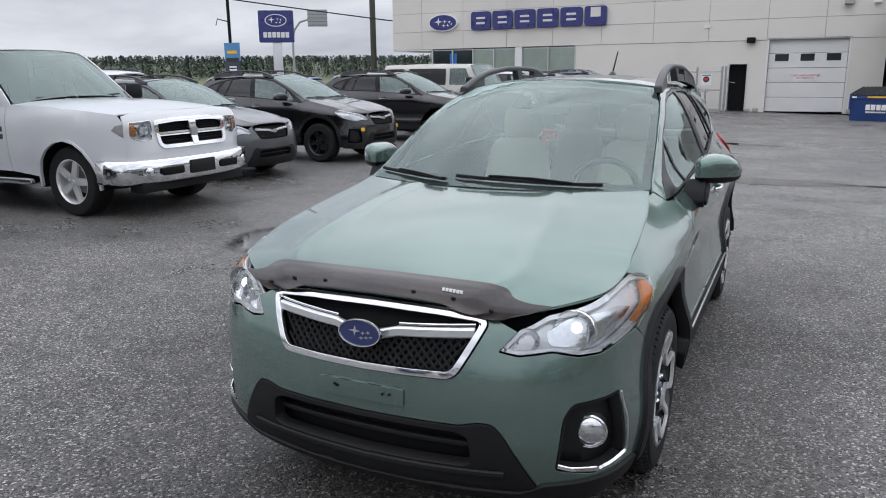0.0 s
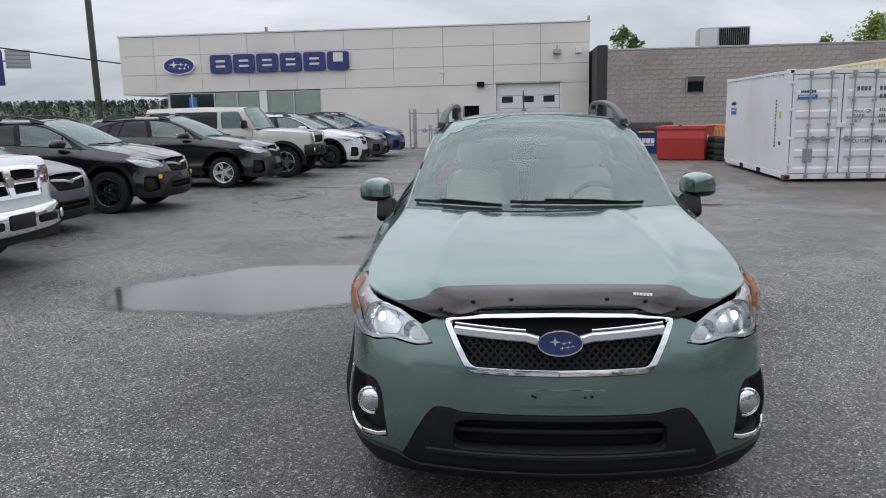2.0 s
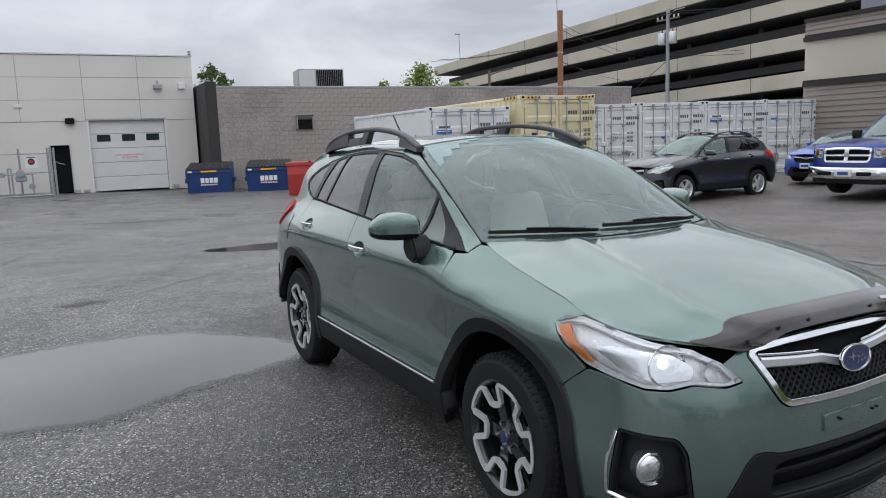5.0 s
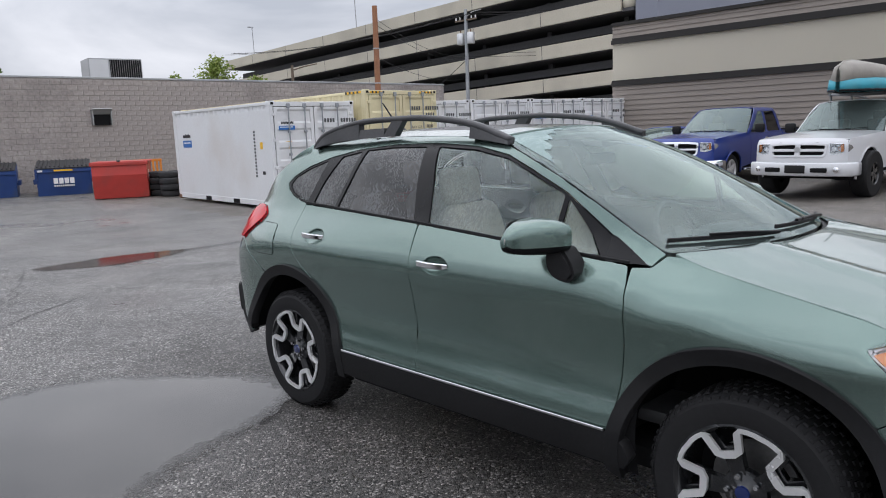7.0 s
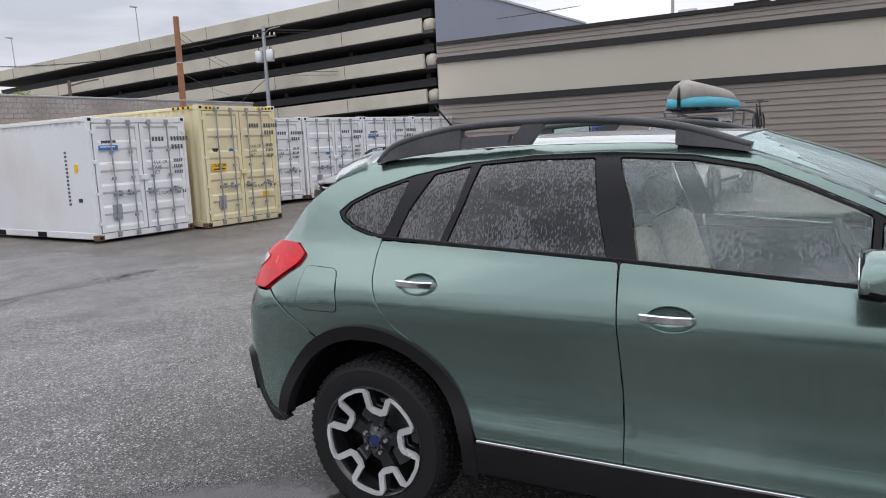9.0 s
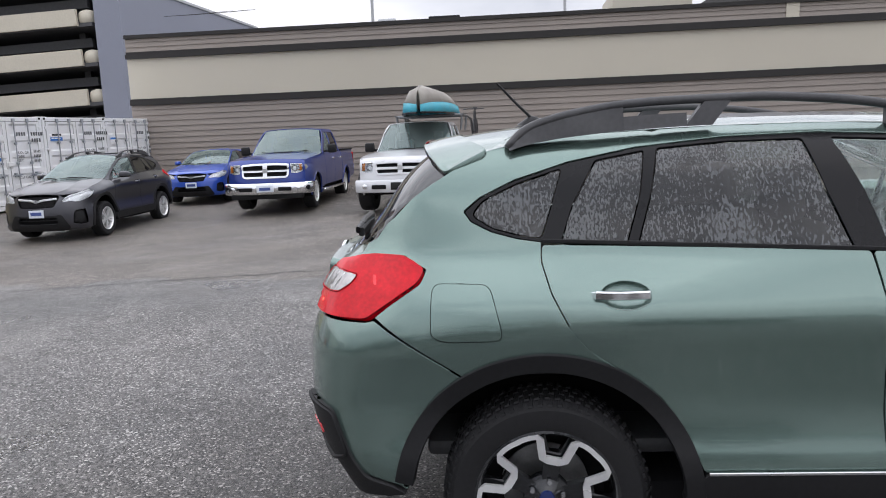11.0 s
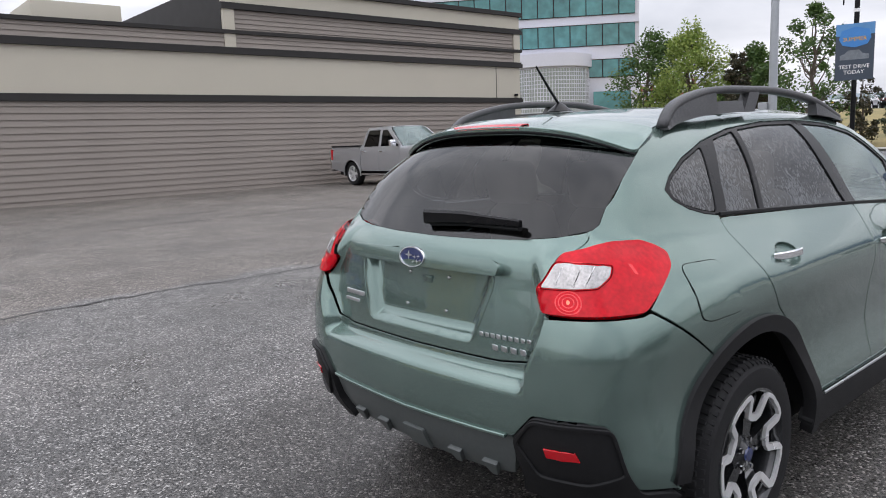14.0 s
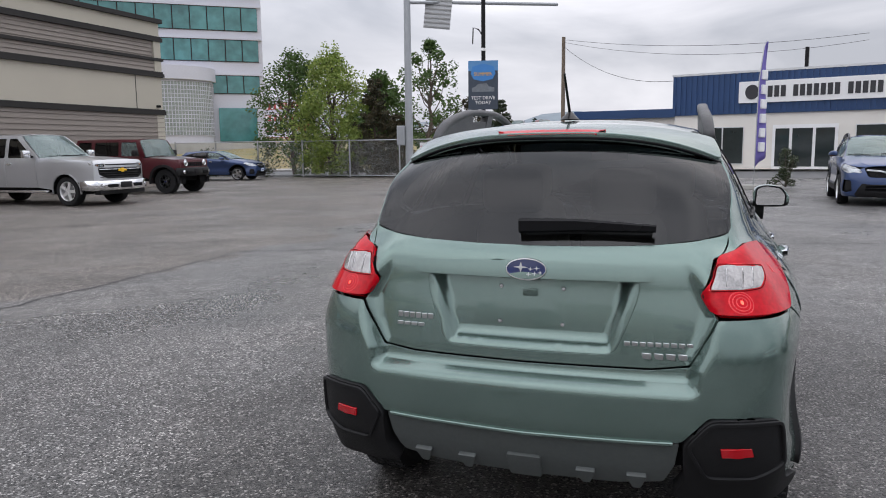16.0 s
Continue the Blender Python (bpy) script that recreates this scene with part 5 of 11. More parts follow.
def rear_surf(a, b):
    """The rear screen between the roof's rim, the side shut lines and the tailgate's upper rim."""
    u, v = np.broadcast_arrays(np.clip(np.asarray(a, float) / 0.62, -1, 1), np.clip(np.asarray(b, float) / 0.44, 0, 1))
    w = np.abs(u) ** 2.6
    low = np.stack([np.interp(u * 0.622, low_x, low_p[:, k]) for k in range(3)], -1)
    ee, mm = spline(edge_p, v * 3), spline(mid_p, v * 4)
    p = mm * (1 - w)[..., None] + ee * w[..., None]
    end = mid_p[4] * (1 - w)[..., None] + edge_p[3] * w[..., None]
    fade = (v ** 2)[..., None]
    p[..., 1:] += ((low - end) * fade)[..., 1:]
    p[..., 0] = u * ee[..., 0]
    return p


skin_part("rear_screen", [(0.62, 0.0), (-0.62, 0.0), (-0.62, 0.44), (0.62, 0.44)], REAR_GLASS, car, surf=rear_surf, lift=-0.003, cell=0.035, gap=0.001, depth=0.006, label="dark tinted rear screen")
hatch_half = screen_low + HATCH_EDGE[4:] + places("r 0.57 1.112,r 0.535 1.015,r 0.582 0.946,r 0.545 0.86,r 0.505 0.785,r 0.40 0.772,r 0.0 0.768")
recess_half = places("r 0.0 1.035,r 0.355 1.035,r 0.345 0.98,r 0.285 0.825,r 0.26 0.81,r 0.0 0.806")
recess = rounded(mirrored(recess_half, True), 0.02)
hatch = skin_part("tailgate", rounded(mirrored(hatch_half, True), 0.008), PAINT, car, [recess], cell=0.03)[0]


def recessed(a, z):
    """The tailgate's plate hollow."""
    p = skin(a, z)
    ax, zz = np.abs(np.asarray(a) - HALF), np.asarray(z)
    w = 0.36 - 0.35 * (1.035 - zz)
    d = np.minimum(step(0.0, 0.05, w - ax), step(0, 0.05, zz - 0.806))
    p[..., 1] -= 0.042 * d
    return p


skin_part("plate_hollow", recess, PAINT, hatch, surf=recessed, cell=0.018, gap=0.0, depth=0.006)
garn = mirrored(places("r 0.0 1.088,r 0.37 1.082,r 0.392 1.068,r 0.388 1.036,r 0.0 1.034"), True)
skin_part("tailgate_handle", rounded(garn, 0.014), PAINT, hatch, lift=0.042, depth=0.055, cell=0.03)
badge(2.137, 1.072, 8, 1, hatch, 0.068, 0.037)
for x, z in ((0.10, 1.0), (-0.11, 1.0), (0.10, 0.885), (-0.11, 0.885)):
    b = lathe([(0.0, 0.005), (0.006, 0.004), (0.008, 0.0)], 10)
    q = recessed(spot("r", x, z)[0], z)
    b.transform(Matrix.Translation((float(q[0]), float(q[1]), float(q[2]))) @ pose(0, 0, 0, 0, 0, 90))
    part("plate_bolt", b, CHROME, hatch)
q = recessed(spot("r", 0.0, 0.985)[0], 0.985)
part("plate_clip", box_bm(-0.025, float(q[1]) - 0.002, 0.972, 0.025, float(q[1]) + 0.004, 0.998, 0.002), PAINT, hatch)
for x0, n_l, wd, z, tall in ((-0.415, 9, 0.0235, 0.848, 0.015), (-0.435, 4, 0.036, 0.812, 0.020), (0.395, 6, 0.023, 0.892, 0.020), (0.412, 4, 0.027, 0.862, 0.013)):
    for k in range(n_l):
        x = x0 + (k - (n_l - 1) / 2) * wd
        p = skin(spot("r", x, z)[0], z)
        b = box_bm(-wd * 0.40, 0, -tall / 2, wd * 0.40, 0.005, tall / 2, 0.0015, 1)
        b.transform(Matrix.Translation((float(p[0]), float(p[1]) - 0.001, z)) @ pose(0, 0, 0, -7, 0, math.copysign(-7, x)))
        part("badge_bar", b, SATIN, hatch)

# spoiler with its high stop lamp
sp_c = [(0, 1.62, 1.541), (0, 1.70, 1.526), (0, 1.765, 1.508)]
sp_e = [(0.565, 1.50, 1.486), (0.585, 1.59, 1.445), (0.592, 1.66, 1.408)]
spoil = stretched(loft(sp_e, sp_c, 2.8), 0.58, 0.085)
sp = skin_part("spoiler", rounded([(-0.58, 0.0), (0.58, 0.0), (0.58, 0.17), (-0.58, 0.17)], 0.03), PAINT, car, surf=spoil, cell=0.04, lift=0.006, depth=0.03)[0]
under = stretched(loft([(0.592, 1.66, 1.40), (0.58, 1.645, 1.385)], [(0, 1.765, 1.49), (0, 1.70, 1.475)], 2.8), 0.58, 0.1)
skin_part("spoiler_underside", [(-0.58, 0.0), (0.58, 0.0), (0.58, 0.1), (-0.58, 0.1)], GLOSS_BLACK, sp, surf=under, cell=0.05, depth=0.01)
skin_part("stop_lamp", rounded([(-0.20, 0.135), (0.20, 0.135), (0.15, 0.178), (-0.15, 0.178)], 0.01), RED_LENS, sp, surf=spoil, cell=0.03, lift=0.012, depth=0.03, label="red high-mounted stop lamp")

# tail lamps
for sgn in (1, -1):
    def flip(points):
        return points if sgn > 0 else [(2 * HALF - a, z) for a, z in points]
    out = rounded(flip(LAMP_TAIL), 0.018)
    lamp = skin_part("tail_lamp", out, TAIL_RED, car, lift=0.014, cell=0.03, depth=0.04, label="red and white tail lamp")[0]
    wh = rounded(flip(places("r 0.574 1.090,r 0.66 1.086,r 0.700 1.078,r 0.710 1.050,r 0.700 1.022,r 0.65 1.018,r 0.554 1.020")), 0.014)
    clear = skin_part("reversing_lamp", wh, WHITE_LENS, lamp, lift=0.0165, cell=0.03, depth=0.02, label="clear white reversing lamp lens")[0]
    frame_part("lamp_seal", out, 0.006, GLOSS_BLACK, lamp, 0.012, depth=0.03)
    frame_part("lens_divider", wh, -0.004, RED_GLINT, lamp, 0.0170, depth=0.01)
    for xa in (0.600, 0.645, 0.672):
        rib = flip(places(f"r {xa - 0.002} 1.080,r {xa + 0.002} 1.080,r {xa + 0.002} 1.026,r {xa - 0.002} 1.026"))
        skin_part("lens_rib", rib, LAMP_CHROME, clear, lift=0.0185, cell=0.03, depth=0.01)
    centre = flip(places("r 0.645 0.984"))[0]
    for k, (r0, mt) in enumerate(((0.032, RED_GLINT), (0.029, TAIL_RED), (0.024, RED_GLINT), (0.021, TAIL_RED), (0.015, RED_GLINT), (0.012, TAIL_RED))):
        hoop = [(centre[0] + 1.5 * r0 * math.cos(q), centre[1] + r0 * math.sin(q)) for q in np.linspace(0, 2 * math.pi, 32, endpoint=False)]
        skin_part("lamp_ring", hoop, mt, lamp, lift=0.0150 + 0.0006 * k, cell=0.02, depth=0.002, gap=0.0)
    core = [(centre[0] + 0.0055 * math.cos(q), centre[1] + 0.0055 * math.sin(q)) for q in np.linspace(0, 2 * math.pi, 16, endpoint=False)]
    skin_part("tail_bulb", core, GLOW_RED, lamp, lift=0.0188, cell=0.01, depth=0.004, gap=0.0)
    bulb_edge = flip(places("s 1.906 1.082,s 1.890 1.080,s 1.886 1.045,s 1.902 1.048"))
    skin_part("side_bulb", rounded(bulb_edge, 0.008), RED_GLINT, lamp, lift=0.0152, cell=0.02, depth=0.006)

# rear bumper: painted upper, grey valance, black corners
rear_half = places("r 0.0 0.766,r 0.40 0.770,r 0.507 0.783,r 0.548 0.86,r 0.585 0.940,r 0.66 0.940,s 1.93 0.94,s 1.90 0.948") + BUMPER_REAR_CUT[1:] + arch(RW, HUB, 0.478, 56, 4, 8) + places("s 1.80 0.38,s 1.95 0.405,r 0.735 0.42,r 0.76 0.60,r 0.72 0.640,r 0.57 0.642,r 0.495 0.56,r 0.40 0.545,r 0.0 0.535")
skin_part("rear_bumper", rounded(mirrored(rear_half, True), 0.008), PAINT, car, cell=0.017)
val_half = places("r 0.0 0.533,r 0.40 0.543,r 0.49 0.553,r 0.478 0.47,r 0.445 0.395,r 0.30 0.372,r 0.0 0.366")
GREY_TRIM = surface("grey_valance_plastic", (0.075, 0.085, 0.083), 0.42, var=0.12, coat=0.2)
val = skin_part("rear_valance", rounded(mirrored(val_half, True), 0.01), GREY_TRIM, car, lift=-0.008, cell=0.04, depth=0.05)[0]
skin_part("tow_cover", rounded(mirrored(places("r 0.0 0.46,r 0.06 0.46,r 0.055 0.37,r 0.0 0.37"), True), 0.01), GREY_TRIM, val, lift=0.006, depth=0.02)
for x in (-0.36, -0.20, 0.20, 0.36):
    skin_part("valance_fin", rounded([spot("r", x - 0.035, 0.43), spot("r", x + 0.035, 0.43), spot("r", x + 0.014, 0.376), spot("r", x - 0.014, 0.376)], 0.008), GREY_TRIM, val, lift=0.010, depth=0.03, cell=0.03)
tube("bumper_crease", rail_on([(a, 0.547 + 0.02 * abs(a - HALF)) for a in np.linspace(HALF - 0.47, HALF + 0.47, 31)], lift=0.002), box_section(0.016, 0.012), PAINT, val)
for sgn in (1, -1):
    def flip(points):
        return points if sgn > 0 else [(2 * HALF - a, z) for a, z in points]
    cl = rounded(flip(places("r 0.572 0.645,r 0.72 0.642,s 2.06 0.632,s 2.0 0.47,s 1.95 0.40,s 1.85 0.385,s 1.80 0.36,s 1.95 0.325,r 0.62 0.325,r 0.46 0.35,r 0.50 0.42,r 0.494 0.557")), 0.025)
    corner = skin_part("bumper_corner", cl, TRIM, car, lift=0.012, cell=0.04, depth=0.05, label="black plastic bumper corner with red reflector")[0]
    frame_part("corner_rim", rounded(flip(places("r 0.572 0.640,r 0.72 0.637,s 2.055 0.627,s 2.005 0.47,r 0.70 0.43,r 0.56 0.44,r 0.50 0.555")), 0.025), 0.014, TRIM, corner, 0.022)
    rf = rounded(flip(places("r 0.60 0.555,r 0.69 0.553,r 0.70 0.520,r 0.605 0.522")), 0.004)
    skin_part("reflector", rf, RED_LENS, corner, lift=0.018, cell=0.03, depth=0.02, label="red rear reflector")

# fuel flap on the right, door handles, mirrors
flap = rounded([(2 * HALF - a, z) for a, z in places("s 1.515 1.055,s 1.70 1.058,s 1.705 0.90,s 1.66 0.885,s 1.475 0.888,s 1.49 0.96")], 0.03)
skin_part("fuel_flap", flap, PAINT, car, lift=0.003, depth=0.006, gap=0.0)
frame_part("fuel_flap_gap", flap, -0.004, VOID, car, 0.0012, depth=0.003)
for k, (y, z) in enumerate(HANDLES):
    for sgn, door in ((1, (door_f, door_r)[k][0]), (-1, (door_f, door_r)[k][1])):
        def side(yy, zz):
            a, b = spot("s", yy, zz)
            return sgn * a, b
        cup = [(sgn * a, zz) for a, zz in CUPS[k]]

        def dished(a, zz, y=y, z=z):
            p = skin(a, zz)
            d = ((p[..., 1] - y + 0.008) / 0.078) ** 2 + ((p[..., 2] - z) / 0.040) ** 2
            p[..., 0] -= np.sign(p[..., 0]) * 0.040 * np.clip(1.02 - d, 0, 1) ** 0.55
            return p

        skin_part("handle_cup", cup, PAINT, door, surf=dished, cell=0.010, gap=0.0, depth=0.002)
        hp = [skin(*side(y + dy, z + 0.004 + 0.004 * dy)) for dy in (-0.085, -0.075, -0.05, 0.0, 0.05, 0.085, 0.095)]
        off = (0.0, 0.016, 0.022, 0.026, 0.022, 0.016, 0.0)
        path = [(p[0] + sgn * o, p[1], p[2]) for p, o in zip(hp, off)]
        secs = [box_section(0.010 + 0.006 * (o > 0.01), 0.018 + 0.010 * (o > 0.01)) for o in off]
        tube("door_handle", path, secs, CHROME, door, "chrome door handle")
for sgn in (1, -1):
    # rows across the housing: x, depth from the glass to the nose, top, bottom
    prof = [(0.838, 0.13, 1.175, 1.105), (0.848, 0.185, 1.198, 1.092), (0.872, 0.212, 1.213, 1.086), (0.905, 0.205, 1.221, 1.084), (0.945, 0.180, 1.220, 1.084), (0.985, 0.140, 1.208, 1.086), (1.015, 0.095, 1.186, 1.090), (1.032, 0.055, 1.160, 1.100), (1.038, 0.025, 1.145, 1.115)]
    green, black = bmesh.new(), bmesh.new()
    grid = []
    for x, d, zt, zb in prof:
        row = []
        for t in np.linspace(0, 2 * math.pi, 28, endpoint=False):
            c, s_ = math.cos(t), math.sin(t)
            yy = -0.414 - d / 2 + d / 2 * math.copysign(abs(c) ** (0.30 if c > 0 else 0.70), c)
            zz = (zt + zb) / 2 + (zt - zb) / 2 * math.copysign(abs(s_) ** 0.50, s_)
            row.append((sgn * x, yy, zz - 0.02 * max(0.0, -0.414 - yy - 0.1) * (zz > 1.15)))
        grid.append(row)
    for bmx, keep in ((green, lambda z: z >= 1.118), (black, lambda z: z < 1.118)):
        seen = {}

        def vert(p, bmx=bmx, seen=seen):
            if p not in seen:
                seen[p] = bmx.verts.new(p)
            return seen[p]

        for a, b in zip(grid, grid[1:]):
            for k in range(28):
                q = (a[k], a[(k + 1) % 28], b[(k + 1) % 28], b[k])
                if keep(sum(p[2] for p in q) / 4):
                    bmx.faces.new([vert(p) for p in q])
        if bmx is green:
            for row in (grid[0], grid[-1]):
                bmx.faces.new([vert(p) for p in row])
        bmesh.ops.recalc_face_normals(bmx, faces=bmx.faces)
    mir = part("door_mirror", green, PAINT, car, "green door mirror with black foot")
    part("mirror_base", black, GLOSS_BLACK, mir)
    b = prism_bm(rounded([(0.853, 1.098), (1.010, 1.100), (1.016, 1.160), (0.985, 1.200), (0.905, 1.211), (0.860, 1.196)], 0.018), 0.006, Matrix.Translation((0, -0.4165, 0)))
    b.transform(Matrix.Diagonal((sgn, 1, 1, 1)))
    bmesh.ops.recalc_face_normals(b, faces=b.faces)
    part("mirror_glass", b, MIRROR, mir, flat=True)
    b = prism_bm(rounded([(0.845, 1.090), (1.018, 1.092), (1.026, 1.162), (0.992, 1.208), (0.903, 1.219), (0.850, 1.202)], 0.02), 0.006, Matrix.Translation((0, -0.4195, 0)))
    b.transform(Matrix.Diagonal((sgn, 1, 1, 1)))
    bmesh.ops.recalc_face_normals(b, faces=b.faces)
    part("mirror_rim", b, GLOSS_BLACK, mir, flat=True)
    lp = [(sgn * (1.036 - 0.052 * t - 0.02 * t * t), -0.432 - 0.115 * t, 1.139 - 0.004 * t) for t in np.linspace(0, 1, 8)]
    tube("mirror_indicator", lp, box_section(0.008, 0.020), WHITE_LENS, mir)
    ft = rounded([(-0.528, 1.100), (-0.520, 1.045), (-0.540, 1.005), (-0.575, 0.985), (-0.625, 0.978), (-0.658, 1.010), (-0.640, 1.060), (-0.600, 1.110)], 0.015)
    b = prism_bm([(y, z) for y, z in ft], 0.105, None, 0.012)
    b.transform(Matrix(((0, sgn, 0, sgn * 0.805), (1, 0, 0, 0), (0, 0, 1, 0), (0, 0, 0, 1))))
    bmesh.ops.recalc_face_normals(b, faces=b.faces)
    part("mirror_foot", b, TRIM, mir)

# roof rails, antenna
RAIL_GREY = surface("grey_black_rail_plastic", (0.045, 0.045, 0.048), 0.42, var=0.3, scale=8, bump=0.15, bump_scale=600, dirt=(0.10, 0.10, 0.10), dirt_amount=0.3)
RAIL_TOP = smooth([(-0.085, 1.526), (0.0, 1.556), (0.08, 1.583), (0.18, 1.608), (0.36, 1.633), (0.61, 1.649), (0.886, 1.647), (1.035, 1.640), (1.19, 1.619), (1.30, 1.594), (1.362, 1.572), (1.40, 1.545), (1.435, 1.505)])
RAIL_X = smooth([(-0.1, 0.575), (0.35, 0.545), (0.75, 0.528), (1.1, 0.528), (1.35, 0.545), (1.52, 0.57)])
RAIL_FOOT = smooth([(-0.1, 1.500), (0.05, 1.522), (0.35, 1.545), (0.75, 1.552), (1.1, 1.540), (1.35, 1.512), (1.45, 1.486)])


def rail_web(y0, y1, top0, top1, n, sgn, lean=0.0, wide=0.022):
    """A plate between the roof and a height given at its two ends (None: the rail itself); lean shifts its top along the car."""
    v, f = [], []
    for k in range(n + 1):
        t = k / n
        y = y0 + (y1 - y0) * t
        zb, zr = float(RAIL_FOOT(y)) - 0.01, float(RAIL_TOP(y + lean)) - 0.012
        zt = zr if top0 is None else min(zr, float(RAIL_FOOT(y)) + 0.03 + top0 + (top1 - top0) * t)
        for dx in (-wide, wide):
            v += [(sgn * (float(RAIL_X(y)) + dx), y, zb), (sgn * (float(RAIL_X(y)) - 0.006 + dx * 0.8), y + lean, zt)]
    for k in range(n):
        o, q = k * 4, k * 4 + 4
        f += [(o, o + 1, q + 1, q), (o + 2, q + 2, q + 3, o + 3), (o + 1, o + 3, q + 3, q + 1)]
    f += [(0, 2, 3, 1), (len(v) - 4, len(v) - 3, len(v) - 1, len(v) - 2)]
    return v, f


for sgn in (1, -1):
    ys = np.concatenate([np.linspace(-0.085, 0.15, 14), np.linspace(0.2, 1.15, 24), np.linspace(1.17, 1.435, 16)])
    v, f = tube_data([(sgn * (float(RAIL_X(y)) - 0.006), y, float(RAIL_TOP(y)) - 0.016) for y in ys], [box_section(0.042, 0.030) for _ in ys])
    rail = link_mesh("roof_rail", v, f, RAIL_GREY, car, "black plastic roof rail")
    for a in ((-0.085, 0.165, None, None, 10), (1.035, 1.432, None, None, 14), (0.82, 1.04, 0.006, 0.008, 6)):
        v, f = rail_web(*a, sgn)
        link_mesh("rail_foot", v, f, RAIL_GREY, rail, smooth_faces=False)
    v, f = rail_web(0.735, 0.825, None, None, 3, sgn, lean=-0.075)
    link_mesh("rail_foot", v, f, RAIL_GREY, rail, smooth_faces=False)
b = lathe([(0.0, 0.035), (0.012, 0.03), (0.03, 0.01), (0.04, 0.0)], 20)
b.transform(Matrix.Translation((0, 1.317, 1.574)) @ Matrix.Diagonal((1, 1.7, 1, 1)) @ pose(0, 0, 0, 0, -90, 0))
ant = part("antenna_base", b, GLOSS_BLACK, car)
tube("antenna_mast", [(0, 1.315, 1.595), (0, 1.385, 1.665), (0, 1.43, 1.715), (0, 1.462, 1.75)], [circle_section(0.006), circle_section(0.0055), circle_section(0.005), circle_section(0.004)], GLOSS_BLACK, ant)

# wipers
def wiper(name, pts, lift, surf, parent):
    path = rail_on(pts, surf, lift)
    arm = tube(name, path, box_section(0.014, 0.012), GLOSS_BLACK, parent, "black wiper arm and blade")[0]
    return arm


def on_screen(x, q):
    """A place on the windscreen's parameters: share of the width, metres up the glass."""
    return x * 0.7, q


wa = wiper("front_wiper", [on_screen(x, q) for x, q in ((0.56, 0.035), (0.30, 0.075), (0.02, 0.085))], 0.022, scr_surf, car)
tube("wiper_blade", rail_on([on_screen(x, q) for x, q in np.linspace((0.72, 0.045), (-0.22, 0.09), 14)], scr_surf, 0.010), box_section(0.010, 0.016), TRIM, wa)
wa = wiper("front_wiper", [on_screen(x, q) for x, q in ((-0.30, 0.03), (-0.52, 0.07), (-0.72, 0.09))], 0.022, scr_surf, car)
tube("wiper_blade", rail_on([on_screen(x, q) for x, q in np.linspace((-0.28, 0.05), (-0.93, 0.10), 12)], scr_surf, 0.010), box_section(0.010, 0.016), TRIM, wa)
rw_pts = [(spot("r", x + 1e-6, z)[0], z) for x, z in ((0.05, 1.176), (-0.14, 1.182), (-0.39, 1.174))]
ra = tube("rear_wiper", rail_on(rw_pts, skin, 0.036), [box_section(0.03, 0.050), box_section(0.026, 0.042), box_section(0.016, 0.024)], GLOSS_BLACK, car, "black rear wiper arm and blade")[0]
tube("wiper_blade", rail_on([(spot("r", x + 1e-6, z)[0], z) for x, z in ((0.03, 1.172), (-0.14, 1.180), (-0.38, 1.176))], skin, 0.020), box_section(0.022, 0.034), TRIM, ra)

# cabin: floor, dash, wheel, seats
part("cabin_floor", box_bm(-0.70, -1.0, 0.42, 0.70, 1.75, 0.48, 0.02), CABIN, car)
dash = part("dashboard", merge(box_bm(-0.70, -1.02, 0.72, 0.70, -0.56, 0.99, 0.06, 3), box_bm(-0.68, -1.06, 0.93, 0.68, -0.66, 1.035, 0.04, 3), box_bm(0.20, -0.70, 0.98, 0.56, -0.55, 1.06, 0.04, 3)), CABIN, car)
wh = bmesh.new()
rows = []
for k in range(28):
    a = 2 * math.pi * k / 28
    rows.append([wh.verts.new(((0.175 + 0.017 * math.cos(b)) * math.cos(a), 0.017 * math.sin(b), (0.175 + 0.017 * math.cos(b)) * math.sin(a))) for b in np.linspace(0, 2 * math.pi, 8, endpoint=False)])
for k in range(28):
    a, b = rows[k], rows[(k + 1) % 28]
    for j in range(8):
        wh.faces.new((a[j], a[(j + 1) % 8], b[(j + 1) % 8], b[j]))
wheel_bm = merge(wh, box_bm(-0.16, -0.01, -0.02, 0.16, 0.015, 0.02, 0.008), box_bm(-0.06, -0.03, -0.07, 0.06, 0.03, 0.05, 0.02))
wheel_bm.transform(Matrix.Translation((0.37, -0.40, 0.99)) @ pose(0, 0, 0, -24, 0, 0))
part("steering_wheel", wheel_bm, CABIN, car)
tube("cabin_mirror", [(-0.11, -0.18, 1.40), (0.11, -0.18, 1.40)], box_section(0.03, 0.055), CABIN, car)


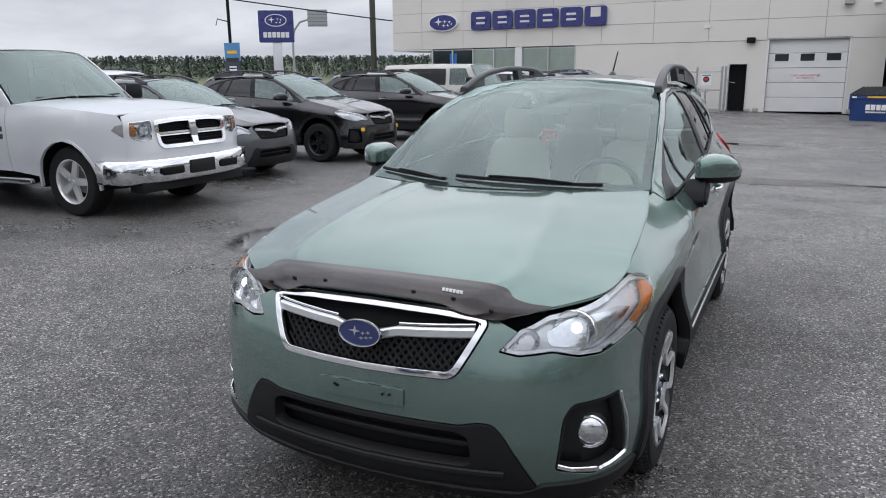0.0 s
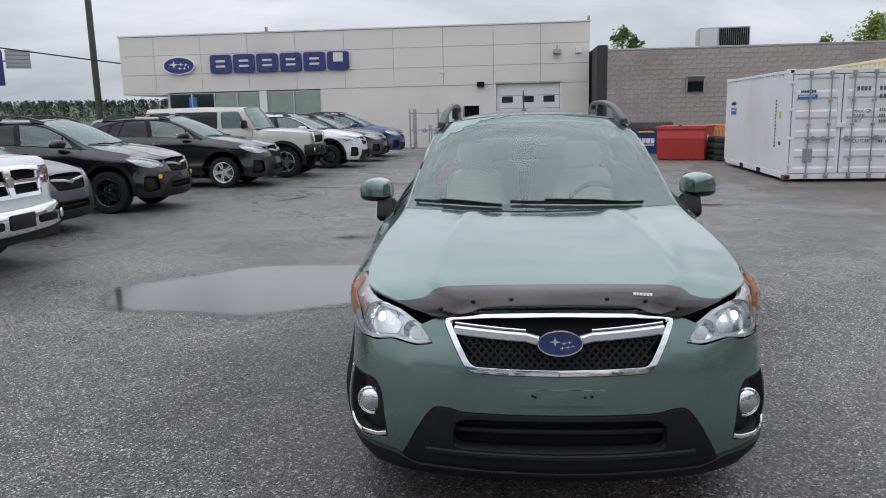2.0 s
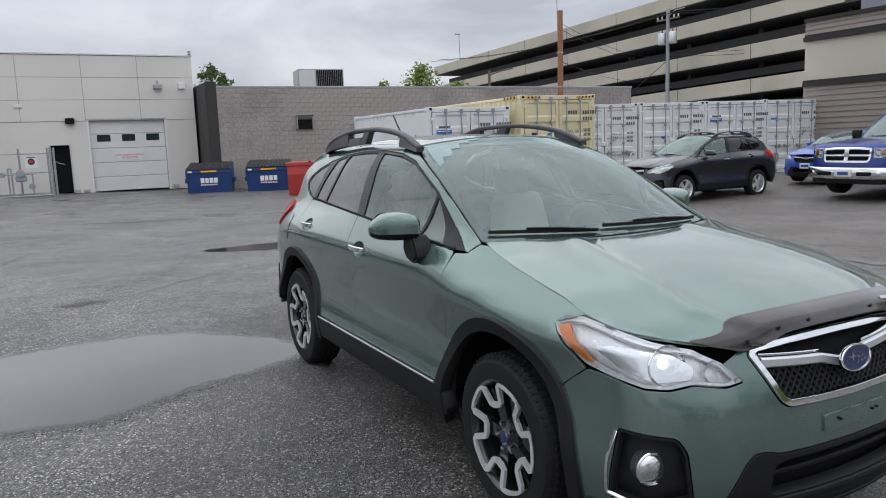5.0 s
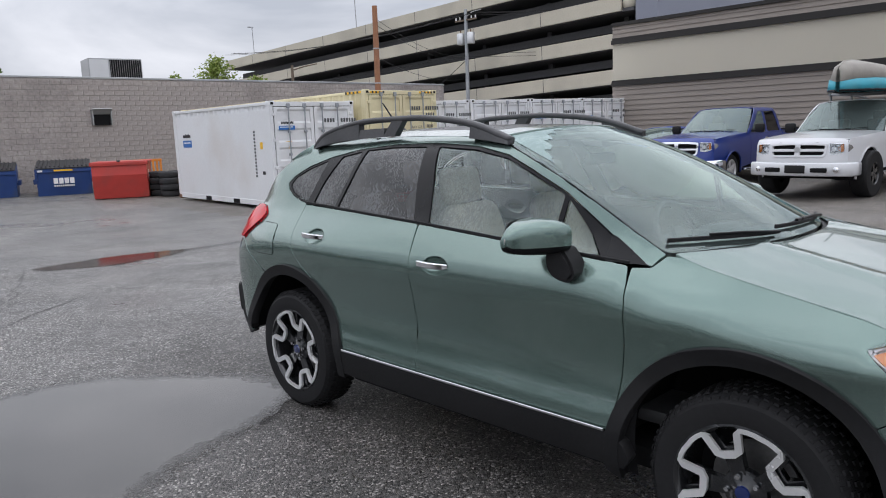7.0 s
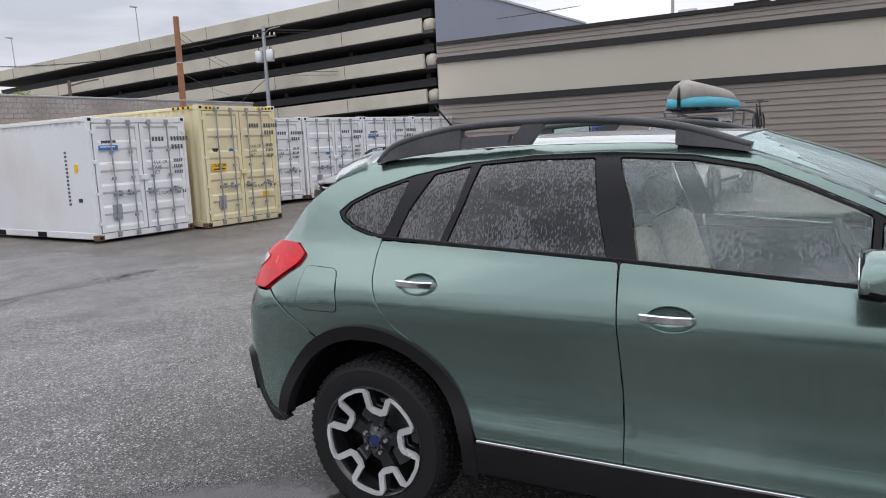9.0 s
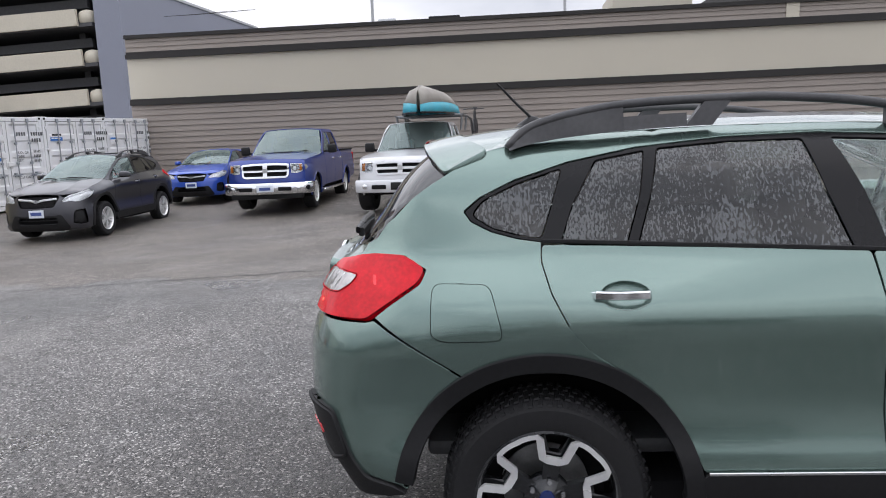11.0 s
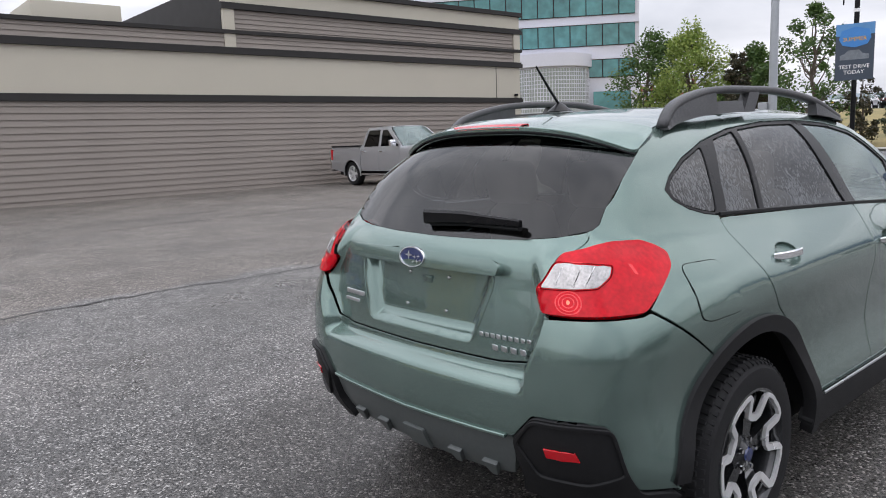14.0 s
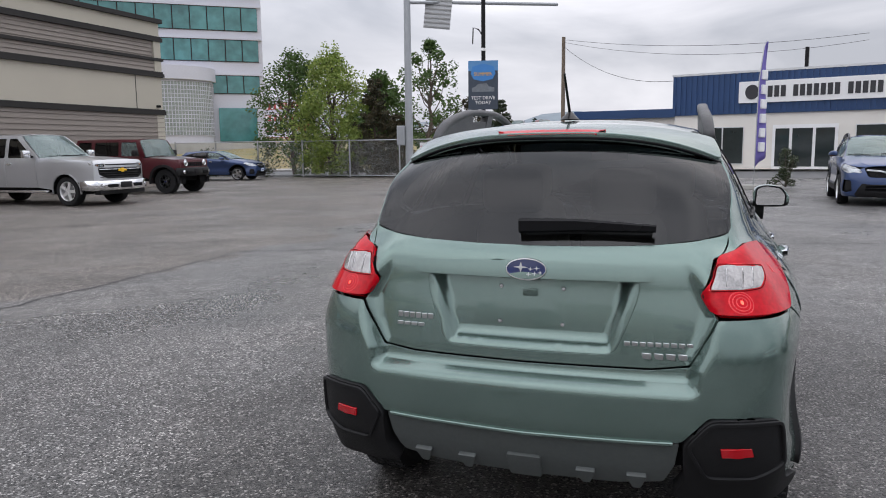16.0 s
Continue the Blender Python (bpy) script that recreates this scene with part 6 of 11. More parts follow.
def seat(x, y, material, width=0.50):
    cush = box_bm(-width / 2, -0.26, 0.62, width / 2, 0.26, 0.78, 0.06, 3)
    s = part("seat", cush, material, car, "ivory leather car seat" if material is LEATHER else "")
    s.matrix_basis = Matrix.Translation((x, y, -0.085))
    back = box_bm(-width / 2, -0.075, 0.0, width / 2, 0.075, 0.60, 0.072, 4)
    for v in back.verts:
        k = v.co.z / 0.58
        v.co.x *= 1.0 - 0.30 * k ** 3
        v.co.y += -0.03 * math.cos(v.co.x / width * math.pi * 1.3)
    back.transform(Matrix.Translation((0, 0.24, 0.70)) @ pose(0, 0, 0, -18, 0, 0))
    part("backrest", back, material, s)
    head = box_bm(-0.13, -0.05, 0, 0.13, 0.05, 0.19, 0.045, 3)
    head.transform(Matrix.Translation((0, 0.44, 1.27)) @ pose(0, 0, 0, -10, 0, 0))
    part("headrest", head, material, s)
    part("seat_base", box_bm(-0.2, -0.22, 0.46, 0.2, 0.22, 0.64, 0.02), CABIN, s)


for x in (0.37, -0.37):
    seat(x, -0.02, LEATHER)
    seat(x * 0.62, 0.92, LEATHER, 0.44)
part("load_floor", box_bm(-0.66, 1.25, 0.70, 0.66, 2.0, 0.74, 0.01), CABIN, car)
lin = loft([(0.52, -0.05, 1.485), (0.52, 0.7, 1.50), (0.50, 1.55, 1.46)], [(0, -0.10, 1.53), (0, 0.7, 1.56), (0, 1.7, 1.50)], 2.4)
skin_part("headliner", [(-0.52, 0.0), (0.52, 0.0), (0.52, 1.6), (-0.52, 1.6)], HEADLINER, car, surf=stretched(lin, 0.52, 0.8), cell=0.15, depth=0.01)

# ---- ground, road, puddles ----
def ground_z(x, y):
    return -0.24 * step(3, 13, y + 0.4 * max(x, 0.0)) * step(-7, 3, x) * (1 - step(11, 20, x))


def sheet(name, xs, ys, height, material, label, kind="structure"):
    v = [(x, y, height(x, y)) for y in ys for x in xs]
    w = len(xs)
    f = [(j * w + i, j * w + i + 1, (j + 1) * w + i + 1, (j + 1) * w + i) for j in range(len(ys) - 1) for i in range(w - 1)]
    return tagged(link_mesh(name, v, f, material), label, name.replace("_", " "), kind=kind)


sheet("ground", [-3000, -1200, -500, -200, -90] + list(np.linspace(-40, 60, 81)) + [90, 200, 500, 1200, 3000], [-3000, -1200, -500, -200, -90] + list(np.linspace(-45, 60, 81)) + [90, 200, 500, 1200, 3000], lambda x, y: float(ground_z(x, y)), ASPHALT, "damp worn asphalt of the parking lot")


def blob(cx, cy, rx, ry, rot, seed, n=56, rough=0.22):
    """An uneven closed outline."""
    rnd = random.Random(seed)
    ph = [rnd.uniform(0, 6.28) for _ in range(6)]
    out = []
    for k in range(n):
        t = 2 * math.pi * k / n
        r = 1 + rough * sum(math.sin((j + 2) * t + ph[j]) / (j + 1.6) for j in range(6)) * 0.6
        x, y = rx * r * math.cos(t), ry * r * math.sin(t)
        c, s = math.cos(radians(rot)), math.sin(radians(rot))
        out.append((cx + x * c - y * s, cy + x * s + y * c))
    return out


def patch(name, outline, height, material, label):
    v, f = flat_mesh(outline, (), 0.09)
    o = link_mesh(name, [(x, y, float(ground_z(x, y)) + height) for x, y in v], f, material)
    at = o.data.attributes.new("from_rim", "FLOAT", "POINT")
    ol = np.array(dense(outline, 0.04))
    at.data.foreach_set("value", np.sqrt(((np.array(v)[:, None, :] - ol[None]) ** 2).sum(-1)).min(1).astype(np.float32))
    return tagged(o, label, "puddle", "puddles on the lot", "structure")


for i, (cx, cy, rx, ry, rot) in enumerate(((-2.30, 1.88, 1.50, 1.18, 8), (0.95, 8.75, 1.15, 0.62, 12), (3.2, 9.1, 1.6, 0.22, 5), (-0.3, 15.8, 1.5, 0.30, -4),
                                           (-3.58, -0.42, 0.16, 0.10, 40), (-4.15, -0.64, 0.15, 0.06, 10), (-4.3, 12.0, 0.9, 0.14, 0), (-3.2, 12.3, 0.5, 0.12, 5), (-3.0, -0.95, 0.12, 0.10, 0), (-2.15, 4.75, 0.3, 0.2, 20), (-4.3, 9.6, 0.6, 0.15, 70))):
    patch("puddle", blob(cx, cy, rx, ry, rot, i + 3), 0.004, WATER if i not in (11,) else WET_DIRT, "shallow rain puddle on asphalt")


def crack(points, width, seed):
    """A sealed or open crack as a thin raised dark line."""
    rnd = random.Random(seed)
    pts = []
    for (x0, y0), (x1, y1) in zip(points, points[1:]):
        n = max(2, int(math.hypot(x1 - x0, y1 - y0) / 0.22))
        pts += [(x0 + (x1 - x0) * k / n + rnd.uniform(-0.05, 0.05), y0 + (y1 - y0) * k / n + rnd.uniform(-0.05, 0.05)) for k in range(n)]
    v, f = [], []
    for i, (x, y) in enumerate(pts):
        a, b = pts[max(0, i - 1)], pts[min(len(pts) - 1, i + 1)]
        d = math.hypot(b[0] - a[0], b[1] - a[1]) or 1
        nx, ny, w = -(b[1] - a[1]) / d, (b[0] - a[0]) / d, width * rnd.uniform(0.4, 1.2)
        v += [(x - nx * w, y - ny * w, float(ground_z(x, y)) + 0.003), (x + nx * w, y + ny * w, float(ground_z(x, y)) + 0.003)]
    f = [(2 * i, 2 * i + 1, 2 * i + 3, 2 * i + 2) for i in range(len(pts) - 1)]
    return v, f


crack_rnd = random.Random(77)
old_cracks = []
for cx0, cx1, cy0, cy1, count in ((-7, 13, -24, -7, 26), (6.5, 14, -6, 10, 9), (-4, 5, 10, 24, 8)):
    for _ in range(count):
        x, y, turn = crack_rnd.uniform(cx0, cx1), crack_rnd.uniform(cy0, cy1), crack_rnd.uniform(0, 6.28)
        line = [(x, y)]
        for _ in range(crack_rnd.randint(3, 7)):
            turn += crack_rnd.uniform(-0.7, 0.7)
            x, y = x + 0.8 * math.cos(turn), y + 0.8 * math.sin(turn)
            line.append((x, y))
        old_cracks.append((line, crack_rnd.uniform(0.005, 0.012)))
cv, cf = [], []
for i, (pts, w) in enumerate(old_cracks + list((([(5.6, 7.6), (5.75, 3.0), (5.65, -2.0), (5.75, -4.6), (2.2, -6.4), (-4, -8)], 0.022), ([(12.6, -0.6), (12.7, -5.3), (11.2, -7.0), (8.5, -9.5)], 0.03), ([(9.8, -3.0), (8.0, -5.0), (6.0, -6.0), (3.0, -11.0)], 0.012),
                              ([(-2.0, 5.2), (-1.0, 6.6), (-0.2, 9.0)], 0.010), ([(-4.2, 4.3), (-2.0, 4.6), (-0.2, 6.2)], 0.008), ([(13.6, 8.6), (13.8, 2.0), (14.5, -4.0)], 0.02), ([(-3.2, -10), (-4.0, -13), (-2.0, -17)], 0.012), ([(-3.2, 8.0), (-2.6, 10.6)], 0.012), ([(0.5, -9.5), (-6.0, -10.5)], 0.012), ([(-5.4, 3.0), (-4.9, 4.4), (-4.9, 6.0)], 0.010), ([(7.4, 2.0), (9.6, 3.2), (12.2, 2.6)], 0.010)))):
    v, f = crack(pts, w, i)
    cf += [tuple(k + len(cv) for k in t) for t in f]
    cv += v
tagged(link_mesh("asphalt_cracks", cv, cf, surface("dark_crack_filler", (0.022, 0.021, 0.021), 0.5, var=0.3)), "dark cracks and seams in old asphalt", "cracks", kind="stuff")

# road beyond the lot to the south, verge and far fields to the west
sheet("road", list(np.linspace(-120, 140, 14)), [-39.0, -30.5], lambda x, y: 0.006, ROAD_MAT, "grey asphalt road beyond the lot")
sheet("pavement", list(np.linspace(-120, 140, 14)), [-41.4, -39.0], lambda x, y: 0.12, CONCRETE, "pale concrete pavement along the road")
sheet("verge", [-1500, -800, -300, -120, -62], [-200, 0, 100, 300, 900], lambda x, y: 0.02, GRASS, "rough grass verge and far field")
kerb = box_bm(-3.1, -21.9, 0, 0.0, -21.5, 0.15, 0.02)
tagged(link_mesh("kerb", [v.co[:] for v in kerb.verts], [[v.index for v in f.verts] for f in kerb.faces] if not kerb.verts.index_update() else [], CONCRETE, smooth_faces=False), "low concrete kerb of the planted island", "kerb", kind="structure")

# ---- buildings ----
def thing(name, m, label, category, group="", kind=""):
    """An Empty at the pose m that carries a thing's parts."""
    e = tagged(new(name), label, category, group, kind)
    e.matrix_basis = m
    return e


def box(name, parent, material, x0, y0, z0, x1, y1, z1, bevel=0.0, label=""):
    return part(name, box_bm(x0, y0, z0, x1, y1, z1, bevel, 1), material, parent, label, flat=True)


def piece(name, data, parent, loc, scale=None):
    """An object that shares another's mesh."""
    o = new(name, data)
    o.parent = parent
    o.matrix_basis = Matrix.Translation(loc) if scale is None else Matrix.Translation(loc) @ Matrix.Diagonal((*scale, 1))
    return o


def text_part(name, words, size, m, material, parent, extrude=0.004, align="CENTER"):
    """Lettering in the built-in font, as a mesh."""
    c = bpy.data.curves.new(name, "FONT")
    c.body, c.size, c.extrude, c.align_x, c.align_y, c.resolution_u = words, size, extrude, align, "CENTER", 2
    tmp = bpy.data.objects.new(name, c)
    scene.collection.objects.link(tmp)
    me = bpy.data.meshes.new_from_object(tmp.evaluated_get(bpy.context.evaluated_depsgraph_get()))
    bpy.data.objects.remove(tmp)
    bpy.data.curves.remove(c)
    me.materials.clear()
    me.materials.append(material)
    o = new(name, me)
    o.parent = parent
    o.matrix_basis = m
    return o


FACE_S = pose(0, 0, 0, 90, 0, 0)  # lettering that looks to -y

# the dealership: stuccoed panels, glazing, overhang, workshop door
dealer = thing("dealership_building", Matrix.Translation((4.17, 31.6, -0.2)) @ pose(0, 0, 0, 0, 0, -1.4), "off-white stucco dealership building with blue sign letters", "building")
box("upper_wall", dealer, MORTAR, -23.25, 0.03, 3.08, 0.0, 18, 5.86)
box("lower_wall", dealer, STUCCO, -8.0 - 5.05, 0.02, 0, -5.98, 0.35, 3.08)
box("lower_wall", dealer, STUCCO, -5.24, 0.02, 0, -4.42, 0.35, 3.08)
box("lower_wall", dealer, STUCCO, -1.36, 0.02, 0, 0.0, 0.35, 3.08)
box("lower_wall", dealer, STUCCO, -5.98, 0.02, 2.10, -5.24, 0.35, 3.08)
box("lower_wall", dealer, STUCCO, -20.9, 0.02, 0.0, -13.05, 0.35, 0.75)
box("side_wall", dealer, STUCCO, -0.35, 0.35, 0, 0.0, 18, 3.08)
box("inner_wall", dealer, STUCCO, -23.25, 5.0, 0, -20.9, 5.3, 3.08)
box("recess_wall", dealer, STUCCO, -21.1, 0.35, 0, -20.9, 5.0, 3.08)
box("back_wall", dealer, STUCCO, -23.25, 17.7, 0, 0, 18, 3.08)
box("shop_interior", dealer, VOID, -6.3, 1.2, 0, -4.9, 1.25, 2.3)
cols = [-23.25] + [-4.53 - 2.42 * k for k in range(7, -1, -1)] + [-2.30, 0.0]
rows_z = [3.09, 3.98, 4.92, 5.84]
for r in range(3):
    for a, b in zip(cols, cols[1:]):
        box("wall_panel", dealer, STUCCO, a + 0.008, 0.0, rows_z[r] + 0.008, b - 0.008, 0.04, rows_z[r + 1] - 0.008, 0.006)
box("coping", dealer, WHITE_PAINT, -23.3, -0.04, 5.85, 0.05, 18.05, 5.93, 0.01)
box("soffit", dealer, WHITE_PAINT, -23.25, 0.0, 3.02, -20.9, 5.0, 3.08)
for x0, x1, n_p, mats in ((-20.85, -16.15, 4, (WINDOW_DARK, WINDOW_DARK, WINDOW_GREEN, WINDOW_GREEN)), (-15.8, -13.05, 2, (WINDOW_GREEN, WINDOW_GREEN))):
    win = box("shop_window", dealer, ALU, x0, 0.10, 0.75, x1, 0.13, 3.05)
    w = (x1 - x0) / n_p
    for k in range(n_p):
        box("pane", win, mats[k], x0 + k * w + 0.05, 0.07, 0.80, x0 + (k + 1) * w - 0.05, 0.10, 3.0)
        box("mullion", win, ALU, x0 + k * w - 0.03, 0.0, 0.75, x0 + k * w + 0.03, 0.12, 3.05)
    box("mullion", win, ALU, x1 - 0.03, 0.0, 0.75, x1 + 0.03, 0.12, 3.05)
box("pier", dealer, WHITE_PAINT, -16.15, -0.02, 0.7, -15.8, 0.1, 3.08)
box("notice", dealer, STICKER_BLUE, -19.85, 0.055, 2.3, -19.45, 0.065, 2.85)
# workshop door
gd = box("workshop_door", dealer, VOID, -4.42, 0.24, 0.05, -1.36, 0.26, 3.17)
for k in range(5):
    z0 = 0.06 + k * 0.62
    box("door_section", gd, DOOR_WHITE, -4.41, 0.17, z0, -1.37, 0.23, z0 + 0.606, 0.012)
for k, x in enumerate((-4.05, -3.05, -2.05)):
    box("door_pane", gd, WINDOW_DARK, x - 0.10, 0.160, 2.20, x + 0.44, 0.175, 2.50)
box("door_notice", gd, SIGN_WHITE, -3.35, 0.155, 1.38, -2.45, 0.165, 1.66)
text_part("door_words", "CUSTOMER & VEHICLE\nNO PARKING", 0.11, Matrix.Translation((-2.9, 0.150, 1.54)) @ FACE_S, TEXT_RED, gd)
box("door_head", dealer, GALV, -4.50, 0.0, 3.10, -1.28, 0.05, 3.17)
for x in (-4.46, -1.32):
    box("door_jamb", dealer, WHITE_PAINT, x - 0.04, 0.0, 0, x + 0.04, 0.06, 3.12)
box("side_door", dealer, VOID, -5.98, 0.30, 0.1, -5.24, 0.34, 2.1)
box("door_frame", dealer, ALU, -6.02, 0.0, 0.08, -5.97, 0.3, 2.14)
box("door_frame", dealer, ALU, -5.25, 0.0, 0.08, -5.20, 0.3, 2.14)
for x in (-4.75, -5.1, -1.1):
    box("bollard_foot", dealer, CONCRETE, x - 0.12, -0.35, 0.06, x + 0.12, -0.1, 0.2, 0.02)
box("wall_lamp", dealer, GLOSS_BLACK, -5.32, -0.22, 2.98, -4.97, 0.0, 3.22, 0.02)
box("wall_lamp", dealer, GALV, -1.7, -0.3, 4.42, -1.35, 0.0, 4.62, 0.02)
box("lamp_bracket", dealer, GALV, -1.55, -0.1, 4.62, -1.48, 0.0, 4.8)
box("junction_box", dealer, WHITE_PAINT, -0.66, -0.14, 4.42, -0.36, 0.0, 4.70, 0.02)
box("junction_box", dealer, WHITE_PAINT, -7.15, -0.05, 3.68, -6.85, 0.0, 3.82, 0.01)
for x in (-0.06, -15.6):
    box("roof_camera", dealer, GALV, x - 0.06, -0.1, 5.93, x + 0.06, 0.1, 6.12, 0.02)
box("roof_slab", dealer, ALU, -23.2, 0.05, 5.80, 0.0, 18, 5.85)
# sign: six plain blue blocks and an oval
for k in range(6):
    x0 = -18.53 + k * 1.185
    w = 1.06
    o = rounded([(x0, 3.98), (x0 + w, 3.98), (x0 + w, 4.86), (x0, 4.86)], 0.14)
    b = prism_bm(o, -0.16, Matrix.Translation((0, 0.0, 0)))
    part("sign_block", b, SIGN_BLUE, dealer, "plain deep blue raised sign block", flat=True)
    for zc in ((4.30, 4.55) if k != 5 else (4.42,)):
        box("sign_slot", dealer, STUCCO, x0 + 0.30, -0.166, zc - 0.05, x0 + w - 0.28, -0.158, zc + 0.05 if k != 5 else 4.80)
ov = [(-20.15 + 0.83 * math.cos(2 * math.pi * k / 48), 4.40 + 0.43 * math.sin(2 * math.pi * k / 48)) for k in range(48)]
oval = part("sign_oval", prism_bm(ov, -0.14), SIGN_WHITE, dealer, "oval blue badge with silver stars", flat=True)
ov = [(-20.15 + 0.77 * math.cos(2 * math.pi * k / 48), 4.40 + 0.38 * math.sin(2 * math.pi * k / 48)) for k in range(48)]
part("oval_field", prism_bm(ov, -0.15), SIGN_BLUE, oval, flat=True)
for sx, sz, r in ((-0.25, 0.05, 0.24), (0.12, 0.05, 0.12), (0.38, 0.03, 0.11), (0.05, -0.14, 0.11), (0.30, -0.13, 0.11), (0.50, -0.08, 0.08)):
    st = [(-20.15 + sx + (r if k % 2 == 0 else r * 0.28) * math.cos(k * math.pi / 4) * 1.15, 4.40 + sz + (r if k % 2 == 0 else r * 0.28) * math.sin(k * math.pi / 4) * 0.8) for k in range(8)]
    part("oval_star", prism_bm(st, -0.158), SIGN_WHITE, oval, flat=True)

# concrete block building beside it
blocks = thing("block_building", Matrix.Translation((4.25, 29.2, -0.26)) @ pose(0, 0, 0, 0, 0, -1.4), "grey concrete block building with flat roof", "building")
box("core_wall", blocks, MORTAR, 0.05, -0.003, 0, 23.4, 16, 4.36)
box("dark_end_wall", blocks, DARK_BLOCK, -0.02, 0.1, 0, 0.05, 16, 4.6)
box("corner_pier", blocks, DARK_BLOCK, 0.0, -0.02, 0, 0.42, 0.1, 4.62, 0.01)
box("roof_edge", blocks, GALV, 0.42, -0.03, 4.36, 23.45, 0.25, 4.44, 0.01)
bv, bf = [], []
rnd = random.Random(5)
unit = bpy.data.meshes.new("block")
bmu = box_bm(-0.194, -0.015, -0.094, 0.194, 0.03, 0.094, 0.006, 1)
bmu.to_mesh(unit)
bmu.free()
unit.materials.append(BLOCK)
uv = [v.co.copy() for v in unit.vertices]
uf = [tuple(p.vertices) for p in unit.polygons]
for r in range(21):
    for c in range(58):
        x, z = 0.62 + c * 0.4 + (0.2 if r % 2 else 0.0), 0.11 + r * 0.205
        if x > 23.2:
            continue
        if 3.2 < x < 10.5 and 4 <= r < 20:
            piece("block", unit, blocks, (x, rnd.uniform(-0.004, 0.004), z))
        else:
            o = len(bv)
            d = rnd.uniform(-0.004, 0.004)
            bv += [(p.x + x, p.y + d, p.z + z) for p in uv]
            bf += [tuple(i + o for i in t) for t in uf]
tagged(link_mesh("block_course_rest", bv, bf, BLOCK, blocks, smooth_faces=False), kind="stuff")
vent = box("wall_vent", blocks, VOID, 3.85, -0.10, 2.52, 4.55, 0.0, 3.14)
part("vent_hood", prism_bm([(-0.38, 0.0), (0.38, 0.0), (0.38, 0.28), (-0.38, 0.28)], 0.04, Matrix.Translation((4.2, -0.12, 2.95)) @ pose(0, 0, 0, 40, 0, 0)), GALV, vent, flat=True)
for x in (3.83, 4.55):
    box("vent_side", vent, GALV, x - 0.02, -0.22, 2.52, x + 0.02, 0.0, 3.14)
ac = thing("roof_air_unit", Matrix.Translation((10.8, 33.5, 4.18)) @ pose(0, 0, 0, 0, 0, -8), "grey sheet-metal air conditioning unit on the roof", "air conditioner")
box("cabinet", ac, GALV, -1.15, -0.8, 0, 1.15, 0.8, 1.15, 0.02)
box("coil", ac, VOID, -0.25, -0.82, 0.12, 1.1, -0.80, 1.08)
for k in range(14):
    box("fin", ac, STEEL, -0.22 + k * 0.095, -0.84, 0.12, -0.205 + k * 0.095, -0.81, 1.08)
box("side_panel", ac, ALU, -1.12, -0.83, 0.1, -0.32, -0.80, 1.08)
lr = thing("ribbed_roof", Matrix.Translation((10.5, 32.0, 4.15)) @ pose(0, 0, 0, 0, 0, -1.4), "pale ribbed metal roof ridge behind the wall", "roof")
for k in range(30):
    box("rib", lr, ALU, k * 0.32, 0, 0, k * 0.32 + 0.22, 4, 0.22)

# taupe building along the east side
TX = 21.6
tan_b = thing("siding_building", Matrix.Translation((TX + 0.02, -8.0, 0.0)) @ pose(0, 0, 0, 0, 0, -1.4), "taupe lap siding building with cream stucco band", "building")
# local frame: wall face at x = 0, y from -14.2 (south corner) to 21.9
Y0, Y1 = -14.15, 21.85
box("wall_core", tan_b, TAN_TRIM, 0.06, Y0, -0.3, 24, Y1, 5.25)
for z0, z1, mat, d in ((2.98, 3.14, TAN_TRIM, -0.10), (3.14, 3.20, TAN_TRIM, -0.06), (4.55, 4.70, TAN_TRIM, -0.12), (4.70, 4.78, TAN_TRIM, -0.05), (5.22, 5.34, TAN_TRIM, -0.10)):
    box("trim_board", tan_b, mat, d, Y0 - 0.08, z0, 0.08, Y1, z1)
box("cream_band", tan_b, TAN_CREAM, 0.0, Y0, 3.2, 0.07, Y1, 4.55)
box("band_joint", tan_b, TAN_TRIM, -0.004, Y0 + 1.5, 3.2, 0.01, Y0 + 1.54, 4.55)
sd = bpy.data.meshes.new("siding_board")
bms = bmesh.new()
L = Y1 - Y0
vs = [bms.verts.new(p) for p in ((-0.034, 0, 0), (0.05, 0, 0), (0.05, 0, 0.19), (-0.002, 0, 0.19), (-0.034, L, 0), (0.05, L, 0), (0.05, L, 0.19), (-0.002, L, 0.19))]
for t in ((0, 1, 2, 3), (4, 7, 6, 5), (0, 3, 7, 4), (1, 5, 6, 2), (0, 4, 5, 1), (3, 2, 6, 7)):
    bms.faces.new([vs[i] for i in t])
bmesh.ops.recalc_face_normals(bms, faces=bms.faces)
bms.to_mesh(sd)
bms.free()
sd.materials.append(TAN_SIDING)
for k in range(16):
    piece("siding_board", sd, tan_b, (0, Y0, -0.05 + k * 0.192))
for k in range(3):
    piece("siding_board", sd, tan_b, (0, Y0, 4.78 + k * 0.16), (1, 1, 0.85))
box("corner_board", tan_b, TAN_CREAM, -0.03, Y0 - 0.02, -0.2, 0.06, Y0 + 0.42, 2.98)
